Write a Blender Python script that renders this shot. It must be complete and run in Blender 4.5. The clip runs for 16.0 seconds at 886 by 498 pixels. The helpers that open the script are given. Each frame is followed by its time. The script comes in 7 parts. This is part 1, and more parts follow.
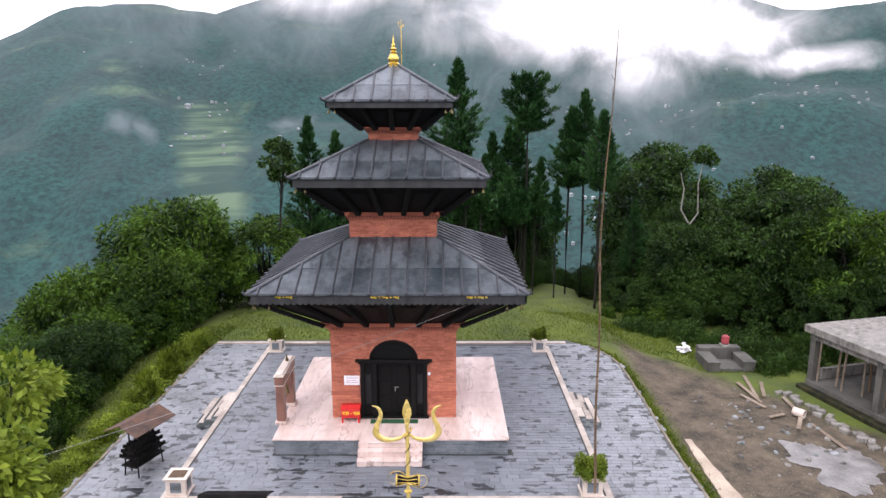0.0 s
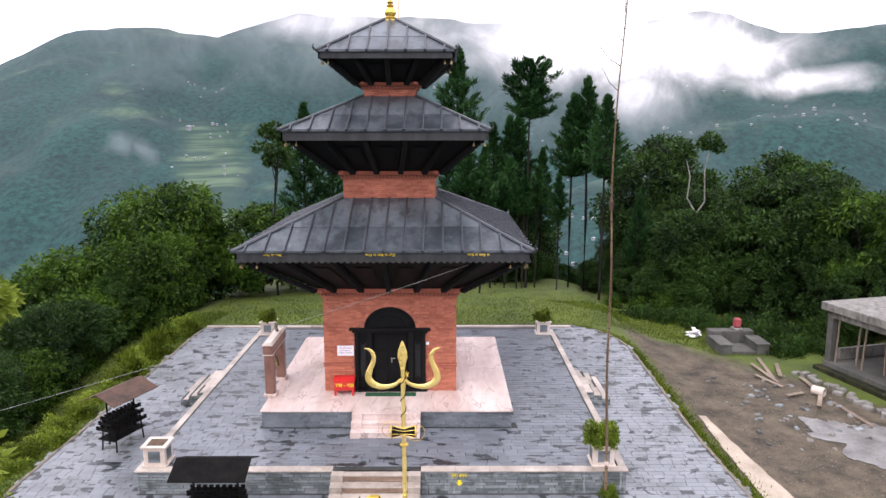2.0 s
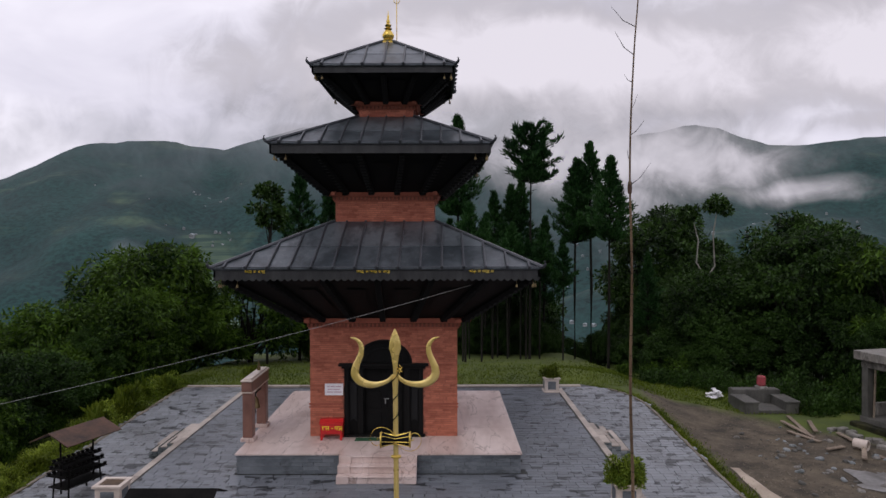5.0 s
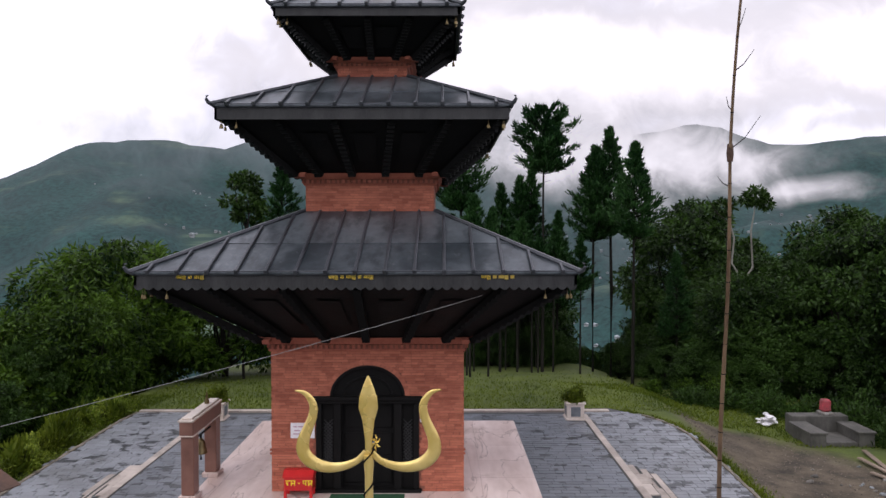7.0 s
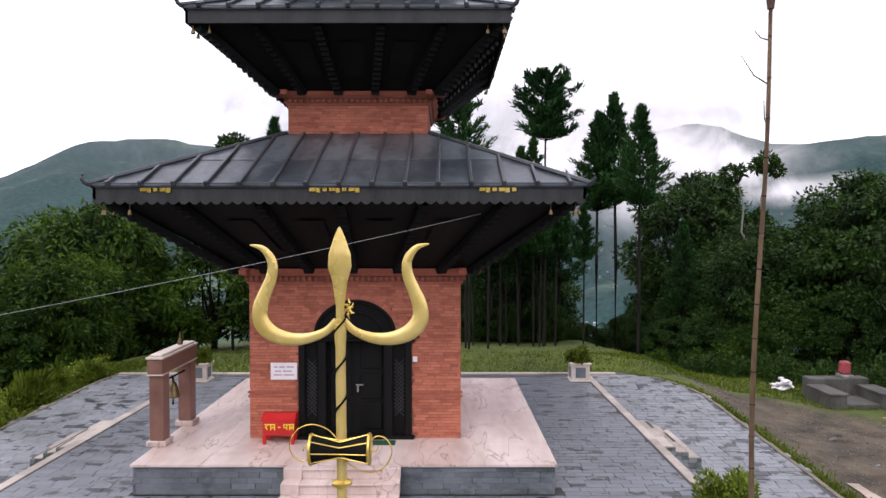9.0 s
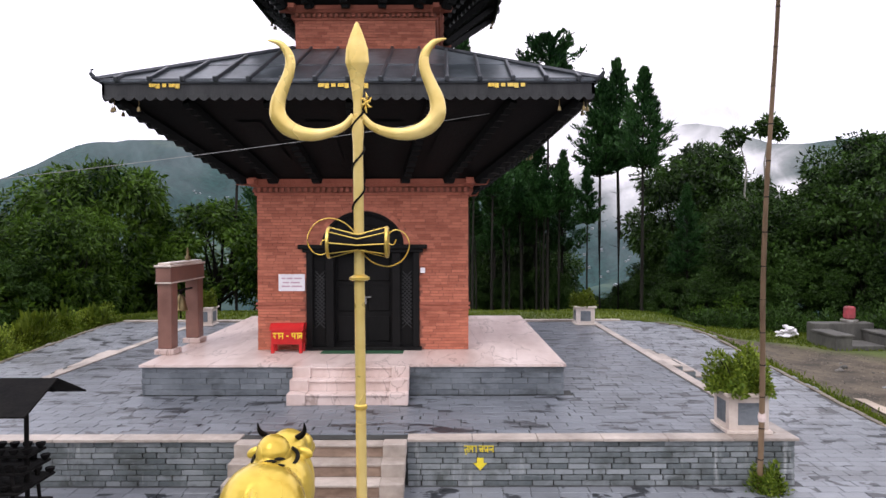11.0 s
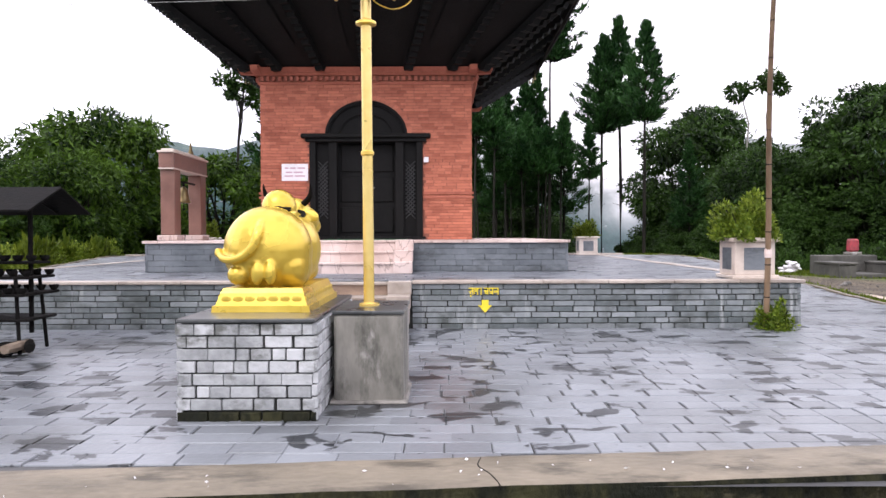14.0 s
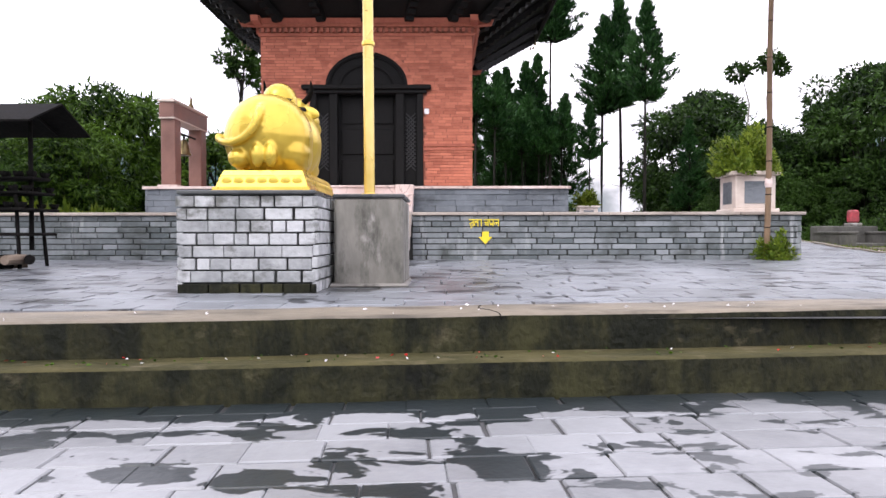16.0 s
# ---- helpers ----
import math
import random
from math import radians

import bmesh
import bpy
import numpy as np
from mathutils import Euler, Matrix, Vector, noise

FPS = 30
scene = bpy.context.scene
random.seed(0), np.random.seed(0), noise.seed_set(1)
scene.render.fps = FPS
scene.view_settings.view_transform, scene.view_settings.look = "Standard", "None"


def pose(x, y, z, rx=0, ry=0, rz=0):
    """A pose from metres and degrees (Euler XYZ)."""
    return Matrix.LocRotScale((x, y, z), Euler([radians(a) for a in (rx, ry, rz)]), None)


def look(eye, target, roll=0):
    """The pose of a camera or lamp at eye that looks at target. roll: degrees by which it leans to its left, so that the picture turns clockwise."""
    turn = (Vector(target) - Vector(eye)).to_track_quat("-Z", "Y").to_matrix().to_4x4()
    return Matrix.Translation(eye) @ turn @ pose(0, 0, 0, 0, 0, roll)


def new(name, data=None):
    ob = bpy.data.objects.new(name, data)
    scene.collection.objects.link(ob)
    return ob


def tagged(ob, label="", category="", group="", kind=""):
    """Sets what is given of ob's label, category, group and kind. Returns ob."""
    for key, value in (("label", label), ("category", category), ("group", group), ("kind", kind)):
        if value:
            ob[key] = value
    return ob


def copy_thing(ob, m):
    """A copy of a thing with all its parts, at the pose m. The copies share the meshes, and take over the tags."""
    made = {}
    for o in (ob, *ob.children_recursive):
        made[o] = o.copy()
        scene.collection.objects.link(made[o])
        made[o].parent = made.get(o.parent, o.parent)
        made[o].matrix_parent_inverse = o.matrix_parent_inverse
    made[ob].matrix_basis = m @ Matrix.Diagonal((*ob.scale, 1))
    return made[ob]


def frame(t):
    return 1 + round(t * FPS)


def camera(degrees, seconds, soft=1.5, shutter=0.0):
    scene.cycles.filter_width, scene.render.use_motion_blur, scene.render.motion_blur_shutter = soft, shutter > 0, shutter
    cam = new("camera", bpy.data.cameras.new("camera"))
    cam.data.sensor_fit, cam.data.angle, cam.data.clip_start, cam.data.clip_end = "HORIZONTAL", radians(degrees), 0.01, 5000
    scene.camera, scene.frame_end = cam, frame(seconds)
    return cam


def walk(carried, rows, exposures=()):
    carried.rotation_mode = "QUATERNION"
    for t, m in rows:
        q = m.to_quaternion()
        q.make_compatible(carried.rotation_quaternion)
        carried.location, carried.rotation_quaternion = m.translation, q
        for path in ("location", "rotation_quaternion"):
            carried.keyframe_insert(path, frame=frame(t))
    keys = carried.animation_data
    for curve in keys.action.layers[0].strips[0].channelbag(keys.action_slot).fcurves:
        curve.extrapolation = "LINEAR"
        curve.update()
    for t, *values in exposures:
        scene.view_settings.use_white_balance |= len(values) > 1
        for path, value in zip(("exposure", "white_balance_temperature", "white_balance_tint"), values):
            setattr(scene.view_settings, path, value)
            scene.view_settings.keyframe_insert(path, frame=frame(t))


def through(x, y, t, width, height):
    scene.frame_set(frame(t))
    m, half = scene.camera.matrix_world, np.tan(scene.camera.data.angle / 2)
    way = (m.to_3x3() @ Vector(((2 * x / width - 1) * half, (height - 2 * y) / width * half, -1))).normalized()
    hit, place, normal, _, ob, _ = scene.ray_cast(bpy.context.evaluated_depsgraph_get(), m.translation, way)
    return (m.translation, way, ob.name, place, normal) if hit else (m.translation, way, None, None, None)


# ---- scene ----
cam = camera(64.1, 16.0)
METRES, EYE = 17.0, 11.18
ROWS = [
    (0.0, 0.0, 0.0, 0.0, -0.01, -11.74, 0.03),
    (0.5, 0.0009, 0.0201, -0.0288, 0.0, -11.71, 0.05),
    (1.0, 0.0016, 0.038, -0.0593, -0.01, -11.67, 0.06),
    (1.5, 0.0005, 0.0461, -0.0894, -0.03, -11.65, 0.06),
    (2.0, 0.0009, 0.0494, -0.1189, -0.03, -9.97, 0.06),
    (2.5, 0.0015, 0.0542, -0.1489, -0.06, -1.44, 0.08),
    (3.0, 0.0019, 0.0549, -0.1785, -0.06, -1.19, 0.09),
    (3.5, 0.0005, 0.0536, -0.2083, -0.06, -1.16, 0.1),
    (4.0, 0.0024, 0.0646, -0.2358, -0.05, -1.17, 0.1),
    (6.5, -0.0005, 0.3243, -0.2753, -0.03, -1.29, 0.09),
    (7.0, -0.0004, 0.3995, -0.2743, 0.01, -1.27, 0.07),
    (7.5, -0.0005, 0.4467, -0.2891, 0.02, -1.27, 0.05),
    (8.0, 0.002, 0.4637, -0.3136, 0.04, -1.26, 0.05),
    (8.5, 0.0044, 0.471, -0.3375, 0.03, -1.27, 0.05),
    (9.0, 0.0053, 0.4738, -0.3613, 0.02, -1.29, 0.04),
    (11.5, -0.0041, 0.4698, -0.4863, 0.04, -1.2, 0.15),
    (12.0, -0.0037, 0.4693, -0.5114, 0.05, -1.17, 0.16),
    (12.5, -0.0042, 0.4698, -0.5372, 0.05, -1.15, 0.17),
    (13.0, -0.0054, 0.4708, -0.5616, 0.07, -1.14, 0.16),
    (13.5, -0.0066, 0.4706, -0.5676, 0.08, -1.14, 0.16),
    (14.0, -0.0065, 0.4701, -0.5854, 0.09, -1.12, 0.18),
    (14.5, -0.0058, 0.4697, -0.6037, 0.09, -1.12, 0.16),
    (15.0, -0.0049, 0.4692, -0.6176, 0.1, -1.13, 0.13),
    (15.5, -0.0054, 0.469, -0.6291, 0.09, -1.13, 0.1),
    (16.0, -0.0068, 0.4693, -0.6383, 0.1, -1.16, 0.07),
]
EXPOSURES = [(0.0, 0.02), (2.0, 0.0), (2.6, -0.45), (3.2, -1.35), (4.2, -1.5), (6.3, -1.15), (7.0, -0.88), (9.0, -0.50), (11.3, -0.32), (12.5, -0.03), (16.0, 0.10)]
walk(cam, [(t, pose(METRES * x, METRES * y, EYE + METRES * z, 90 + pitch, roll, yaw)) for t, x, y, z, yaw, pitch, roll in ROWS], EXPOSURES)

# ---- world and sun: an overcast sky after rain ----
world = bpy.data.worlds.new("sky")
scene.world = world
world.use_nodes = True
wt = world.node_tree
wt.nodes.clear()
w_out = wt.nodes.new("ShaderNodeOutputWorld")
w_bg = wt.nodes.new("ShaderNodeBackground")
w_sky = wt.nodes.new("ShaderNodeTexSky")
w_sky.sky_type, w_sky.sun_disc = "NISHITA", False
w_sky.sun_elevation, w_sky.sun_rotation = radians(48), radians(215)
w_co = wt.nodes.new("ShaderNodeTexCoord")
w_map = wt.nodes.new("ShaderNodeMapping")
w_map.inputs["Scale"].default_value = (1.0, 1.0, 2.6)
w_noise = wt.nodes.new("ShaderNodeTexNoise")
w_noise.inputs["Scale"].default_value = 3.2
w_noise.inputs["Detail"].default_value = 5
w_noise.inputs["Distortion"].default_value = 0.4
w_ramp = wt.nodes.new("ShaderNodeValToRGB")
w_ramp.color_ramp.elements[0].position, w_ramp.color_ramp.elements[0].color = 0.36, (21.2, 20.4, 23.8, 1)
w_ramp.color_ramp.elements[1].position, w_ramp.color_ramp.elements[1].color = 0.60, (27.6, 26.5, 29.8, 1)
w_mix = wt.nodes.new("ShaderNodeMixRGB")
w_mix.inputs[0].default_value = 0.93
wt.links.new(w_co.outputs["Generated"], w_map.inputs[0])
wt.links.new(w_map.outputs[0], w_noise.inputs["Vector"])
wt.links.new(w_noise.outputs[0], w_ramp.inputs[0])
wt.links.new(w_sky.outputs[0], w_mix.inputs[1])
wt.links.new(w_ramp.outputs[0], w_mix.inputs[2])
wt.links.new(w_mix.outputs[0], w_bg.inputs[0])
w_bg.inputs[1].default_value = 0.1
wt.links.new(w_bg.outputs[0], w_out.inputs[0])
sun = new("sun", bpy.data.lights.new("sun", "SUN"))
sun.data.energy, sun.data.angle, sun.data.color = 1.3, radians(25), (1.0, 0.96, 0.9)
sun.matrix_world = look((-8, -14, 20), (0, 0, 0))


# ---- mesh helpers ----
class Buf:
    """Gathers vertices and faces for one mesh."""

    def __init__(self, m=None):
        self.v, self.f, self.s, self.m, self.slot = [], [], [], m, 0

    def add(self, verts, faces):
        n = len(self.v)
        self.v += [tuple(self.m @ Vector(p)) for p in verts] if self.m else [tuple(p) for p in verts]
        self.f += [[i + n for i in f] for f in faces]
        self.s += [self.slot] * len(faces)
        return self

    def box(self, x0, x1, y0, y1, z0, z1):
        return self.add([(x, y, z) for x in (x0, x1) for y in (y0, y1) for z in (z0, z1)],
                        [(0, 1, 3, 2), (4, 6, 7, 5), (0, 4, 5, 1), (2, 3, 7, 6), (0, 2, 6, 4), (1, 5, 7, 3)])

    def cbox(self, x0, x1, y0, y1, z0, z1, c=0.01):
        """A box with bevelled edges."""
        v, f = [], []
        idx = {}
        for i, x in enumerate((x0, x1)):
            for j, y in enumerate((y0, y1)):
                for k, z in enumerate((z0, z1)):
                    sx, sy, sz = (c if i == 0 else -c), (c if j == 0 else -c), (c if k == 0 else -c)
                    for ax, p in enumerate(((x, y + sy, z + sz), (x + sx, y, z + sz), (x + sx, y + sy, z))):
                        idx[i, j, k, ax] = len(v)
                        v.append(p)
        for i in (0, 1):
            q = [idx[i, 0, 0, 0], idx[i, 1, 0, 0], idx[i, 1, 1, 0], idx[i, 0, 1, 0]]
            f.append(q if i else q[::-1])
            q = [idx[0, i, 0, 1], idx[1, i, 0, 1], idx[1, i, 1, 1], idx[0, i, 1, 1]]
            f.append(q[::-1] if i else q)
            q = [idx[0, 0, i, 2], idx[1, 0, i, 2], idx[1, 1, i, 2], idx[0, 1, i, 2]]
            f.append(q if i else q[::-1])
        for a in (0, 1):
            for b in (0, 1):
                q = [idx[a, b, 0, 0], idx[a, b, 0, 1], idx[a, b, 1, 1], idx[a, b, 1, 0]]
                f.append(q if (a ^ b) else q[::-1])
                q = [idx[a, 0, b, 0], idx[a, 0, b, 2], idx[a, 1, b, 2], idx[a, 1, b, 0]]
                f.append(q[::-1] if (a ^ b) else q)
                q = [idx[0, a, b, 1], idx[0, a, b, 2], idx[1, a, b, 2], idx[1, a, b, 1]]
                f.append(q if (a ^ b) else q[::-1])
                for k in (0, 1):
                    q = [idx[a, b, k, 0], idx[a, b, k, 1], idx[a, b, k, 2]]
                    f.append(q if (a ^ b ^ k) else q[::-1])
        return self.add(v, f)

    def frustum(self, cx, cy, z0, h0, z1, h1, cap=True):
        """A square block that changes its half width from h0 to h1."""
        v = [(cx + sx * h, cy + sy * h, z) for h, z in ((h0, z0), (h1, z1)) for sx, sy in ((-1, -1), (1, -1), (1, 1), (-1, 1))]
        f = [(i, (i + 1) % 4, 4 + (i + 1) % 4, 4 + i) for i in range(4)]
        return self.add(v, f + ([(3, 2, 1, 0), (4, 5, 6, 7)] if cap else []))

    def lathe(self, cx, cy, rows, n=16, sx=1.0, sy=1.0):
        """rows: radius and height from the bottom up."""
        v = [(cx + sx * r * math.cos(2 * math.pi * i / n), cy + sy * r * math.sin(2 * math.pi * i / n), z) for r, z in rows for i in range(n)]
        f = [(a * n + i, a * n + (i + 1) % n, (a + 1) * n + (i + 1) % n, (a + 1) * n + i) for a in range(len(rows) - 1) for i in range(n)]
        f += [tuple(range(n))[::-1], tuple((len(rows) - 1) * n + i for i in range(n))]
        return self.add(v, f)

    def tube(self, pts, radii, n=8, flat=1.0, up=(0, 0, 1)):
        """A tube along a line; flat squeezes it along the second cross axis."""
        pts = [Vector(p) for p in pts]
        if not isinstance(radii, (list, tuple)):
            radii = [radii] * len(pts)
        v, f = [], []
        up = Vector(up)
        for i, p in enumerate(pts):
            d = (pts[min(i + 1, len(pts) - 1)] - pts[max(i - 1, 0)]).normalized()
            a = d.cross(up)
            if a.length < 1e-3:
                a = d.cross(Vector((1, 0.01, 0)))
            a.normalize()
            b = a.cross(d)
            for k in range(n):
                w = 2 * math.pi * k / n
                v.append(p + a * (radii[i] * math.cos(w)) + b * (radii[i] * flat * math.sin(w)))
        for i in range(len(pts) - 1):
            f += [(i * n + k, i * n + (k + 1) % n, (i + 1) * n + (k + 1) % n, (i + 1) * n + k) for k in range(n)]
        f += [tuple(range(n))[::-1], tuple((len(pts) - 1) * n + k for k in range(n))]
        return self.add(v, f)

    def ball(self, c, r, n=12, rings=8, m=None):
        """An ellipsoid; r: three half axes."""
        v = []
        for j in range(1, rings):
            a = math.pi * j / rings
            for i in range(n):
                b = 2 * math.pi * i / n
                v.append((r[0] * math.sin(a) * math.cos(b), r[1] * math.sin(a) * math.sin(b), r[2] * math.cos(a)))
        v += [(0, 0, r[2]), (0, 0, -r[2])]
        f = [(j * n + i, (j + 1) * n + i, (j + 1) * n + (i + 1) % n, j * n + (i + 1) % n) for j in range(rings - 2) for i in range(n)]
        f += [(len(v) - 2, i, (i + 1) % n) for i in range(n)]
        f += [(len(v) - 1, (rings - 2) * n + (i + 1) % n, (rings - 2) * n + i) for i in range(n)]
        v = [(m @ Vector(p) if m else Vector(p)) + Vector(c) for p in v]
        return self.add(v, f)

    def path(self, pts, radii, n=8, flat=1.0, up=(0, 0, 1), fine=4):
        """A tube along a smooth curve through the points."""
        q = [Vector(p) for p in pts]
        rad = radii if isinstance(radii, (list, tuple)) else [radii] * len(q)
        out, rs = [], []
        for i in range(len(q) - 1):
            a, b, c, d = q[max(i - 1, 0)], q[i], q[i + 1], q[min(i + 2, len(q) - 1)]
            for k in range(fine):
                t = k / fine
                out.append(0.5 * ((2 * b) + (c - a) * t + (2 * a - 5 * b + 4 * c - d) * t * t + (3 * b - a - 3 * c + d) * t ** 3))
                rs.append(rad[i] + (rad[i + 1] - rad[i]) * t)
        return self.tube(out + [q[-1]], rs + [rad[-1]], n, flat, up)

    def prism(self, outline, y0, y1):
        """An outline in x and z, drawn out along y; outline runs anticlockwise seen from -y."""
        n = len(outline)
        v = [(x, y, z) for y in (y0, y1) for x, z in outline]
        f = [tuple(range(n)), tuple(range(n, 2 * n))[::-1]] + [(i, i + n, (i + 1) % n + n, (i + 1) % n) for i in range(n)]
        return self.add(v, f)

    def mesh(self, name, mats, smooth=0.0):
        me = bpy.data.meshes.new(name)
        me.from_pydata(self.v, [], self.f)
        for m in (mats if isinstance(mats, (list, tuple)) else [mats]):
            me.materials.append(m)
        if any(self.s):
            me.polygons.foreach_set("material_index", self.s)
        if smooth:
            me.polygons.foreach_set("use_smooth", [True] * len(self.f))
            me.set_sharp_from_angle(angle=radians(smooth))
        me.update()
        return me


def part(name, buf, material, parent=None, label="", smooth=0.0):
    """Links a Buf (or a finished mesh) as one mesh object under a thing or part, in its local space."""
    ob = new(name, buf if isinstance(buf, bpy.types.Mesh) else buf.mesh(name, material, smooth))
    ob.parent = parent
    return tagged(ob, label) if label else ob


def thing(name, at, label, category, group="", kind="", turn=0.0):
    ob = new(name)
    ob.empty_display_size = 0.1
    ob.matrix_basis = pose(*at, 0, 0, turn)
    return tagged(ob, label, category, group, kind)


def solid(name, buf, material, label, category, kind="", smooth=0.0, at=None, group=""):
    """A thing of one mesh."""
    ob = part(name, buf, material, None, "", smooth)
    if at:
        ob.matrix_basis = at
    return tagged(ob, label, category, group, kind)


# ---- materials ----
def material(name, dark, light, rough=0.6, metal=0.0, coarse=1.2, fine=14.0, bump=0.15, stretch=(1, 1, 1), island=0.0, spread=0.12, spec=0.5):
    """A surface whose colour wanders between two values at two scales, with fine relief."""
    m = bpy.data.materials.new(name)
    m.use_nodes = True
    t = m.node_tree
    b = t.nodes["Principled BSDF"]
    geo = t.nodes.new("ShaderNodeNewGeometry")
    mp = t.nodes.new("ShaderNodeMapping")
    mp.inputs["Scale"].default_value = stretch
    n1, n2 = t.nodes.new("ShaderNodeTexNoise"), t.nodes.new("ShaderNodeTexNoise")
    n1.inputs["Scale"].default_value, n1.inputs["Detail"].default_value = coarse, 4
    n2.inputs["Scale"].default_value, n2.inputs["Detail"].default_value = fine, 5
    t.links.new(geo.outputs["Position"], mp.inputs[0])
    t.links.new(mp.outputs[0], n1.inputs["Vector"])
    t.links.new(mp.outputs[0], n2.inputs["Vector"])
    mid = t.nodes.new("ShaderNodeMath")
    mid.operation = "MULTIPLY_ADD"
    t.links.new(n2.outputs[0], mid.inputs[0])
    mid.inputs[1].default_value = 0.45
    t.links.new(n1.outputs[0], mid.inputs[2])
    last = mid
    if island:
        rnd = t.nodes.new("ShaderNodeMath")
        rnd.operation = "MULTIPLY_ADD"
        info = t.nodes.new("ShaderNodeObjectInfo")
        both = t.nodes.new("ShaderNodeMath")
        both.operation = "ADD"
        t.links.new(geo.outputs["Random Per Island"], both.inputs[0])
        t.links.new(info.outputs["Random"], both.inputs[1])
        wrap = t.nodes.new("ShaderNodeMath")
        wrap.operation = "FRACT"
        t.links.new(both.outputs[0], wrap.inputs[0])
        off = t.nodes.new("ShaderNodeMath")
        off.operation = "SUBTRACT"
        t.links.new(wrap.outputs[0], off.inputs[0])
        off.inputs[1].default_value = 0.5
        t.links.new(off.outputs[0], rnd.inputs[0])
        rnd.inputs[1].default_value = island
        t.links.new(last.outputs[0], rnd.inputs[2])
        last = rnd
    ramp = t.nodes.new("ShaderNodeValToRGB")
    ramp.color_ramp.elements[0].position, ramp.color_ramp.elements[0].color = 0.72 - 2 * spread, (*dark, 1)
    ramp.color_ramp.elements[1].position, ramp.color_ramp.elements[1].color = 0.72 + 2 * spread, (*light, 1)
    t.links.new(last.outputs[0], ramp.inputs[0])
    t.links.new(ramp.outputs[0], b.inputs["Base Color"])
    rr = t.nodes.new("ShaderNodeMath")
    rr.operation = "MULTIPLY_ADD"
    t.links.new(n1.outputs[0], rr.inputs[0])
    rr.inputs[1].default_value, rr.inputs[2].default_value = 0.3, rough - 0.15
    t.links.new(rr.outputs[0], b.inputs["Roughness"])
    b.inputs["Metallic"].default_value = metal
    b.inputs["Specular IOR Level"].default_value = spec
    if bump:
        bp = t.nodes.new("ShaderNodeBump")
        bp.inputs["Strength"].default_value, bp.inputs["Distance"].default_value = bump, 0.02
        t.links.new(n2.outputs[0], bp.inputs["Height"])
        t.links.new(bp.outputs[0], b.inputs["Normal"])
    return m


def wet_paving(name, sheen_tone, wet, scale=0.9, stretch=(0.7, 1.5, 1.0), cut=0.56, foot=None):
    """Slate with dark soaked patches; the sky's sheen is put into its pale colour."""
    m = material(name, tuple(0.7 * c for c in sheen_tone), tuple(1.15 * c for c in sheen_tone), 0.34, 0, 0.6, 22, 0.14, (1, 1, 1), 0.5, 0.2)
    t = m.node_tree
    b = t.nodes["Principled BSDF"]
    base = b.inputs["Base Color"].links[0].from_socket
    geo = t.nodes.new("ShaderNodeNewGeometry")
    mp = t.nodes.new("ShaderNodeMapping")
    mp.inputs["Scale"].default_value = stretch
    n = t.nodes.new("ShaderNodeTexNoise")
    n.inputs["Scale"].default_value, n.inputs["Detail"].default_value, n.inputs["Roughness"].default_value = scale, 4, 0.55
    n.inputs["Distortion"].default_value = 0.35
    t.links.new(geo.outputs["Position"], mp.inputs[0])
    t.links.new(mp.outputs[0], n.inputs["Vector"])
    jig = t.nodes.new("ShaderNodeMath")
    jig.operation = "MULTIPLY_ADD"
    t.links.new(geo.outputs["Random Per Island"], jig.inputs[0])
    jig.inputs[1].default_value = 0.2
    t.links.new(n.outputs[0], jig.inputs[2])
    if foot:
        # slabs grow darker towards the foot of the steps
        sep = t.nodes.new("ShaderNodeSeparateXYZ")
        t.links.new(geo.outputs["Position"], sep.inputs[0])
        line = t.nodes.new("ShaderNodeMath")
        line.operation = "MULTIPLY_ADD"
        t.links.new(sep.outputs["X"], line.inputs[0])
        line.inputs[1].default_value = -0.056
        t.links.new(sep.outputs["Y"], line.inputs[2])
        foot_dark = t.nodes.new("ShaderNodeMapRange")
        foot_dark.inputs[1].default_value, foot_dark.inputs[2].default_value = foot
        foot_dark.inputs[4].default_value = 0.30
        t.links.new(line.outputs[0], foot_dark.inputs[0])
        more = t.nodes.new("ShaderNodeMath")
        t.links.new(jig.outputs[0], more.inputs[0])
        t.links.new(foot_dark.outputs[0], more.inputs[1])
        jig = more
    r = t.nodes.new("ShaderNodeValToRGB")
    r.color_ramp.elements[0].position, r.color_ramp.elements[0].color = cut + 0.03, (0, 0, 0, 1)
    r.color_ramp.elements[1].position, r.color_ramp.elements[1].color = cut + 0.045, (1, 1, 1, 1)
    t.links.new(jig.outputs[0], r.inputs[0])
    mix = t.nodes.new("ShaderNodeMixRGB")
    t.links.new(r.outputs[0], mix.inputs[0])
    t.links.new(base, mix.inputs[1])
    mix.inputs[2].default_value = (*wet, 1)
    t.links.new(mix.outputs[0], b.inputs["Base Color"])
    return m


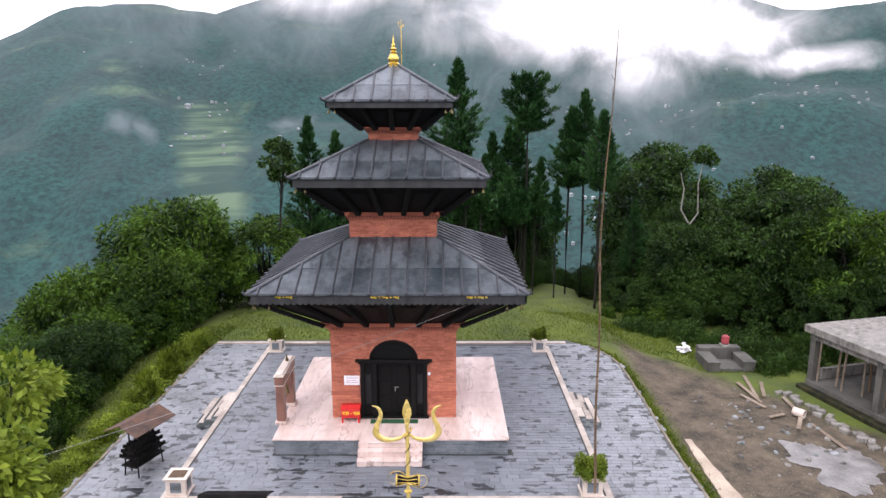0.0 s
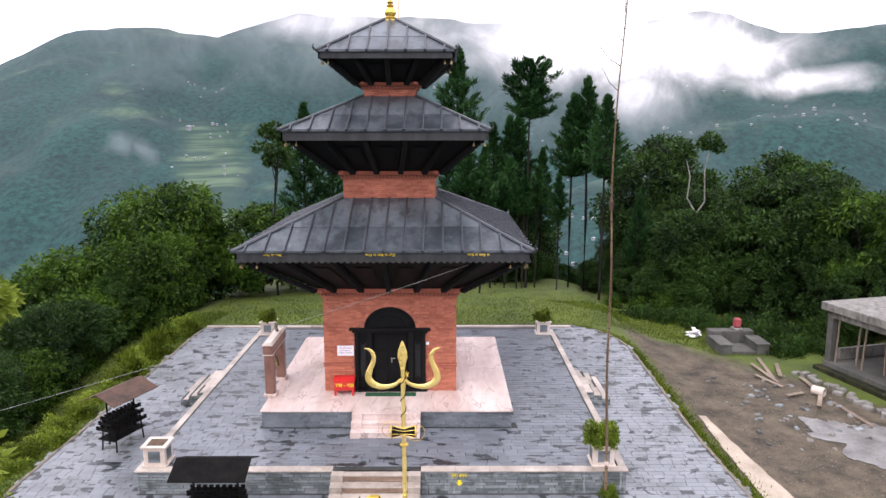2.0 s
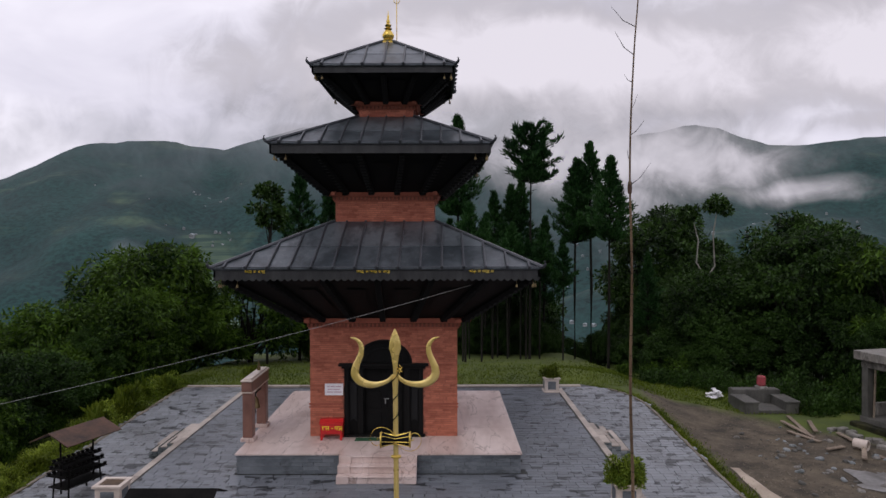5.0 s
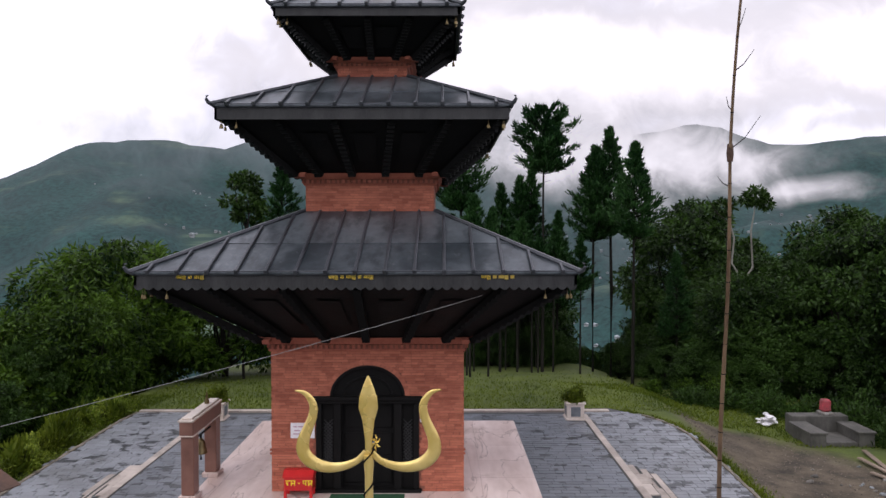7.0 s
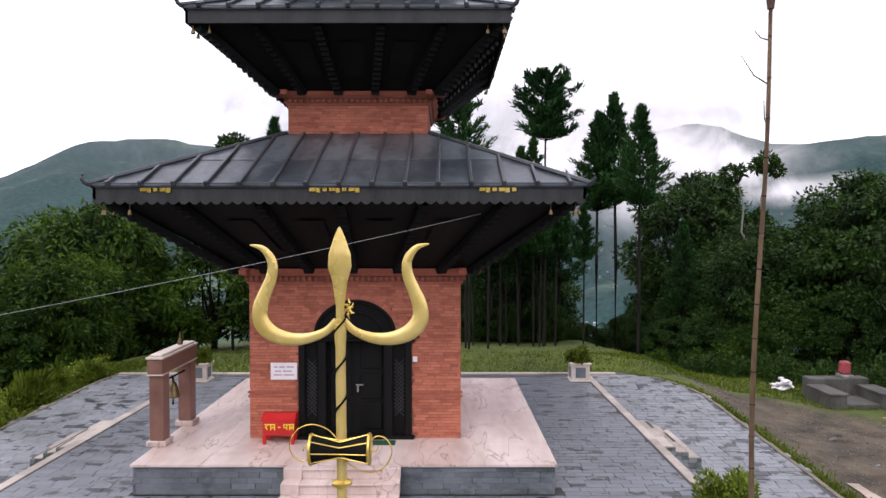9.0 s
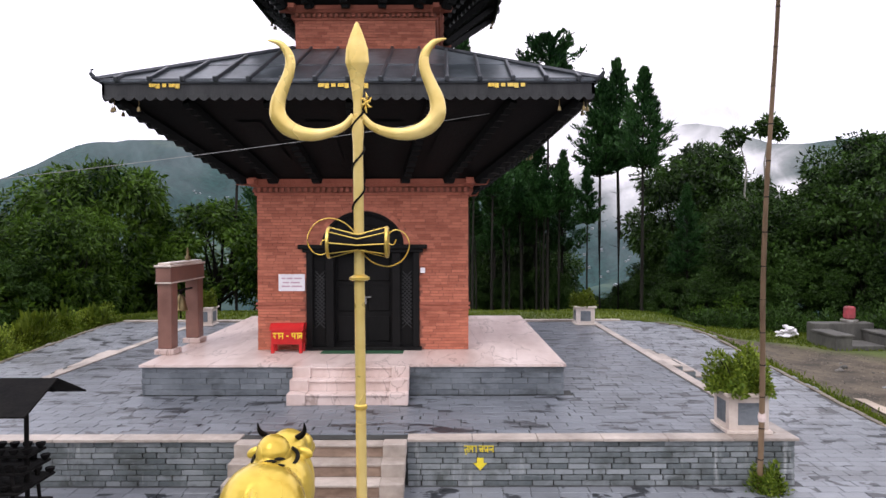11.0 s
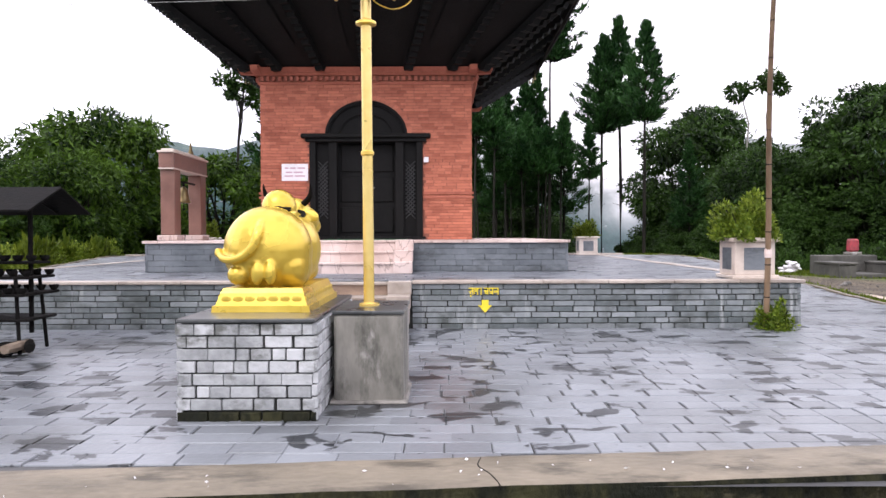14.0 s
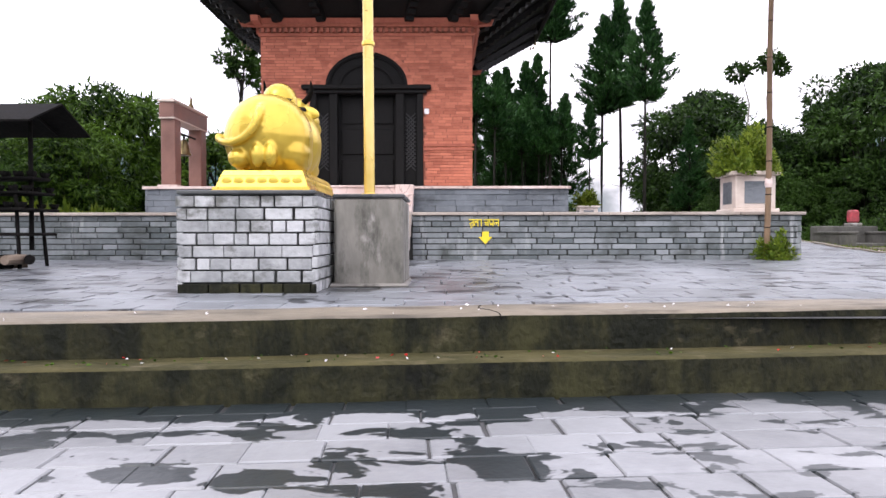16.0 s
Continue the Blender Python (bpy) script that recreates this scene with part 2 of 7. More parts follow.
def veined(m, colour, scale=0.9, width=0.012, amount=0.6):
    """Draws fine wandering veins through a stone's own colour."""
    t = m.node_tree
    b = t.nodes["Principled BSDF"]
    base = b.inputs["Base Color"].links[0].from_socket
    geo = t.nodes.new("ShaderNodeNewGeometry")
    mp = t.nodes.new("ShaderNodeMapping")
    mp.inputs["Scale"].default_value, mp.inputs["Rotation"].default_value = (1.6, 0.5, 1.0), (0, 0, 0.5)
    n = t.nodes.new("ShaderNodeTexNoise")
    n.inputs["Scale"].default_value, n.inputs["Detail"].default_value, n.inputs["Distortion"].default_value = scale, 5, 0.8
    t.links.new(geo.outputs["Position"], mp.inputs[0])
    t.links.new(mp.outputs[0], n.inputs["Vector"])
    off = t.nodes.new("ShaderNodeMath")
    off.operation = "SUBTRACT"
    t.links.new(n.outputs[0], off.inputs[0])
    off.inputs[1].default_value = 0.5
    size = t.nodes.new("ShaderNodeMath")
    size.operation = "ABSOLUTE"
    t.links.new(off.outputs[0], size.inputs[0])
    r = t.nodes.new("ShaderNodeMapRange")
    r.inputs[1].default_value, r.inputs[2].default_value = width, 0.001
    r.inputs[4].default_value = amount
    t.links.new(size.outputs[0], r.inputs[0])
    mix = t.nodes.new("ShaderNodeMixRGB")
    t.links.new(r.outputs[0], mix.inputs[0])
    t.links.new(base, mix.inputs[1])
    mix.inputs[2].default_value = (*colour, 1)
    t.links.new(mix.outputs[0], b.inputs["Base Color"])
    return m


def weathered(m, stain, scale=2.0, stretch=(1, 1, 1), low=0.50, high=0.62, amount=0.8, streak=None):
    """Lays blotches of damp, and optionally runs of lime, over a surface's own colour."""
    t = m.node_tree
    b = t.nodes["Principled BSDF"]
    geo = t.nodes.new("ShaderNodeNewGeometry")
    layers = [(stain, scale, stretch, low, high, amount)]
    if streak:
        layers.append((streak, 1.0, (5.5, 5.5, 0.7), 0.60, 0.74, 0.75))
    for colour, sc, st, lo, hi, am in layers:
        base = b.inputs["Base Color"].links[0].from_socket
        mp = t.nodes.new("ShaderNodeMapping")
        mp.inputs["Scale"].default_value = st
        n = t.nodes.new("ShaderNodeTexNoise")
        n.inputs["Scale"].default_value, n.inputs["Detail"].default_value, n.inputs["Roughness"].default_value = sc, 6, 0.65
        t.links.new(geo.outputs["Position"], mp.inputs[0])
        t.links.new(mp.outputs[0], n.inputs["Vector"])
        r = t.nodes.new("ShaderNodeMapRange")
        r.inputs[1].default_value, r.inputs[2].default_value, r.inputs[4].default_value = lo, hi, am
        t.links.new(n.outputs[0], r.inputs[0])
        mix = t.nodes.new("ShaderNodeMixRGB")
        t.links.new(r.outputs[0], mix.inputs[0])
        t.links.new(base, mix.inputs[1])
        mix.inputs[2].default_value = (*colour, 1)
        t.links.new(mix.outputs[0], b.inputs["Base Color"])
    return m


def leafage(name, dark, light, through=0.3, gloss=0.16):
    m = bpy.data.materials.new(name)
    m.use_nodes = True
    t = m.node_tree
    b = t.nodes["Principled BSDF"]
    geo = t.nodes.new("ShaderNodeNewGeometry")
    n = t.nodes.new("ShaderNodeTexNoise")
    n.inputs["Scale"].default_value, n.inputs["Detail"].default_value = 0.45, 3
    t.links.new(geo.outputs["Position"], n.inputs["Vector"])
    a = t.nodes.new("ShaderNodeMath")
    a.operation = "MULTIPLY_ADD"
    t.links.new(geo.outputs["Random Per Island"], a.inputs[0])
    a.inputs[1].default_value = 0.45
    t.links.new(n.outputs[0], a.inputs[2])
    r = t.nodes.new("ShaderNodeValToRGB")
    r.color_ramp.elements[0].position, r.color_ramp.elements[0].color = 0.45, (*dark, 1)
    r.color_ramp.elements[1].position, r.color_ramp.elements[1].color = 0.98, (*light, 1)
    t.links.new(a.outputs[0], r.inputs[0])
    t.links.new(r.outputs[0], b.inputs["Base Color"])
    b.inputs["Roughness"].default_value = 0.48
    b.inputs["Specular IOR Level"].default_value = gloss
    tr = t.nodes.new("ShaderNodeBsdfTranslucent")
    t.links.new(r.outputs[0], tr.inputs[0])
    mx = t.nodes.new("ShaderNodeMixShader")
    mx.inputs[0].default_value = through
    t.links.new(b.outputs[0], mx.inputs[1])
    t.links.new(tr.outputs[0], mx.inputs[2])
    t.links.new(mx.outputs[0], t.nodes["Material Output"].inputs[0])
    return m


BRICK = material("red_brick", (0.30, 0.085, 0.048), (0.56, 0.19, 0.115), 0.8, 0, 1.1, 9, 0.25, (1, 1, 2.2), 0.42, 0.17)
MORTAR = material("brick_mortar", (0.17, 0.062, 0.042), (0.30, 0.115, 0.075), 0.9, 0, 2, 30, 0.3)
TERRACOTTA = material("terracotta", (0.26, 0.07, 0.04), (0.42, 0.13, 0.08), 0.75, 0, 1.5, 20, 0.2)
ROOF = weathered(material("dark_metal_sheet", (0.040, 0.050, 0.058), (0.145, 0.165, 0.182), 0.36, 0.35, 0.9, 6, 0.06, (1, 1, 1), 0.3, 0.14), (0.030, 0.036, 0.042), 1.2, (2.2, 1, 1.5), 0.48, 0.62, 0.75, (0.16, 0.175, 0.185))
RIB = material("dark_metal_seam", (0.035, 0.04, 0.047), (0.08, 0.085, 0.095), 0.42, 0.35, 1.5, 12, 0.05)
FASCIA = material("dark_fascia", (0.014, 0.015, 0.016), (0.046, 0.046, 0.047), 0.6, 0.0, 1.2, 16, 0.15, (3, 3, 0.6), 0, 0.12, 0.35)
# one near-black tone for the door, soffits and struts
BLACKWOOD = material("near_black_wood", (0.002, 0.002, 0.002), (0.0075, 0.007, 0.0068), 0.65, 0, 2.5, 22, 0.25, (1, 1, 0.35), 0, 0.12, 0.18)
GOLD = material("golden_paint", (0.54, 0.37, 0.045), (0.74, 0.55, 0.09), 0.30, 0.5, 1.5, 9, 0.05)
BRASS = material("polished_brass", (0.55, 0.36, 0.06), (0.85, 0.62, 0.16), 0.28, 0.8, 1.5, 9, 0.05)
PALEGOLD = material("pale_gold_paint", (0.66, 0.47, 0.12), (0.84, 0.66, 0.26), 0.30, 0.4, 1.2, 10, 0.05)
MARBLE = veined(weathered(material("pink_marble", (0.48, 0.355, 0.31), (0.77, 0.645, 0.60), 0.40, 0, 1.1, 5, 0.05, (1.3, 0.35, 1), 0.12, 0.14), (0.36, 0.25, 0.20), 1.1, (1, 1, 1), 0.56, 0.74, 0.6), (0.20, 0.13, 0.10))
CREAM = material("cream_stone", (0.42, 0.33, 0.27), (0.72, 0.64, 0.57), 0.5, 0, 1.3, 12, 0.08, (1, 1, 1), 0.2, 0.2)
EDGING = material("soiled_cream_stone", (0.20, 0.165, 0.135), (0.52, 0.45, 0.39), 0.5, 0, 1.6, 12, 0.1, (1, 1, 1), 0.3, 0.18)
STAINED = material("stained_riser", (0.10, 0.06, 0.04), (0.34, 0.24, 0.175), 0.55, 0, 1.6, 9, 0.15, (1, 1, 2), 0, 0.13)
GRANITE = material("brown_granite", (0.13, 0.06, 0.045), (0.24, 0.12, 0.09), 0.4, 0, 2.5, 60, 0.05)
SLATE = weathered(wet_paving("wet_slate", (0.185, 0.198, 0.214), (0.022, 0.025, 0.029), 2.4, (0.95, 1.35, 1), 0.665), (0.055, 0.056, 0.052), 0.7, (1, 1, 1), 0.50, 0.72, 0.7)
SLATE_DARK = wet_paving("wet_slate_terrace", (0.135, 0.148, 0.166), (0.018, 0.02, 0.024), 2.6, (0.8, 1.5, 1), 0.675)
SLATE_LOW = weathered(wet_paving("wet_slate_near", (0.245, 0.252, 0.262), (0.016, 0.022, 0.024), 3.4, (0.8, 1.3, 1), 0.625, (11.08, 11.42)), (0.05, 0.055, 0.06), 1.0, (1, 1, 1), 0.52, 0.68, 0.4)
JOINT = material("paving_joint", (0.025, 0.026, 0.027), (0.08, 0.08, 0.08), 0.6, 0, 2, 20, 0.2)
STONE = weathered(material("grey_stone_cladding", (0.085, 0.102, 0.104), (0.26, 0.282, 0.29), 0.5, 0, 1.2, 14, 0.4, (1, 1, 1), 0.6, 0.2), (0.045, 0.052, 0.045), 1.5, (1, 1, 1.3), 0.50, 0.64, 0.75, (0.50, 0.51, 0.50))
STONE_DARK = weathered(material("dark_slate_cladding", (0.08, 0.092, 0.104), (0.18, 0.198, 0.215), 0.42, 0, 1.2, 14, 0.3, (1, 1, 1), 0.4, 0.18), (0.045, 0.052, 0.055), 2.2, (0.6, 0.6, 1.4), 0.52, 0.64, 0.7)
STONE_PALE = weathered(material("pale_stone_block", (0.19, 0.20, 0.20), (0.52, 0.53, 0.535), 0.6, 0, 4, 22, 0.5, (1, 1, 1), 0.45, 0.18), (0.06, 0.062, 0.045), 6.0, (0.7, 0.7, 1.2), 0.53, 0.68, 0.75)
GROUT = material("black_joint", (0.012, 0.013, 0.012), (0.05, 0.052, 0.045), 0.7, 0, 3, 20, 0.2)
CONCRETE = weathered(material("weathered_concrete", (0.10, 0.092, 0.078), (0.27, 0.255, 0.23), 0.7, 0, 2.2, 12, 0.35, (1, 1, 0.5), 0, 0.17), (0.05, 0.047, 0.038), 5.0, (1, 1, 0.5), 0.52, 0.66, 0.8, (0.46, 0.45, 0.43))
ROUGHCAST = weathered(weathered(material("streaked_render", (0.075, 0.072, 0.058), (0.29, 0.275, 0.24), 0.7, 0, 2.6, 16, 0.5, (1, 1, 0.45), 0, 0.2), (0.40, 0.38, 0.35), 4.5, (1, 1, 0.6), 0.60, 0.70, 0.8), (0.035, 0.036, 0.026), 3.2, (1.4, 1.4, 0.5), 0.50, 0.64, 0.8, (0.50, 0.48, 0.45))
WETCAP = material("wet_black_slate", (0.02, 0.022, 0.022), (0.10, 0.105, 0.105), 0.3, 0, 2.5, 16, 0.15, (1, 1, 1), 0, 0.15)
DAMP = material("damp_dark_concrete", (0.03, 0.03, 0.026), (0.13, 0.125, 0.11), 0.7, 0, 1.8, 12, 0.3, (1, 1, 0.5), 0, 0.15)
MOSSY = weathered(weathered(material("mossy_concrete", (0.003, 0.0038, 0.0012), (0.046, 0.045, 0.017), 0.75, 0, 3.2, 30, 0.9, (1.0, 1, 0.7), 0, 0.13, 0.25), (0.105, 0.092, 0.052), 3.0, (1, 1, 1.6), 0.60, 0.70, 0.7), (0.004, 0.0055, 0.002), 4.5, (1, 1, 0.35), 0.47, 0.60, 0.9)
TREAD = weathered(material("mossy_tread", (0.014, 0.016, 0.004), (0.085, 0.074, 0.030), 0.78, 0, 2.5, 22, 0.7, (0.6, 1.4, 1), 0, 0.15, 0.2), (0.13, 0.108, 0.065), 3.0, (1, 2.0, 1), 0.55, 0.70, 0.6)
KERBTOP = weathered(material("worn_kerb", (0.085, 0.072, 0.05), (0.225, 0.19, 0.14), 0.6, 0, 2.0, 20, 0.5, (0.6, 1.2, 1), 0, 0.16), (0.045, 0.038, 0.026), 1.6, (1, 2.5, 1), 0.52, 0.66, 0.8)
BARK = material("bark", (0.005, 0.0045, 0.0035), (0.026, 0.023, 0.019), 0.9, 0, 2, 14, 0.5, (1, 1, 0.3), 0, 0.12, 0.2)
PALEBARK = material("pale_bark", (0.14, 0.13, 0.11), (0.34, 0.33, 0.29), 0.85, 0, 2, 10, 0.4, (1, 1, 0.4))
BAMBOO = material("old_bamboo", (0.095, 0.056, 0.030), (0.25, 0.165, 0.095), 0.55, 0, 2.2, 16, 0.1, (1, 1, 0.2))
RED = material("red_paint", (0.42, 0.01, 0.012), (0.58, 0.02, 0.02), 0.35, 0, 2, 12, 0.03)
YELLOW = material("yellow_paint", (0.70, 0.55, 0.02), (0.85, 0.68, 0.04), 0.6, 0, 8, 40, 0.05)
WHITE = material("white_plastic", (0.68, 0.66, 0.68), (0.82, 0.8, 0.82), 0.5, 0, 3, 20, 0.03)
SOOT = material("sooty_iron", (0.003, 0.003, 0.003), (0.013, 0.012, 0.011), 0.8, 0.0, 4, 25, 0.3, (1, 1, 1), 0, 0.12, 0.07)
RUST = material("rusty_sheet", (0.03, 0.018, 0.013), (0.13, 0.07, 0.045), 0.7, 0.2, 2, 12, 0.15)
SOIL = material("planter_soil", (0.05, 0.032, 0.02), (0.13, 0.085, 0.05), 0.95, 0, 5, 40, 0.6)
GREENMAT = material("green_doormat", (0.01, 0.05, 0.02), (0.02, 0.10, 0.04), 0.9, 0, 8, 60, 0.4)
CABLE = material("grey_cable", (0.20, 0.20, 0.19), (0.30, 0.30, 0.29), 0.5, 0, 2, 10, 0)
TIMBER = material("weathered_timber", (0.12, 0.085, 0.06), (0.30, 0.24, 0.18), 0.8, 0, 2, 16, 0.3, (1, 0.3, 1))
BRONZE = material("dull_bronze", (0.10, 0.075, 0.035), (0.25, 0.19, 0.09), 0.4, 0.8, 3, 16, 0.1)
# the dark end carries the shade inside the crowns
LEAF_BROAD = leafage("broad_leaf", (0.004, 0.017, 0.003), (0.080, 0.150, 0.015), 0.3, 0.16)
# the wood's inner shade is put into this dark leaf colour
LEAF_DARK_SHADE = leafage("dark_shade_leaf", (0.002, 0.009, 0.002), (0.048, 0.100, 0.017), 0.3, 0.18)
LEAF_PINE = leafage("pine_needle", (0.005, 0.024, 0.007), (0.042, 0.110, 0.028), 0.2)
LEAF_BRIGHT = leafage("bright_leaf", (0.08, 0.13, 0.012), (0.26, 0.325, 0.04))
GRASS = leafage("grass_blade", (0.050, 0.082, 0.007), (0.148, 0.188, 0.019))


def ground_material():
    """Grass, with the gravel of the track showing on the building's side."""
    m = material("hilltop_ground", (0.034, 0.054, 0.006), (0.096, 0.126, 0.013), 0.9, 0, 0.7, 9, 0.5)
    t = m.node_tree
    b = t.nodes["Principled BSDF"]
    base = b.inputs["Base Color"].links[0].from_socket
    geo = t.nodes.new("ShaderNodeNewGeometry")
    sep = t.nodes.new("ShaderNodeSeparateXYZ")
    t.links.new(geo.outputs["Position"], sep.inputs[0])
    n = t.nodes.new("ShaderNodeTexNoise")
    n.inputs["Scale"].default_value, n.inputs["Detail"].default_value = 0.5, 6
    t.links.new(geo.outputs["Position"], n.inputs["Vector"])

    def math_node(op, a, c):
        k = t.nodes.new("ShaderNodeMath")
        k.operation = op
        for i, s in enumerate((a, c)):
            if isinstance(s, (int, float)):
                k.inputs[i].default_value = s
            else:
                t.links.new(s, k.inputs[i])
        return k.outputs[0]
    x, y = sep.outputs["X"], sep.outputs["Y"]
    wob = math_node("MULTIPLY", math_node("SUBTRACT", n.outputs[0], 0.5), 2.6)
    # the track lies beside the paving and narrows uphill
    edge = math_node("ADD", math_node("MULTIPLY", math_node("SUBTRACT", 31.5, y), 0.75), 8.3)
    inner = math_node("SUBTRACT", math_node("ADD", edge, wob), x)
    k1 = t.nodes.new("ShaderNodeMapRange")
    k1.inputs[1].default_value, k1.inputs[2].default_value = -0.5, 0.7
    t.links.new(inner, k1.inputs[0])
    k2 = t.nodes.new("ShaderNodeMapRange")
    k2.inputs[1].default_value, k2.inputs[2].default_value = 7.5, 8.2
    t.links.new(math_node("ADD", x, math_node("MULTIPLY", wob, 0.25)), k2.inputs[0])
    mask = math_node("MULTIPLY", k1.outputs[0], k2.outputs[0])
    g = t.nodes.new("ShaderNodeTexNoise")
    g.inputs["Scale"].default_value, g.inputs["Detail"].default_value = 1.1, 9
    g.inputs["Roughness"].default_value = 0.7
    t.links.new(geo.outputs["Position"], g.inputs["Vector"])
    gr = t.nodes.new("ShaderNodeValToRGB")
    gr.color_ramp.elements[0].position, gr.color_ramp.elements[0].color = 0.34, (0.022, 0.017, 0.010, 1)
    gr.color_ramp.elements[1].position, gr.color_ramp.elements[1].color = 0.66, (0.125, 0.098, 0.064, 1)
    t.links.new(g.outputs[0], gr.inputs[0])
    mix = t.nodes.new("ShaderNodeMixRGB")
    t.links.new(mask, mix.inputs[0])
    t.links.new(base, mix.inputs[1])
    t.links.new(gr.outputs[0], mix.inputs[2])
    t.links.new(mix.outputs[0], b.inputs["Base Color"])
    return m


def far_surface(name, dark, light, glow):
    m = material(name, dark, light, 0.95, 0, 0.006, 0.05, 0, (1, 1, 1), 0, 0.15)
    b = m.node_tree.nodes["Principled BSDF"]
    # haze over far things is put in as an even emission
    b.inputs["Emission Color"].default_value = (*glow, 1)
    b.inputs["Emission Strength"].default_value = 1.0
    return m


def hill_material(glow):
    """Far woods with clearings and contour terraces; distant haze is put in as emission."""
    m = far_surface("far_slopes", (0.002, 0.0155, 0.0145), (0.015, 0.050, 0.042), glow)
    t = m.node_tree
    b = t.nodes["Principled BSDF"]
    woods = b.inputs["Base Color"].links[0].from_socket
    geo = t.nodes.new("ShaderNodeNewGeometry")
    spot = t.nodes.new("ShaderNodeTexNoise")
    spot.inputs["Scale"].default_value, spot.inputs["Detail"].default_value, spot.inputs["Roughness"].default_value = 0.09, 3, 0.7
    t.links.new(geo.outputs["Position"], spot.inputs["Vector"])
    crowns = t.nodes.new("ShaderNodeValToRGB")
    crowns.color_ramp.elements[0].position, crowns.color_ramp.elements[0].color = 0.35, (0.42, 0.42, 0.42, 1)
    crowns.color_ramp.elements[1].position, crowns.color_ramp.elements[1].color = 0.62, (1.4, 1.4, 1.4, 1)
    t.links.new(spot.outputs[0], crowns.inputs[0])
    mottled = t.nodes.new("ShaderNodeMixRGB")
    mottled.blend_type = "MULTIPLY"
    mottled.inputs[0].default_value = 1.0
    t.links.new(woods, mottled.inputs[1])
    t.links.new(crowns.outputs[0], mottled.inputs[2])
    big = t.nodes.new("ShaderNodeTexNoise")
    big.inputs["Scale"].default_value, big.inputs["Detail"].default_value, big.inputs["Roughness"].default_value = 0.0042, 6, 0.62
    t.links.new(geo.outputs["Position"], big.inputs["Vector"])
    clear = t.nodes.new("ShaderNodeValToRGB")
    clear.color_ramp.elements[0].position, clear.color_ramp.elements[0].color = 0.56, (0, 0, 0, 1)
    clear.color_ramp.elements[1].position, clear.color_ramp.elements[1].color = 0.66, (0.6, 0.6, 0.6, 1)
    t.links.new(big.outputs[0], clear.inputs[0])
    mp = t.nodes.new("ShaderNodeMapping")
    mp.inputs["Scale"].default_value = (0.004, 0.004, 0.11)
    t.links.new(geo.outputs["Position"], mp.inputs[0])
    lines = t.nodes.new("ShaderNodeTexNoise")
    lines.inputs["Scale"].default_value, lines.inputs["Detail"].default_value = 1.0, 2
    t.links.new(mp.outputs[0], lines.inputs["Vector"])
    field = t.nodes.new("ShaderNodeValToRGB")
    field.color_ramp.elements[0].position, field.color_ramp.elements[0].color = 0.42, (0.018, 0.042, 0.030, 1)
    field.color_ramp.elements[1].position, field.color_ramp.elements[1].color = 0.60, (0.085, 0.125, 0.070, 1)
    t.links.new(lines.outputs[0], field.inputs[0])
    # one spur of the slope is all terraced fields
    sep = t.nodes.new("ShaderNodeSeparateXYZ")
    t.links.new(geo.outputs["Position"], sep.inputs[0])
    slant = t.nodes.new("ShaderNodeMath")
    slant.operation = "DIVIDE"
    t.links.new(sep.outputs["X"], slant.inputs[0])
    t.links.new(sep.outputs["Y"], slant.inputs[1])
    gap = t.nodes.new("ShaderNodeMath")
    t.links.new(slant.outputs[0], gap.inputs[0])
    gap.inputs[1].default_value = 0.325
    dist = t.nodes.new("ShaderNodeMath")
    dist.operation = "ABSOLUTE"
    t.links.new(gap.outputs[0], dist.inputs[0])
    ragged = t.nodes.new("ShaderNodeMath")
    ragged.operation = "MULTIPLY_ADD"
    t.links.new(big.outputs[0], ragged.inputs[0])
    ragged.inputs[1].default_value = 0.09
    t.links.new(dist.outputs[0], ragged.inputs[2])
    wide = t.nodes.new("ShaderNodeMapRange")
    wide.inputs[1].default_value, wide.inputs[2].default_value = 0.10, 0.07
    t.links.new(ragged.outputs[0], wide.inputs[0])
    low_end = t.nodes.new("ShaderNodeMapRange")
    low_end.inputs[1].default_value, low_end.inputs[2].default_value = 1000, 1080
    t.links.new(sep.outputs["Y"], low_end.inputs[0])
    high_end = t.nodes.new("ShaderNodeMapRange")
    high_end.inputs[1].default_value, high_end.inputs[2].default_value = 1640, 1500
    t.links.new(sep.outputs["Y"], high_end.inputs[0])
    spur = t.nodes.new("ShaderNodeMath")
    spur.operation = "MULTIPLY"
    t.links.new(low_end.outputs[0], spur.inputs[0])
    t.links.new(high_end.outputs[0], spur.inputs[1])
    spur2 = t.nodes.new("ShaderNodeMath")
    spur2.operation = "MULTIPLY"
    t.links.new(spur.outputs[0], spur2.inputs[0])
    t.links.new(wide.outputs[0], spur2.inputs[1])
    most = t.nodes.new("ShaderNodeMath")
    most.operation = "MAXIMUM"
    t.links.new(clear.outputs[0], most.inputs[0])
    t.links.new(spur2.outputs[0], most.inputs[1])
    mix = t.nodes.new("ShaderNodeMixRGB")
    t.links.new(most.outputs[0], mix.inputs[0])
    t.links.new(mottled.outputs[0], mix.inputs[1])
    t.links.new(field.outputs[0], mix.inputs[2])
    t.links.new(mix.outputs[0], b.inputs["Base Color"])
    return m


GROUND = ground_material()
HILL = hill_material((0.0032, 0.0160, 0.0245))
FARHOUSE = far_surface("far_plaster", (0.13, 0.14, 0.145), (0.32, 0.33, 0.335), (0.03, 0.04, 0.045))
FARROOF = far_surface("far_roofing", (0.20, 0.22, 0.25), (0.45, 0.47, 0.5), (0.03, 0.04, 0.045))


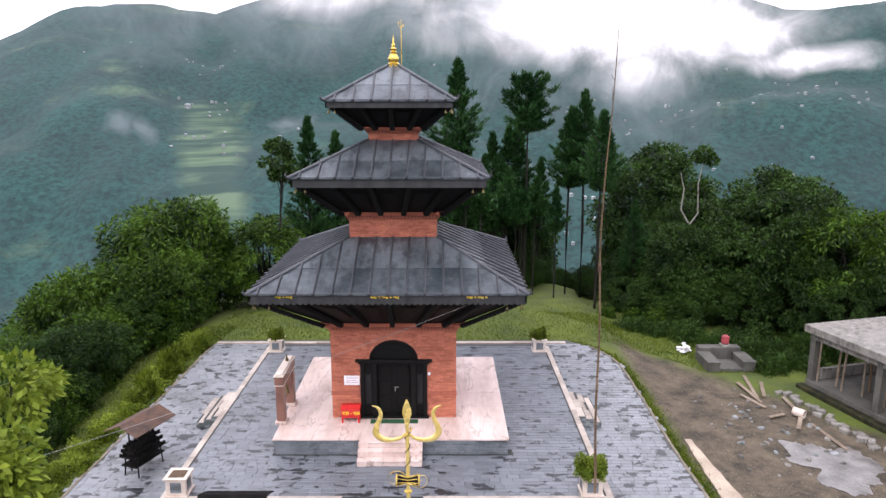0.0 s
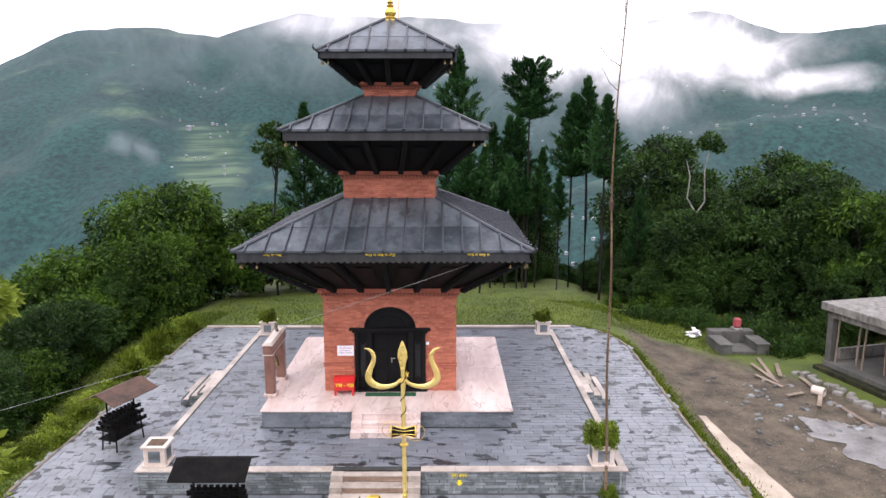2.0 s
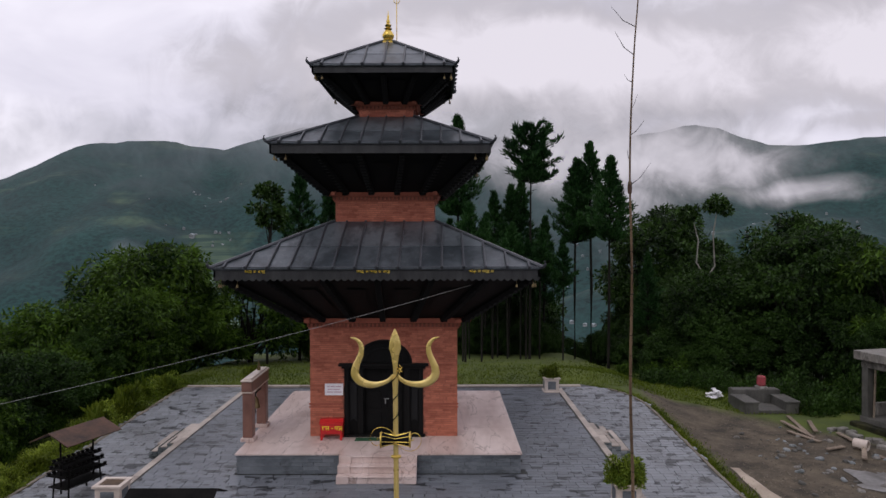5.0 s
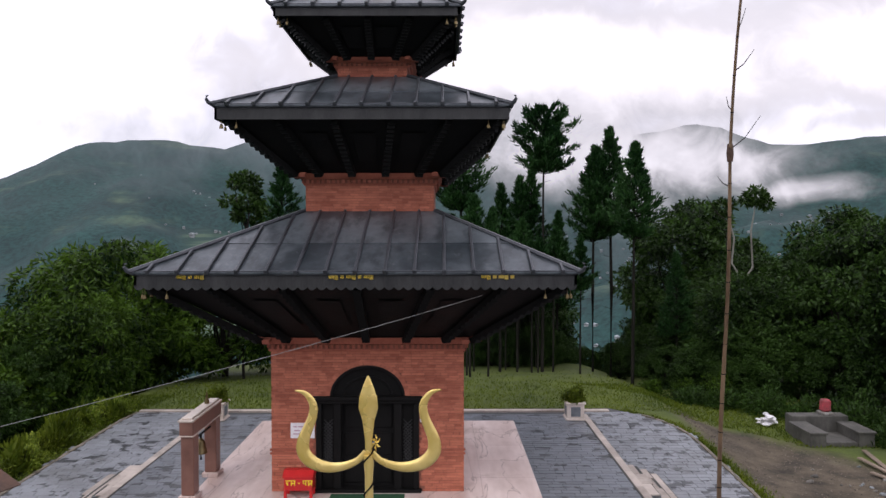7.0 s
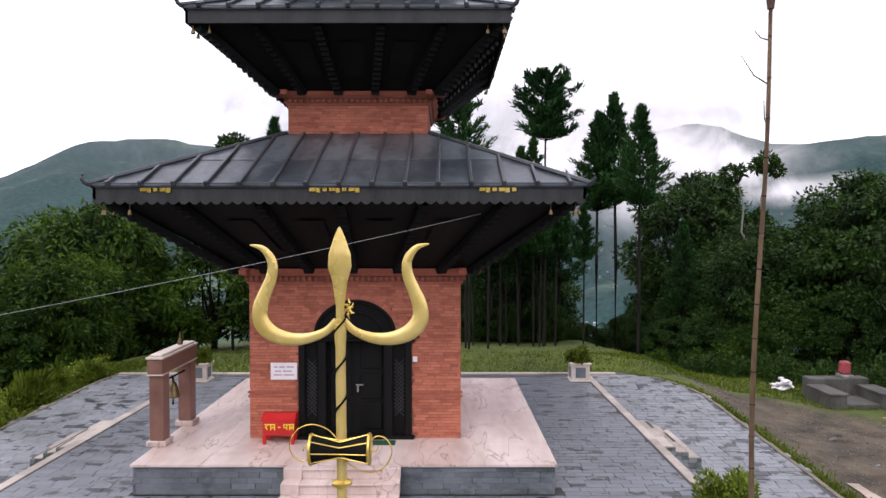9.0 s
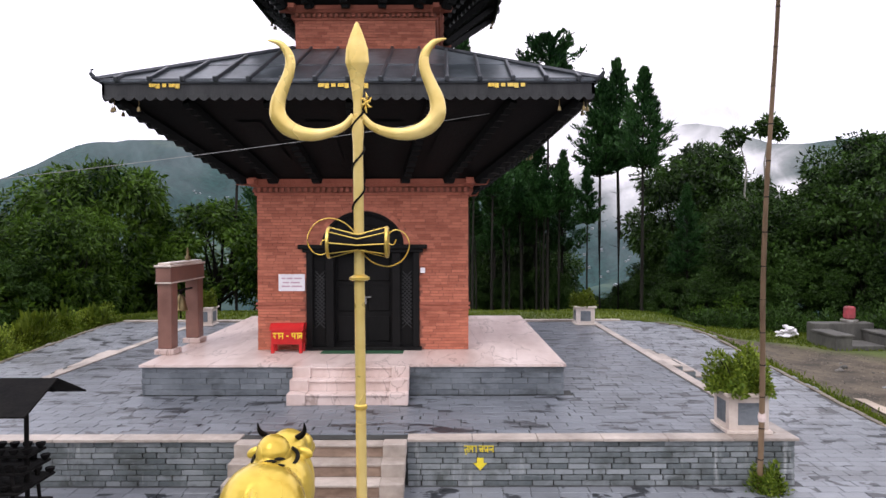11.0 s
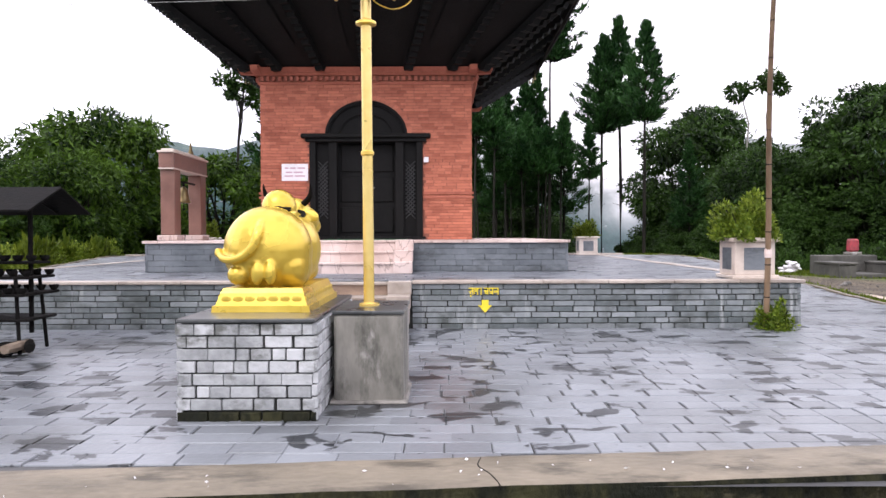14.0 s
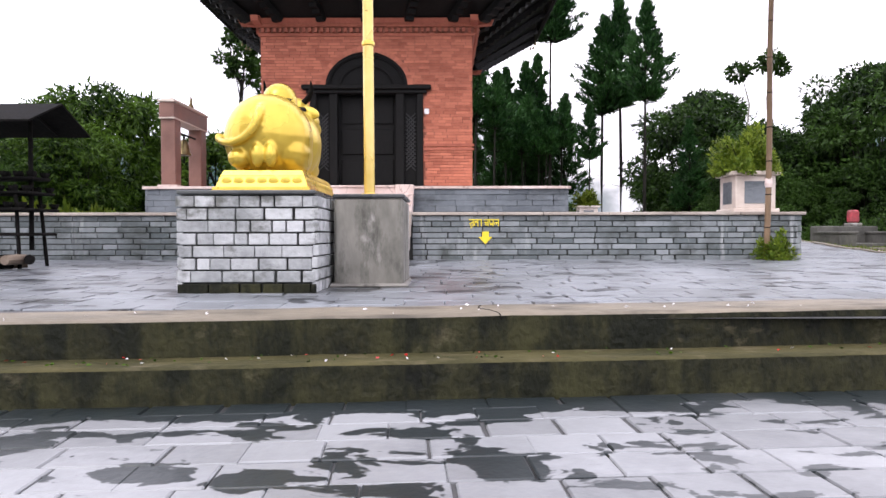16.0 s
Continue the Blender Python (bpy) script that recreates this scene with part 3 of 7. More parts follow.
def cloud_material(name, colour, strength, crest, banks, grain, soft, thick=1.0):
    """Drifting cloud. banks: middle x and z, half width, half height and weight of each bank; noise tears their edges."""
    m = bpy.data.materials.new(name)
    m.use_nodes = True
    t = m.node_tree
    t.nodes.clear()
    out = t.nodes.new("ShaderNodeOutputMaterial")
    em, tr, mx = t.nodes.new("ShaderNodeEmission"), t.nodes.new("ShaderNodeBsdfTransparent"), t.nodes.new("ShaderNodeMixShader")
    em.inputs[0].default_value = (*colour, 1)
    geo = t.nodes.new("ShaderNodeNewGeometry")

    def vec(op, a, c):
        k = t.nodes.new("ShaderNodeVectorMath")
        k.operation = op
        t.links.new(a, k.inputs[0])
        if isinstance(c, tuple):
            k.inputs[1].default_value = c
        elif c is not None:
            t.links.new(c, k.inputs[1])
        return k

    def num(op, a, c):
        k = t.nodes.new("ShaderNodeMath")
        k.operation = op
        t.links.new(a, k.inputs[0])
        if isinstance(c, (int, float)):
            k.inputs[1].default_value = c
        else:
            t.links.new(c, k.inputs[1])
        return k.outputs[0]
    big, fine = t.nodes.new("ShaderNodeTexNoise"), t.nodes.new("ShaderNodeTexNoise")
    big.inputs["Scale"].default_value, big.inputs["Detail"].default_value = grain * 0.55, 3
    fine.inputs["Scale"].default_value, fine.inputs["Detail"].default_value, fine.inputs["Roughness"].default_value = grain, 8, 0.6
    fine.inputs["Distortion"].default_value = 0.6
    t.links.new(geo.outputs["Position"], big.inputs["Vector"])
    t.links.new(geo.outputs["Position"], fine.inputs["Vector"])
    shift = vec("MULTIPLY", vec("SUBTRACT", big.outputs["Color"], (0.5, 0.5, 0.5)).outputs[0], (170, 0, 110))
    at = vec("ADD", geo.outputs["Position"], shift.outputs[0]).outputs[0]
    cover = None
    for cx, cz, rx, rz, weight in banks:
        d = vec("MULTIPLY", vec("SUBTRACT", at, (cx, 0, cz)).outputs[0], (1 / rx, 0, 1 / rz))
        r = t.nodes.new("ShaderNodeMapRange")
        r.inputs[1].default_value, r.inputs[2].default_value = 1.5, 0.3
        r.inputs[4].default_value = weight
        t.links.new(vec("LENGTH", d.outputs[0], None).outputs["Value"], r.inputs[0])
        cover = r.outputs[0] if cover is None else num("MAXIMUM", cover, r.outputs[0])
    dense = num("ADD", cover, num("MULTIPLY", num("SUBTRACT", fine.outputs[0], 0.5), 1.25))
    edge = t.nodes.new("ShaderNodeMapRange")
    edge.interpolation_type = "SMOOTHSTEP"
    edge.inputs[1].default_value, edge.inputs[2].default_value, edge.inputs[4].default_value = 0.5 - soft, 0.5 + soft, thick
    t.links.new(dense, edge.inputs[0])
    # no cloud at all well away from the banks
    near = t.nodes.new("ShaderNodeMapRange")
    near.inputs[2].default_value = 0.25
    t.links.new(cover, near.inputs[0])
    t.links.new(num("MULTIPLY", edge.outputs[0], near.outputs[0]), mx.inputs[0])
    # thick cloud emits more than its thin hem: its lighting is put in
    lit = t.nodes.new("ShaderNodeMapRange")
    lit.inputs[1].default_value, lit.inputs[2].default_value = 0.5, 1.3
    lit.inputs[3].default_value, lit.inputs[4].default_value = strength, strength * crest
    t.links.new(dense, lit.inputs[0])
    t.links.new(lit.outputs[0], em.inputs[1])
    t.links.new(tr.outputs[0], mx.inputs[1])
    t.links.new(em.outputs[0], mx.inputs[2])
    t.links.new(mx.outputs[0], out.inputs[0])
    return m


# ---- the lie of the land ----
def paving_z(y):
    """Paving height beside the terrace: back ramp, slight front fall fitted to the camera's view."""
    if y < 17.3:
        return -0.11 + (y - 11.65) * 0.0195
    return min(0.6, max(0.0, (y - 20.5) * 0.071))


RIDGE = [(-1.6, .06), (-.8, .05), (-.626, .064), (-.506, .106), (-.386, .118), (-.307, .112), (-.25, .133), (-.195, .150), (-.13, .152), (0, .15),
         (.17, .135), (.308, .141), (.36, .143), (.42, .122), (.47, .108), (.53, .106), (.626, .110), (.9, .10), (1.6, .08)]


def ridge(u):
    for (a, p), (b, q) in zip(RIDGE, RIDGE[1:]):
        if a <= u <= b:
            return p + (q - p) * (u - a) / (b - a)
    return 0.06


def smooth(a, b, x):
    x = min(1.0, max(0.0, (x - a) / (b - a)))
    return x * x * (3 - 2 * x)


def land(x, y):
    """Height of the ground: the temple's hilltop, the valley round it, the far ridge."""
    near = paving_z(y) if y > 11.6 else -0.5
    if x > 7.2:
        near += (0.03 - near) * smooth(7.2, 9.5, x)
    if y > 31:
        near -= smooth(31, 48, y) * 1.3
    near -= 0.07
    # under the paving the soil lies deeper
    if -10.6 < x < 7.1 and y < 29.5:
        near -= 0.4 * smooth(-10.6, -10.0, x) * (1 - smooth(6.6, 7.1, x)) * (1 - smooth(28.5, 29.5, y))
    fall = 0.0
    if x < -11.5:
        fall += 0.32 * (-11.5 - x) + 0.25 * max(0, -15 - x)
    if x > 21:
        fall += 0.45 * (x - 21)
    if y > 46:
        fall += 0.5 * (y - 46)
    if y < -20:
        fall += 0.5 * (-20 - y)
    d = math.hypot(x, y - 5)
    z = near - min(fall, 330) + 0.07 * noise.noise(Vector((x * 0.5, y * 0.5, 0))) * smooth(9, 13, max(abs(x + 1.6), abs(y - 20) - 1))
    if d > 120:
        ahead = y if y > 0.25 * d else max(0.25 * d, abs(y))
        u = x / ahead
        top = ridge(max(-1.6, min(1.6, u))) * 2400 * math.sqrt(1 + min(u * u, 0.3))
        s = (d - 600) / 1850
        if s <= 0:
            far = -320.0
        elif s <= 1:
            far = -320 + (top + 320) * (0.85 * s + 0.15 * s * s)
        else:
            far = top - (s - 1) * 900
        rough = noise.fractal(Vector((x * 0.0022, y * 0.0022, 3.1)), 1.0, 2.1, 6)
        rough2 = noise.fractal(Vector((x * 0.012, y * 0.012, 7.7)), 1.0, 2.1, 4)
        far += 95 * rough * smooth(0, 0.4, s) * (1 - 0.8 * smooth(0.75, 1.0, s)) + 9 * rough2
        z = z + (max(z, far) - z) * 1.0 if d > 500 else max(z, -320)
        if d > 500:
            z = far if s > 0 else max(z, far)
    return z


buf = Buf()
SECT = 420
radii = [0.7 * i for i in range(1, 66)] + [46.5 * 1.052 ** i for i in range(1, 84)]
buf.v.append((0.0, 15.0, land(0, 15)))
for r in radii:
    for k in range(SECT):
        a = 2 * math.pi * k / SECT
        x, y = r * math.sin(a), 15 + r * math.cos(a)
        buf.v.append((x, y, land(x, y)))
for k in range(SECT):
    buf.f.append([0, 1 + (k + 1) % SECT, 1 + k])
    buf.s.append(0)
for j in range(len(radii) - 1):
    for k in range(SECT):
        a, b = 1 + j * SECT + k, 1 + j * SECT + (k + 1) % SECT
        buf.f.append([a, b, b + SECT, a + SECT])
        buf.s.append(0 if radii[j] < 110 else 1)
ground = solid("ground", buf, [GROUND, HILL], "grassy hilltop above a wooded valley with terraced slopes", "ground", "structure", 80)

CLOUD = cloud_material("cloud", (0.95, 0.90, 1.0), 1.15, 2.0, (
    (300, 160, 330, 80, 1.15), (230, 340, 620, 130, 1.5), (900, 350, 460, 120, 1.45), (360, 70, 110, 60, 0.8),
    (570, 150, 60, 60, 0.85), (655, 95, 130, 26, 0.72), (-215, 200, 130, 34, 0.75), (880, 212, 260, 30, 0.75)), 0.0085, 0.50)
# torn mist; its widest bank puts the upper slopes' haze into an emitting sheet
MIST = cloud_material("mist_and_haze", (0.76, 0.86, 1.0), 0.42, 1.6, (
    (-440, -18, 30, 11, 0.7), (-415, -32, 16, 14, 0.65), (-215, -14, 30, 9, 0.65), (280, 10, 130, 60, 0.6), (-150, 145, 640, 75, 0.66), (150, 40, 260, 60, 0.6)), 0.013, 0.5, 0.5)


def cloud_sheet(name, d, x0, x1, z0, z1, mat, label):
    b = Buf()
    n = 24
    for i in range(n + 1):
        x = x0 + (x1 - x0) * i / n
        y = d + 60 * math.sin(i * 0.9)
        b.v += [(x, y, z0), (x, y + 120, z1)]
    b.f = [[2 * i, 2 * i + 2, 2 * i + 3, 2 * i + 1] for i in range(n)]
    b.s = [0] * n
    ob = solid(name, b, mat, label, "cloud", "structure", 80)
    ob.visible_shadow = False
    return ob


cloud_sheet("backdrop_cloud", 1300, -800, 2600, -40, 620, CLOUD, "pale rain cloud lying on the far ridge")
cloud_sheet("backdrop_mist", 1000, -1200, 1700, -120, 300, MIST, "thin torn mist over the valley, with the slopes' haze put in as emission")


# ---- paving and terraces ----
def slabs(parent, x0, x1, y0, y1, z_at, mat, length, depth, near, inside=None, gap=0.006, seed=1, thick=0.03):
    """Rows of stone slabs: those whose middle lies in the stretch near=(x0, x1, y0, y1) are pieces of their own, the rest one mesh."""
    rnd = random.Random(seed)
    rest, count = Buf(), 0
    shapes = {}
    y, row = y0, 0
    while y < y1 - 0.02:
        d = min(depth, y1 - y)
        x = x0 - rnd.random() * length
        while x < x1:
            w = length * rnd.uniform(0.75, 1.25)
            a, b = max(x, x0), min(x + w, x1)
            x += w
            if b - a < 0.05:
                continue
            cx, cy = (a + b) / 2, y + d / 2
            if inside and not inside(cx, cy):
                continue
            z = z_at(cy) + rnd.uniform(-0.003, 0.003)
            tilt = (z_at(cy + 0.1) - z_at(cy - 0.1)) / 0.2
            if near and near[0] < cx < near[1] and near[2] < cy < near[3] and count < 300:
                key = round((b - a) * 20)
                if key not in shapes:
                    h = key / 40
                    shapes[key] = Buf().cbox(-h + gap / 2, h - gap / 2, -d / 2 + gap / 2, d / 2 - gap / 2, -thick, 0, 0.006).mesh("slab", mat)
                ob = part("slab", shapes[key], None, parent)
                ob.matrix_basis = pose(cx, cy, z, math.degrees(math.atan(tilt)), 0, rnd.uniform(-0.25, 0.25))
                count += 1
            else:
                rest.m = pose(cx, cy, z, math.degrees(math.atan(tilt)))
                h = (b - a) / 2
                rest.cbox(-h + gap / 2, h - gap / 2, -d / 2 + gap / 2, d / 2 - gap / 2, -thick, 0, 0.006)
        y += d
        row += 1
    if rest.v:
        tagged(part("paving_field", rest, mat, parent), kind="stuff")


def wall_stones(parent, origin, turn, width, z0, z1, mat, length, course, proud=0.03, limit=300, gap=0.008, seed=1, skip=None):
    """Courses of stone on an upright face. origin is the face's lower end, turn its heading."""
    rnd = random.Random(seed)
    rest, count, shapes = Buf(), 0, {}
    rows = max(1, round((z1 - z0) / course))
    h = (z1 - z0) / rows
    base = pose(*origin, 0, 0, turn)
    for r in range(rows):
        u = -rnd.random() * length
        while u < width:
            w = length * rnd.uniform(0.6, 1.35)
            a, b = max(0, u), min(width, u + w)
            u += w
            if b - a < 0.03 or (skip and skip((a + b) / 2, z0 + (r + 0.5) * h)):
                continue
            out = proud + rnd.uniform(-0.004, 0.006)
            key = round((b - a) * 40)
            place = base @ Matrix.Translation(((a + b) / 2, -out, z0 + (r + 0.5) * h))
            if count < limit:
                if key not in shapes:
                    k = key / 80
                    shapes[key] = Buf().cbox(-k + gap / 2, k - gap / 2, 0, proud + 0.02, -h / 2 + gap / 2, h / 2 - gap / 2, min(0.004, h * 0.07)).mesh("stone", mat)
                part("stone", shapes[key], None, parent).matrix_basis = place
                count += 1
            else:
                rest.m = place
                k = (b - a) / 2
                rest.cbox(-k + gap / 2, k - gap / 2, 0, proud + 0.02, -h / 2 + gap / 2, h / 2 - gap / 2, min(0.004, h * 0.07))
    if rest.v:
        tagged(part("stonework", rest, mat, parent), kind="stuff")


TX0, TX1, TY0, TY1, TZ = -7.68, 4.62, 17.36, 29.75, 0.62
PX0, PX1, PY0, PY1, PZ = -5.16, 1.98, 19.9, 26.95, 1.145
SX0, SX1 = -2.66, -0.56
CX, CY = -1.58, 23.42


def left_edge(y):
    return -11.0 + 0.085 * max(0, y - 20)


def right_edge(y):
    return 7.69 - 0.03 * (y - 17) - 0.10 * max(0, y - 27.0) ** 2.2


def in_plaza(x, y):
    if TX0 - 0.05 < x < TX1 + 0.05 and y > TY0:
        return False
    if y < 12.17 + 0.056 * x:
        return False
    if y > 17.0:
        return left_edge(y) < x < right_edge(y)
    return True


# the front steps and the lower paving lie a little askew to the temple and rise to one end
FRONT = pose(0, 11.70, -0.48, 0, -0.55, 3.2)

# bedding under the slabs, a sheet that follows the fall
b = Buf()
ys = [11.75, 14, 16, 17.3, 20.5, 23, 26, 28, 29, 30, 30.6]
for y in ys:
    wide = y <= 17.0
    b.v += [(-15.0 if wide else left_edge(y), y, paving_z(y) - 0.012), (14.0 if y < 15 else right_edge(max(17, y)), y, paving_z(y) - 0.012)]
b.f = [[2 * i, 2 * i + 1, 2 * i + 3, 2 * i + 2] for i in range(len(ys) - 1)]
b.s = [0] * len(b.f)
plaza = solid("pavement_1", b, JOINT, "wet grey slate paving round the temple terrace", "paving", "structure")
lower = solid("pavement_2", Buf().box(-5.5, 9, -12, 11.42, -0.8, -0.512), JOINT, "wet grey slate paving below the mossy steps", "paving", "structure")
lower.matrix_basis = FRONT @ Matrix.Translation((0, -11.65, 0.5))
terrace = solid("terrace", Buf().box(TX0 + 0.03, TX1 - 0.03, TY0 + 0.03, TY1, -0.3, TZ - 0.014), GROUT, "raised stone-faced terrace paved with wet slate", "terrace", "structure")
platform = solid("temple_platform", Buf().box(PX0 + 0.03, PX1 - 0.03, PY0 + 0.03, PY1, TZ - 0.1, PZ - 0.045), GROUT, "slate-faced platform topped with pale pink marble", "platform", "structure")

# marble top in large sheets
k = 0
for i in range(6):
    for j in range(6):
        xa, xb = PX0 - 0.03 + (PX1 - PX0 + 0.06) * i / 6, PX0 - 0.03 + (PX1 - PX0 + 0.06) * (i + 1) / 6
        ya, yb = PY0 - 0.03 + (PY1 - PY0 + 0.06) * j / 6, PY0 - 0.03 + (PY1 - PY0 + 0.06) * (j + 1) / 6
        part("marble_sheet", Buf().cbox(xa + 0.001, xb - 0.001, ya + 0.001, yb - 0.001, PZ - 0.045, PZ, 0.003), MARBLE, platform)


def steps(name, x0, x1, y_top, z_top, z_bottom, count, tread, mat, label, cheek, cheek_mat, riser):
    """A flight that comes down towards the front, with stepped cheek walls."""
    ob = thing(name, ((x0 + x1) / 2, y_top, z_bottom), label, "steps", kind="structure")
    rise = (z_top - z_bottom) / count
    hw = (x1 - x0) / 2
    for i in range(count):
        z = z_top - z_bottom - rise * i
        y1, y0 = -tread * i - (0.0 if i else 0.075), -tread * (i + 1)
        st = part("step", Buf().cbox(-hw + cheek, hw - cheek, y0, y1 + 0.02, z - 0.032, z, 0.006), mat, ob)
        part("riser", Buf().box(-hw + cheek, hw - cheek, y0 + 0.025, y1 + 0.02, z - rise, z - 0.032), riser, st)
    for s in (-1, 1):
        for i in range(count):
            z = z_top - z_bottom - rise * i + 0.012
            x = sorted((s * hw, s * (hw - cheek)))
            part("cheek_block", Buf().cbox(x[0], x[1], -tread * (i + 1) - 0.02, -tread * i - (0.02 if i else 0.055), z - rise - 0.012 if i < count - 1 else 0, z, 0.008), cheek_mat, ob)
    return ob


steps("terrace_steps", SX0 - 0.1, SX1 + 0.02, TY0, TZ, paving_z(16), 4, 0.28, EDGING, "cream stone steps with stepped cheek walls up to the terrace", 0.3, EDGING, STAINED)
steps("platform_steps", -2.55, -0.62, PY0, PZ, TZ, 3, 0.24, MARBLE, "pale marble steps up to the temple platform", 0.3, MARBLE, MARBLE)

# front steps: kerb, tread and riser of mossy concrete
kerb = thing("mossy_steps", (0, 11.70, -0.48), "long mossy concrete steps in front of the paving", "steps", kind="structure")
kerb.matrix_basis = FRONT
xs = [-16 + i * 0.25 for i in range(125)]
for zz, y0, y1, nm, mt in ((0.39, 0.0, 0.46, "kerb", KERBTOP), (0.19, -0.26, 0.1, "tread", TREAD)):
    top, face = Buf(), Buf()
    rows = []
    for x in xs:
        w = 0.008 * noise.noise(Vector((x * 1.3, y0 * 7, 0))) + 0.007 * noise.noise(Vector((x * 6.1, y0 * 3, 2)))
        q = 0.006 * noise.noise(Vector((x * 2.1, 5, y0)))
        rows.append((x, y0 + w, zz + q))
    for (x, y, z) in rows:
        top.v += [(x, y + 0.012, z), (x, y1, z), (x, y, z - 0.014)]
        face.v += [(x, y, z - 0.014), (x, y + 0.004, -0.1 if nm == "tread" else 0.15)]
    for i in range(len(rows) - 1):
        top.f += [[3 * i, 3 * i + 3, 3 * i + 4, 3 * i + 1], [3 * i + 2, 3 * i + 5, 3 * i + 3, 3 * i]]
        face.f += [[2 * i, 2 * i + 1, 2 * i + 3, 2 * i + 2]]
    top.s, face.s = [0] * len(top.f), [0] * len(face.f)
    part(nm, top, mt, kerb, smooth=60)
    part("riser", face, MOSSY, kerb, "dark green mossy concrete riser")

part("crack", Buf(Matrix.Translation((0.13, 0, 0))).path([(0, 0.44, 0.390), (-0.03, 0.3, 0.391), (0.02, 0.16, 0.391), (0.05, 0.012, 0.389), (0.06, -0.002, 0.36)], 0.004, 5), SOOT, kerb, "dark crack in the concrete")

# white stone edging round the terrace
edging = thing("terrace_edging", (0, 0, 0), "cream stone coping along the terrace's edges", "coping", kind="structure")
n = 11
for i in range(n):
    for xa, xb in ((TX0 - 0.04, SX0 - 0.1), (SX1 + 0.02, TX1 + 0.04)):
        m = 6
        if i < m:
            part("coping_stone", Buf().cbox(xa + (xb - xa) * i / m + 0.003, xa + (xb - xa) * (i + 1) / m - 0.003, TY0 - 0.045, TY0 + 0.22, TZ - 0.035, TZ + 0.006, 0.006), EDGING, edging)
    ya, yb = TY0 + 0.22 + (TY1 - TY0 - 0.22) * i / n, TY0 + 0.22 + (TY1 - TY0 - 0.22) * (i + 1) / n
    for xa, xb in ((TX0 - 0.04, TX0 + 0.15), (TX1 - 0.15, TX1 + 0.04)):
        part("coping_stone", Buf().cbox(xa, xb, ya + 0.003, yb - 0.003, TZ - 0.035, TZ + 0.006, 0.006), EDGING, edging)
for i in range(14):
    xa = -10.1 + 15.6 * i / 14
    part("coping_stone", Buf().cbox(xa, xa + 15.6 / 14 - 0.01, 30.1, 30.3, 0.5, TZ + 0.03, 0.01), EDGING, edging)
# ---- the temple: three brick tiers under dark metal roofs ----
temple = thing("pagoda_temple", (CX, CY, PZ), "three-tiered red brick pagoda temple with dark metal roofs", "temple")


def bricks(parent, half, z0, z1, seed, limit, course=0.056, length=0.21, skip=None):
    wall_stones(parent, (-half, -half, 0), 0, 2 * half, z0, z1, BRICK, length, course, 0.012, limit, 0.007, seed, skip)


def cornice(parent, half, z, s=1.0):
    """Bands and dentils at a wall's head, with horned corner blocks."""
    corn = part("cornice", Buf().frustum(0, 0, z + 0.212 * s, half + 0.13, z + 0.30 * s, half + 0.17), TERRACOTTA, parent, "moulded terracotta cornice")
    part("lower_moulding", Buf().frustum(0, 0, z, half + 0.03, z + 0.05 * s, half + 0.05), TERRACOTTA, corn)
    part("upper_moulding", Buf().frustum(0, 0, z + 0.16 * s, half + 0.09, z + 0.21 * s, half + 0.12), TERRACOTTA, corn)
    core = Buf().frustum(0, 0, z + 0.05 * s, half + 0.02, z + 0.16 * s, half + 0.03)
    part("cornice_band", core, MORTAR, corn)
    d = Buf()
    n = round(2 * half / 0.11)
    for side in range(4):
        d.m = pose(0, 0, 0, 0, 0, 90 * side)
        for i in range(n):
            x = -half + 2 * half * (i + 0.5) / n
            d.box(x - 0.028, x + 0.028, -half - 0.09, -half - 0.02, z + 0.065 * s, z + 0.145 * s)
    tagged(part("dentil_band", d, TERRACOTTA, corn), kind="stuff")
    shape = Buf()
    shape.prism([(-0.06, 0.0), (0.36, 0.03), (0.40, 0.12), (0.30, 0.10), (0.27, 0.15), (0.22, 0.11), (0.18, 0.15), (0.12, 0.11), (0.02, 0.13), (-0.06, 0.13)], -0.07, 0.07)
    me = shape.mesh("corner_block", TERRACOTTA)
    for side in range(4):
        for u, flip in ((-1, 180), (1, 0)):
            ob = part("corner_block", me, None, corn)
            ob.matrix_basis = pose(0, 0, 0, 0, 0, 90 * side) @ pose(u * (half + 0.0), -half - 0.02, z + 0.17 * s, 0, 0, flip) @ Matrix.Scale(s, 4)
    return corn


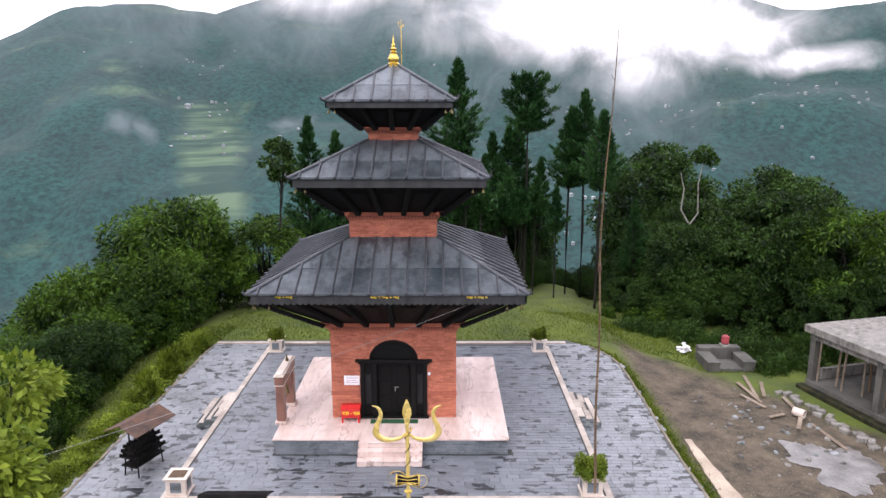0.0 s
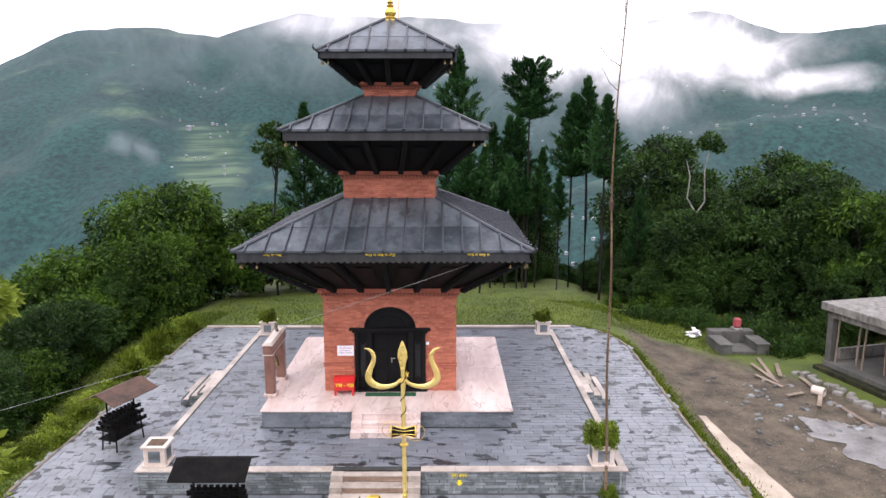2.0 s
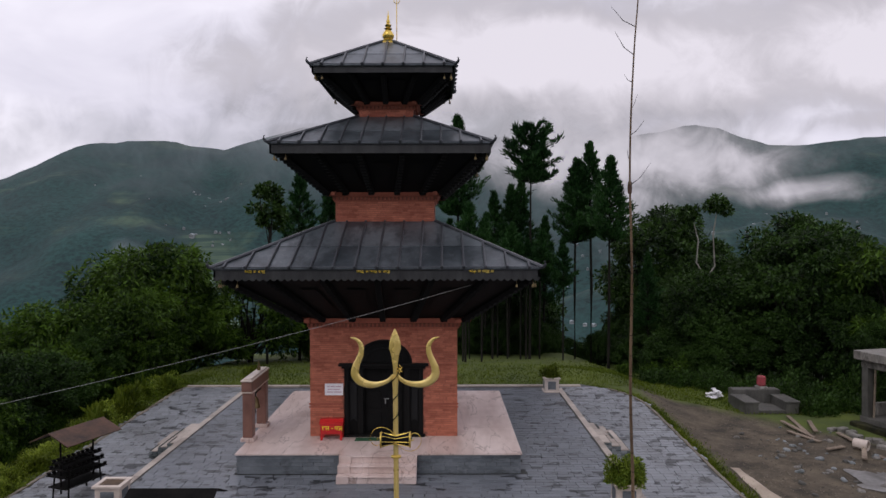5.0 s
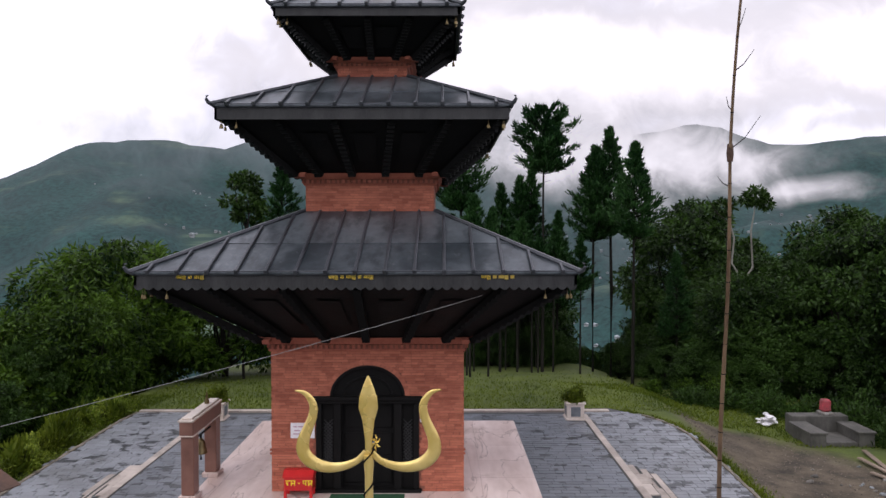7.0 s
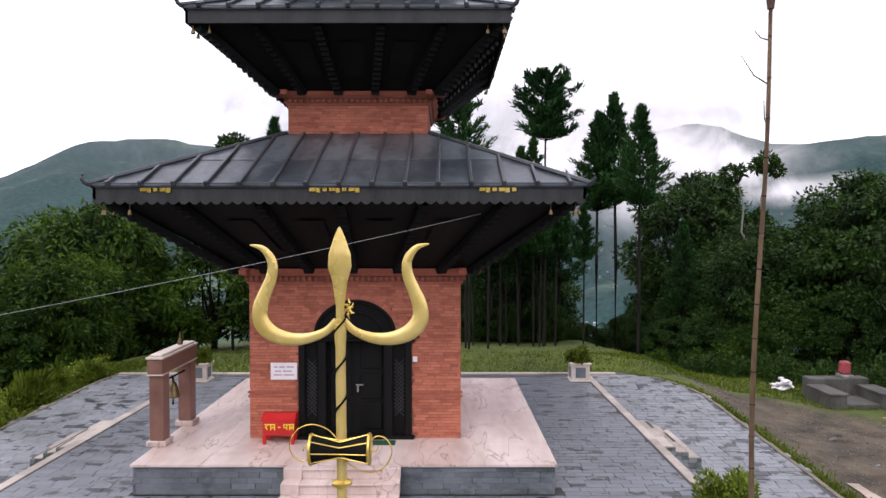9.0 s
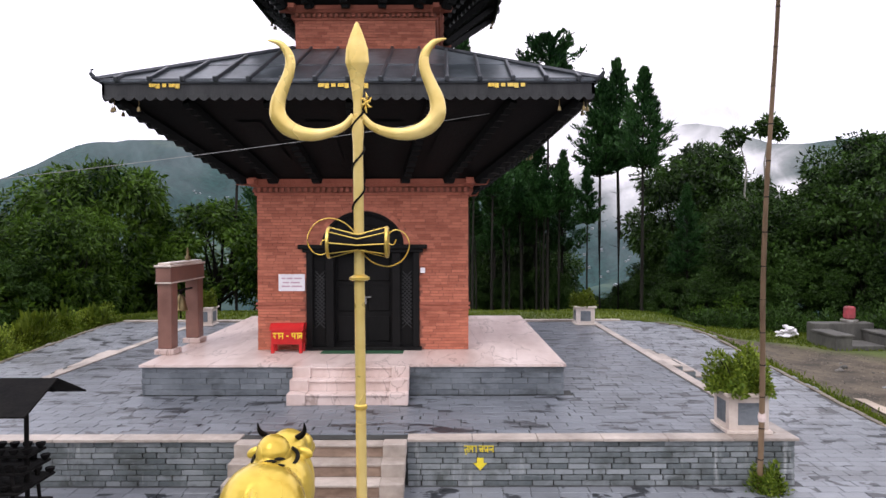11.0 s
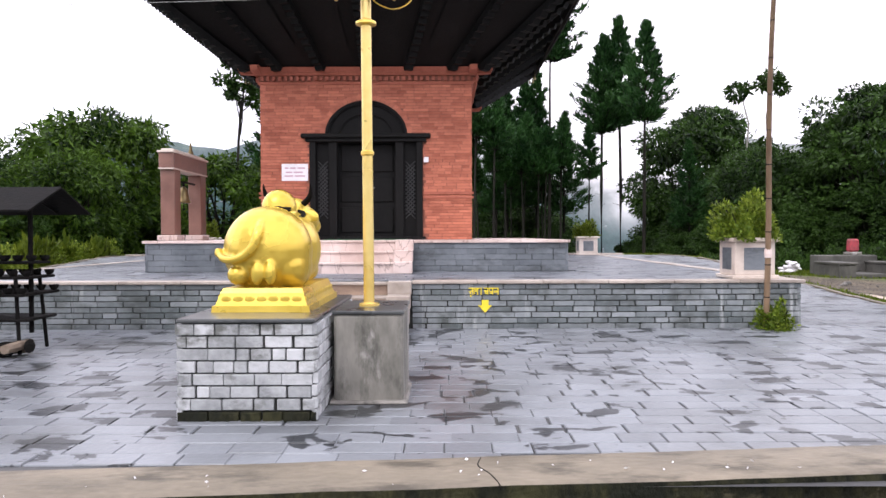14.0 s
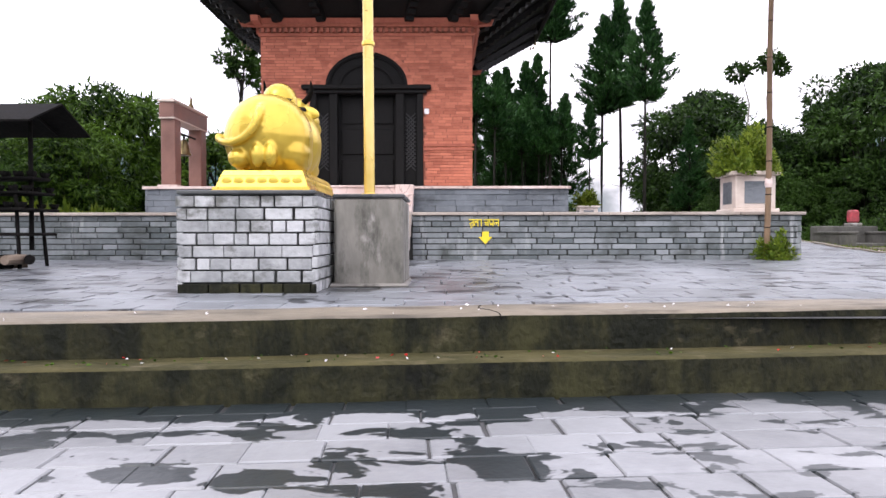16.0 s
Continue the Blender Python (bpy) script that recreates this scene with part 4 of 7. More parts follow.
def roof_tier(half_wall, z_wall, half, z_eave, fascia, half_top, z_top, ribs, struts, scalloped):
    """One roof: soffit and struts, fascia, four slopes with standing seams, hips and upturned corners."""
    roof = part("roof", Buf().frustum(0, 0, z_eave - 0.03, half - 0.08, z_eave, half - 0.06), FASCIA, temple, "dark standing-seam metal roof")
    zb = z_eave - fascia
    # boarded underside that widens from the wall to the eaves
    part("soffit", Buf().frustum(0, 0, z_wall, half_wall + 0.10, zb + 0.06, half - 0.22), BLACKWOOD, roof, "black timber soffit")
    # fascia boards, the lowest with a scalloped hem
    for side in range(4):
        m = pose(0, 0, 0, 0, 0, 90 * side)
        f = Buf(m)
        f.box(-half, half, -half, -half + 0.05, zb + (0.09 if scalloped else 0), z_eave - 0.075)
        fb = part("fascia", f, FASCIA, roof)
        e = Buf(m).cbox(-half - 0.03, half + 0.03, -half - 0.03, -half + 0.05, z_eave - 0.075, z_eave + 0.012, 0.01)
        part("eave_trim", e, RIB, fb)
        if scalloped:
            h = Buf(m)
            n = 46
            o = [(-half, zb + 0.092)]
            for i in range(n):
                xa, w = -half + 2 * half * i / n, 2 * half / n
                o += [(xa + w * k / 6, zb + 0.055 - 0.055 * math.sin(math.pi * k / 6)) for k in range(6)]
            o += [(half, zb + 0.055), (half, zb + 0.092)]
            h.prism(o, -half + 0.004, -half + 0.026)
            part("scalloped_hem", h, FASCIA, fb)
    run = half - half_top
    slope = math.atan2(z_top - z_eave, run)
    rise = (z_top - z_eave) / run
    for side in range(4):
        m = pose(0, 0, 0, 0, 0, 90 * side)
        split = 0.42
        hm, zm = half - run * split, z_eave + (z_top - z_eave) * split
        s = Buf(m)
        up = 0.012
        e = half + 0.05
        ze = z_eave - 0.05 * rise
        s.add([(-e, -e, ze), (e, -e, ze), (hm - 0.02, -hm + 0.02, zm + 0.02 * rise), (-hm + 0.02, -hm + 0.02, zm + 0.02 * rise)], [(0, 1, 2, 3)])
        s.add([(-hm, -hm, zm + up), (hm, -hm, zm + up), (half_top, -half_top, z_top + up), (-half_top, -half_top, z_top + up)], [(0, 1, 2, 3)])
        s.add([(-hm, -hm, zm + up), (hm, -hm, zm + up), (hm, -hm, zm - 0.01), (-hm, -hm, zm - 0.01)], [(3, 2, 1, 0)])
        s.add([(-e, -e, ze), (e, -e, ze), (e, -e, ze - 0.025), (-e, -e, ze - 0.025)], [(3, 2, 1, 0)])
        sl = part("roof_slope", s, ROOF, roof)
        for i in range(ribs):
            u = -half + 2 * half * (i + 0.5) / ribs
            reach = half - max(abs(u), half_top) - (0.06 if abs(u) > half_top else 0)
            if reach < 0.12:
                continue
            r = Buf(m @ Matrix.Translation((u, -half - 0.05, ze)) @ pose(0, 0, 0, math.degrees(slope)))
            L = (reach + 0.05) / math.cos(slope)
            r.cbox(-0.028, 0.028, -0.012, L, 0, 0.06, 0.01)
            r.cbox(-0.038, 0.038, -0.04, 0.02, -0.015, 0.072, 0.012)
            part("seam", r, RIB, sl)
        # hip cap along one corner
        h = Buf()
        h.tube([m @ Vector((e, -e, ze + 0.02)), m @ Vector((half_top, -half_top, z_top + 0.03))], 0.05, 6)
        part("hip_cap", h, RIB, roof)
        # upturned corner piece
        k = Buf(m @ pose(half + 0.02, -half - 0.02, z_eave, 0, 0, -45))
        k.tube([(-0.1, 0, -0.02), (0.03, 0, -0.01), (0.10, 0, 0.02), (0.14, 0, 0.08), (0.13, 0, 0.13), (0.09, 0, 0.15)], [0.045, 0.045, 0.04, 0.03, 0.02, 0.008], 8)
        part("corner_finial", k, RIB, roof)
        # struts
        out, zo = half - 0.20, zb + 0.07
        inn, zi = half_wall + 0.16, z_wall + 0.0
        for i in range(struts + 1):
            t = Buf(m)
            if i < struts:
                u = (i + 0.5) / struts * 2 - 1
                xo, xi = u * (out - 0.45), u * (inn - 0.18)
                a, c = Vector((xi, -inn, zi)), Vector((xo, -out, zo))
                w = 0.075
            else:
                a, c = Vector((inn, -inn, zi)), Vector((out, -out, zo))
                w = 0.09
            d = (c - a)
            L = d.length
            d.normalize()
            side_v = Vector((d.y, -d.x, 0)).normalized()
            nrm = d.cross(side_v).normalized()
            if nrm.z > 0:
                nrm = -nrm
            rows = 29
            vv, ff = [], []
            for q in range(rows):
                p = a + d * (L * q / (rows - 1))
                deep = 0.10 + (0.045 if q % 2 else 0.0)
                for sx in (-w, w):
                    vv += [p + side_v * sx, p + side_v * sx + nrm * deep]
            for q in range(rows - 1):
                o = 4 * q
                ff += [(o, o + 1, o + 5, o + 4), (o + 2, o + 6, o + 7, o + 3), (o + 1, o + 3, o + 7, o + 5)]
            t.add(vv, ff)
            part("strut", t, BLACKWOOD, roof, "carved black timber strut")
        # lattice panels between struts
        for i in range(struts - 1):
            u = (i + 1.0) / struts * 2 - 1
            p = Buf(m)
            lo, hi = 0.25, 0.75
            def at(f, s_):
                xx = (u * (inn - 0.18)) * (1 - f) + (u * (out - 0.45)) * f + s_ * (0.16 + 0.1 * f)
                yy, zz = inn * (1 - f) + out * f, zi * (1 - f) + zo * f
                return (xx, -yy - 0.012, zz - 0.02)
            p.add([at(lo, -1), at(lo, 1), at(hi, 1), at(hi, -1)], [(0, 1, 2, 3)])
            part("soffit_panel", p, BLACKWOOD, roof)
        # little bells under the eaves
        for u in (-0.96, -0.86, 0.86, 0.96):
            bl = Buf(m @ Matrix.Translation((u * half, -half + 0.09, zb)))
            bl.lathe(0, 0, [(0.035, -0.16), (0.028, -0.12), (0.02, -0.09), (0.006, -0.075), (0.004, 0.05)], 8)
            part("eave_bell", bl, BRONZE, roof, "small hanging wind bell")
    return roof


H1, H2, H3 = 2.0, 1.38, 0.775
Z0 = PZ
# lower storey: hollow walls with the doorway cut through the front
DOOR_X = 0.0
low = part("lower_wall", Buf().box(-1.08, 1.06, -H1, -H1 + 0.35, 2.66, 2.95), MORTAR, temple, "red brick wall with a string course")
for xa, xb, ya, yb in ((-H1, -1.08, -H1, -H1 + 0.35), (1.06, H1, -H1, -H1 + 0.35), (-H1, -H1 + 0.35, -H1 + 0.35, H1), (H1 - 0.35, H1, -H1 + 0.35, H1), (-H1 + 0.35, H1 - 0.35, H1 - 0.35, H1)):
    part("wall_leaf", Buf().box(xa, xb, ya, yb, 0, 2.95), MORTAR, low)


def over_door(u, z):
    x = u - H1
    if abs(x) < 1.06 and z < 1.98:
        return True
    return abs(x) < 0.80 and (x * x / 0.64 + max(0, z - 1.98) ** 2 / 0.46) < 1


# brick backing beside the arch
arch = Buf()
pts = [(0.78 * math.cos(math.pi * k / 16), 1.9 + 0.72 * math.sin(math.pi * k / 16)) for k in range(17)]
for (xa, za), (xb, zb) in zip(pts, pts[1:]):
    arch.add([(xa, -H1 + 0.001, za), (xb, -H1 + 0.001, zb), (xb, -H1 + 0.001, 2.67), (xa, -H1 + 0.001, 2.67)], [(0, 3, 2, 1)])
    arch.add([(xa, -H1 + 0.001, za), (xb, -H1 + 0.001, zb), (xb, -H1 + 0.35, zb), (xa, -H1 + 0.35, za)], [(0, 1, 2, 3)])
arch.box(-1.08, -0.78, -H1 + 0.001, -H1 + 0.3, 1.9, 2.67).box(0.78, 1.06, -H1 + 0.001, -H1 + 0.3, 1.9, 2.67)
part("arch_surround", arch, MORTAR, low)
ring = Buf()
for k in range(28):
    a0, a1 = math.pi * k / 28, math.pi * (k + 0.9) / 28
    p = [(r * math.cos(a), 1.93 + r * 0.92 * math.sin(a)) for r, a in ((0.78, a0), (0.78, a1), (0.88, a1), (0.88, a0))]
    ring.prism([(x, z) for x, z in p][::-1], -H1 - 0.016, -H1 + 0.05)
part("arch_bricks", ring, BRICK, low)
for z in (0.78, 0.86):
    for xa, xb in ((-H1 - 0.03, -1.1), (1.08, H1 + 0.03)):
        part("string_course", Buf().box(xa, xb, -H1 - 0.028, -H1 - 0.002, z, z + 0.045), TERRACOTTA, low)
cornice(low, H1, 2.93)
mid = part("middle_wall", Buf().box(-H2, H2, -H2, H2, 5.6, 6.45), MORTAR, temple, "red brick middle storey")
cornice(mid, H2, 6.40, 0.85)
top = part("upper_wall", Buf().box(-H3, H3, -H3, H3, 8.6, 9.12), MORTAR, temple, "red brick upper storey")
cornice(top, H3, 9.05, 0.7)
roof_tier(H1, 3.22, 3.97, 5.84 - Z0, 0.34, H2 + 0.02, 6.98 - Z0, 15, 5, True)
roof_tier(H2, 6.64, 2.86, 9.03 - Z0, 0.30, H3 + 0.02, 9.99 - Z0, 11, 4, False)
roof_tier(H3, 9.25, 1.93, 11.25 - Z0, 0.24, 0.16, 12.30 - Z0, 7, 3, False)
# golden finial with a trident staff behind it
fz = 12.28 - Z0
fin = Buf().frustum(0, 0, fz, 0.2, fz + 0.05, 0.2).lathe(0, 0, [(0.19, fz + 0.05), (0.2, fz + 0.1), (0.13, fz + 0.15), (0.17, fz + 0.2), (0.18, fz + 0.27), (0.13, fz + 0.36), (0.08, fz + 0.42), (0.12, fz + 0.46), (0.07, fz + 0.5), (0.1, fz + 0.56), (0.05, fz + 0.62),
    (0.06, fz + 0.68), (0.025, fz + 0.76), (0.03, fz + 0.82), (0.012, fz + 0.9), (0.004, fz + 1.0)], 16)
part("finial", fin, BRASS, temple, "gilded pinnacle", 40)
st = Buf().tube([(0.25, 0.1, fz - 0.05), (0.25, 0.1, fz + 1.25)], 0.014, 6)
st.tube([(0.17, 0.1, fz + 1.42), (0.17, 0.1, fz + 1.28), (0.25, 0.1, fz + 1.22), (0.33, 0.1, fz + 1.28), (0.33, 0.1, fz + 1.42)], 0.013, 6)
st.tube([(0.25, 0.1, fz + 1.2), (0.25, 0.1, fz + 1.48)], [0.013, 0.006], 6)
part("roof_trident", st, BRASS, temple, "small gilded trident staff")
# doorway
door = part("door", Buf().box(-0.56, 0.56, -H1 + 0.16, -H1 + 0.22, 0.06, 1.95), BLACKWOOD, temple, "closed black carved double door")
for s in (-1, 1):
    for za, zb in ((0.14, 0.62), (0.72, 1.2), (1.3, 1.82)):
        part("door_panel", Buf().cbox(s * 0.29 - 0.21, s * 0.29 + 0.21, -H1 + 0.135, -H1 + 0.162, za, zb, 0.012), BLACKWOOD, door)
    part("door_jamb", Buf().cbox(s * 0.63 - 0.08, s * 0.63 + 0.08, -H1 - 0.04, -H1 + 0.2, 0.0, 1.98, 0.012), BLACKWOOD, door)
    part("outer_jamb", Buf().cbox(s * 1.01 - 0.06, s * 1.01 + 0.06, -H1 - 0.05, -H1 + 0.2, 0.0, 1.98, 0.012), BLACKWOOD, door)
    side_p = part("side_panel", Buf().box(s * 0.83 - 0.13, s * 0.83 + 0.13, -H1 + 0.06, -H1 + 0.1, 0.0, 1.98), BLACKWOOD, door)
    lat = Buf()
    for k in range(-8, 9):
        for sl in (-1, 1):
            c0 = 0.95 + k * 0.075
            if 0.45 < c0 < 1.45:
                lat.m = pose(s * 0.83, -H1 + 0.045, c0, 0, sl * 45, 0)
                lat.box(-0.13, 0.13, -0.006, 0.012, -0.009, 0.009)
    part("lattice", lat, FASCIA, side_p)
part("door_bolt", Buf().box(0.0, 0.14, -H1 + 0.1, -H1 + 0.13, 0.98, 1.0).box(0.02, 0.05, -H1 + 0.09, -H1 + 0.12, 0.86, 0.97), CABLE, door, "pale metal bolt and padlock")
part("lintel", Buf().cbox(-1.22, 1.22, -H1 - 0.13, -H1 + 0.2, 1.92, 2.0, 0.015).cbox(-1.14, 1.14, -H1 - 0.08, -H1 + 0.18, 1.85, 1.92, 0.01), BLACKWOOD, door)
ty = Buf()
o = [(0.775 * math.cos(math.pi * k / 20), 1.99 + 0.63 * math.sin(math.pi * k / 20)) for k in range(21)]
ty.prism(o[::-1], -H1 + 0.02, -H1 + 0.2)
part("tympanum", ty, BLACKWOOD, door, "carved black tympanum")
rim = Buf().tube([(0.74 * math.cos(math.pi * k / 20), -H1 + 0.0, 1.99 + 0.6 * math.sin(math.pi * k / 20)) for k in range(21)], 0.045, 6)
rim.tube([(0.5 * math.cos(math.pi * k / 16), -H1 + 0.01, 2.0 + 0.38 * math.sin(math.pi * k / 16)) for k in range(17)], 0.03, 6)
part("tympanum_rim", rim, BLACKWOOD, door)
part("threshold", Buf().cbox(-1.12, 1.12, -H1 - 0.12, -H1 + 0.25, 0.0, 0.06, 0.01), BLACKWOOD, door)


# ---- trees and bushes ----
def leaf_mesh(name, pos, way, length, width, mat, seed, droop=0.0):
    """Many leaves, each a small folded blade."""
    rnd = np.random.RandomState(seed)
    n = len(pos)
    way = way + np.array([0, 0, -droop])
    way /= np.linalg.norm(way, axis=1)[:, None] + 1e-9
    side = np.cross(way, rnd.normal(size=(n, 3)))
    side /= np.linalg.norm(side, axis=1)[:, None] + 1e-9
    L = (length * rnd.uniform(0.6, 1.3, n))[:, None]
    W = (width * rnd.uniform(0.7, 1.2, n))[:, None]
    nrm = np.cross(side, way)
    v = np.stack([pos, pos + way * L * 0.45 + side * W * 0.5 + nrm * W * 0.15, pos + way * L, pos + way * L * 0.45 - side * W * 0.5 + nrm * W * 0.15], 1).reshape(-1, 3)
    me = bpy.data.meshes.new(name)
    me.vertices.add(4 * n)
    me.vertices.foreach_set("co", v.ravel())
    me.loops.add(4 * n)
    me.loops.foreach_set("vertex_index", np.arange(4 * n))
    me.polygons.add(n)
    me.polygons.foreach_set("loop_start", np.arange(n) * 4)
    me.polygons.foreach_set("loop_total", np.full(n, 4))
    me.materials.append(mat)
    me.update(calc_edges=True)
    return me


def limb(buf, a, b, r0, r1, rnd, bend=0.12, n=6):
    a, b = Vector(a), Vector(b)
    k = 5
    pts, rs = [], []
    off = Vector((rnd.uniform(-1, 1), rnd.uniform(-1, 1), rnd.uniform(-0.2, 0.6))) * (b - a).length * bend
    for i in range(k + 1):
        t = i / k
        pts.append(a.lerp(b, t) + off * (4 * t * (1 - t)) * 0.6)
        rs.append(r0 + (r1 - r0) * t)
    buf.tube(pts, rs, n)


def broadleaf(name, height, spread, start, leaves, size, mat, bark, seed, label, clumps=42, droop=0.5, flat=0.8, width=0.42, trunk_r=0.16, at=(0, 0, 0), turn=0, group=""):
    """A leafy tree: trunk, limbs to each clump, and a crown of clumped leaves with gaps."""
    rnd, nr = random.Random(seed), np.random.RandomState(seed)
    tree = thing("tree", (0, 0, 0), label, "tree", group)
    wood = Buf()
    fork = height * start
    limb(wood, (0, 0, -1.5), (0.1, 0, fork), trunk_r, trunk_r * 0.8, rnd, 0.03, 8)
    cz, ch = height * (0.5 + start * 0.5), height * (1 - start) * 0.5
    cents = []
    for i in range(clumps):
        a = rnd.uniform(0, 2 * math.pi)
        u = rnd.uniform(-0.9, 1.0)
        q = (rnd.uniform(0.25, 1.0)) ** 0.5
        rr = spread * math.sqrt(max(0.05, 1 - u * u)) * q
        cents.append(Vector((rr * math.cos(a), rr * math.sin(a), cz + ch * u * (0.75 + 0.25 * q) + 0.35 * rnd.uniform(-1, 1))))
    for c in cents[::3]:
        limb(wood, (0.05, 0, fork * rnd.uniform(0.75, 1.0)), c, trunk_r * 0.4, 0.015, rnd, 0.14, 5)
    part("trunk", wood, bark, tree, "", 60)
    per = leaves // clumps
    P, W = [], []
    for c in cents:
        r = spread * rnd.uniform(0.13, 0.29)
        d = nr.normal(size=(per, 3))
        d /= np.linalg.norm(d, axis=1)[:, None]
        rad = r * nr.uniform(0.35, 1.0, per) ** 0.6
        p = d * rad[:, None] * np.array([1, 1, flat]) + np.array(c)
        P.append(p)
        W.append(d * 0.8 + nr.normal(size=(per, 3)) * 0.5 + np.array([0, 0, 0.15]))
    me = leaf_mesh("crown", np.concatenate(P), np.concatenate(W), size, size * width, mat, seed, droop)
    part("crown", me, None, tree)
    tree.matrix_basis = pose(*at, 0, 0, turn)
    return tree


def pine(name, height, crown, spread, blades, seed, label, shape="point", lean=0.0, at=(0, 0, 0), turn=0, tuft=0.30, girth=0.10):
    """A slender pine: bare pole below, up-swept boughs of needle plumes over the top part (crown: its length in metres)."""
    rnd, nr = random.Random(seed), np.random.RandomState(seed)
    tree = thing("pine_tree", (0, 0, 0), label, "tree", "pines behind the temple")
    wood = Buf()
    wood.tube([(0, 0, -1.2), (0.03, 0, height * 0.35), (lean * 0.5, 0.04, height * 0.7), (lean, 0, height)], [girth, girth * 0.85, girth * 0.55, 0.015], 7)
    P, W = [], []
    z0 = height - crown
    tips = int(38 + 15 * crown)
    per = blades // tips
    for i in range(tips):
        f = ((i + rnd.random()) / tips) ** 1.3
        z = z0 + (crown - 0.15) * f
        if shape == "round":
            prof = math.sin(math.pi * (0.20 + 0.70 * f)) ** 0.8
        elif shape == "cone":
            prof = min(1.0, 0.55 + 3 * f) * (1 - f) ** 1.05 * 1.1 + 0.03
        else:
            prof = min(1.0, 0.40 + 2.2 * f) * (1 - f) ** 1.05 * 1.25 + 0.03
        r = spread * prof * rnd.choice((0.5, 0.75, 0.95, 1.2)) * rnd.uniform(0.8, 1.15)
        a = i * 2.4 + rnd.uniform(-0.5, 0.5)
        rise = (0.25 + 0.35 * f) * r + 0.12
        base = Vector((lean * z / height, 0, z - 0.25 * r))
        tip = base + Vector((r * math.cos(a), r * math.sin(a), rise))
        bow = base.lerp(tip, 0.55) + Vector((0, 0, -0.10 * r))
        wood.tube([base, bow, tip], [0.028, 0.018, 0.006], 4)
        t = nr.uniform(0.28, 1.0, per)[:, None] ** 0.7
        line = np.array(base) * (1 - t) ** 2 + 2 * np.array(bow) * t * (1 - t) + np.array(tip) * t ** 2
        p = line + nr.normal(size=(per, 3)) * np.array([0.15, 0.15, 0.10]) * (1.25 - 0.8 * t) * (0.35 + 0.75 * prof)
        d = np.array((tip - base).normalized())
        P.append(p)
        W.append(d * 0.75 + nr.normal(size=(per, 3)) * 0.45 + np.array([0, 0, 0.55]))
    # dead stubs on the bare pole
    for i in range(7):
        z = z0 * rnd.uniform(0.45, 0.98)
        a = rnd.uniform(0, 6.28)
        wood.tube([(lean * z / height, 0, z), (lean * z / height + 0.4 * math.cos(a), 0.4 * math.sin(a), z + 0.12)], [0.014, 0.004], 4)
    part("trunk", wood, BARK, tree, "", 60)
    part("crown", leaf_mesh("crown", np.concatenate(P), np.concatenate(W), tuft, 0.075, LEAF_PINE, seed), None, tree)
    tree.matrix_basis = pose(*at, 0, 0, turn)
    return tree


def put(src, x, y, s, turn, sink=0.0, sz=1.0):
    ob = copy_thing(src, pose(x, y, land(x, y) - sink, 0, 0, turn))
    ob.matrix_basis = pose(x, y, land(x, y) - sink, 0, 0, turn) @ Matrix.Diagonal((s, s, s * sz, 1))
    return ob


def on_land(x, y, sink=0.0):
    return (x, y, land(x, y) - sink)


# the big leafy trees on the fall of the hill
tall = broadleaf("tree", 7.2, 3.8, 0.06, 24000, 0.36, LEAF_BROAD, BARK, 3, "large leafy green tree on the hillside", 105, 0.7, 0.8, 0.30, 0.2, on_land(-14.2, 36.5), 20, "leafy hillside trees")
tall2 = broadleaf("tree", 5.7, 3.6, 0.1, 20000, 0.33, LEAF_BROAD, BARK, 11, "large leafy green tree on the hillside", 100, 0.6, 0.8, 0.34, 0.2, on_land(-10.2, 39.5), 0, "leafy hillside trees")
darkt = broadleaf("tree", 8.6, 4.2, 0.18, 27000, 0.29, LEAF_DARK_SHADE, BARK, 17, "leafy tree at the wood's edge, shade put into its dark leaf colour", 105, 0.45, 0.7, 0.42, 0.18, on_land(18.7, 38.4), 0, "trees at the wood's edge")
darkt2 = broadleaf("tree", 8.2, 3.6, 0.2, 24000, 0.27, LEAF_DARK_SHADE, BARK, 23, "leafy tree at the wood's edge, shade put into its dark leaf colour", 90, 0.5, 0.75, 0.42, 0.16, on_land(15.4, 42.5), 0, "trees at the wood's edge")
for x, y, s, a, src, sz in ((-19.0, 34.0, 0.85, 80, tall2, 1.0), (-16.5, 41.0, 0.85, 200, tall2, 1.0), (-16.2, 31.5, 0.80, 130, tall2, 1.0), (-22.5, 31.0, 0.75, 250, tall, 0.9), (-17.4, 27.5, 0.55, 30, tall, 0.9),
                            (-7.4, 43.5, 0.62, 40, darkt2, 0.8), (-6.2, 41.5, 0.62, 140, tall2, 0.85), (-19.5, 25.0, 0.6, 310, darkt, 0.9), (-13.6, 33.2, 0.60, 60, tall, 1.0), (-27, 34, 0.9, 15, darkt, 0.9), (-24, 25, 0.8, 15, tall, 0.9), (-18.5, 21.0, 0.5, 200, tall2, 0.9)):
    put(src, x, y, s, a, 0, sz)
for x, y, s, a, src, sz in ((12.9, 42.2, 0.60, 30, darkt2, 1.0), (24.6, 38.0, 0.95, 100, darkt2, 0.9), (18.4, 43.5, 0.82, 220, darkt, 0.9), (14.6, 47.6, 1.06, 300, darkt, 1.1), (23.0, 33.8, 0.7, 160, darkt, 0.85),
                            (28.5, 37.5, 0.9, 200, tall2, 0.9), (17.6, 36.6, 0.55, 20, tall2, 0.9), (21.5, 35.6, 0.55, 200, darkt2, 0.9), (31, 31.5, 0.8, 20, darkt, 0.9), (33.5, 42, 1.0, 10, darkt, 1.0)):
    put(src, x, y, s, a, 0, sz)
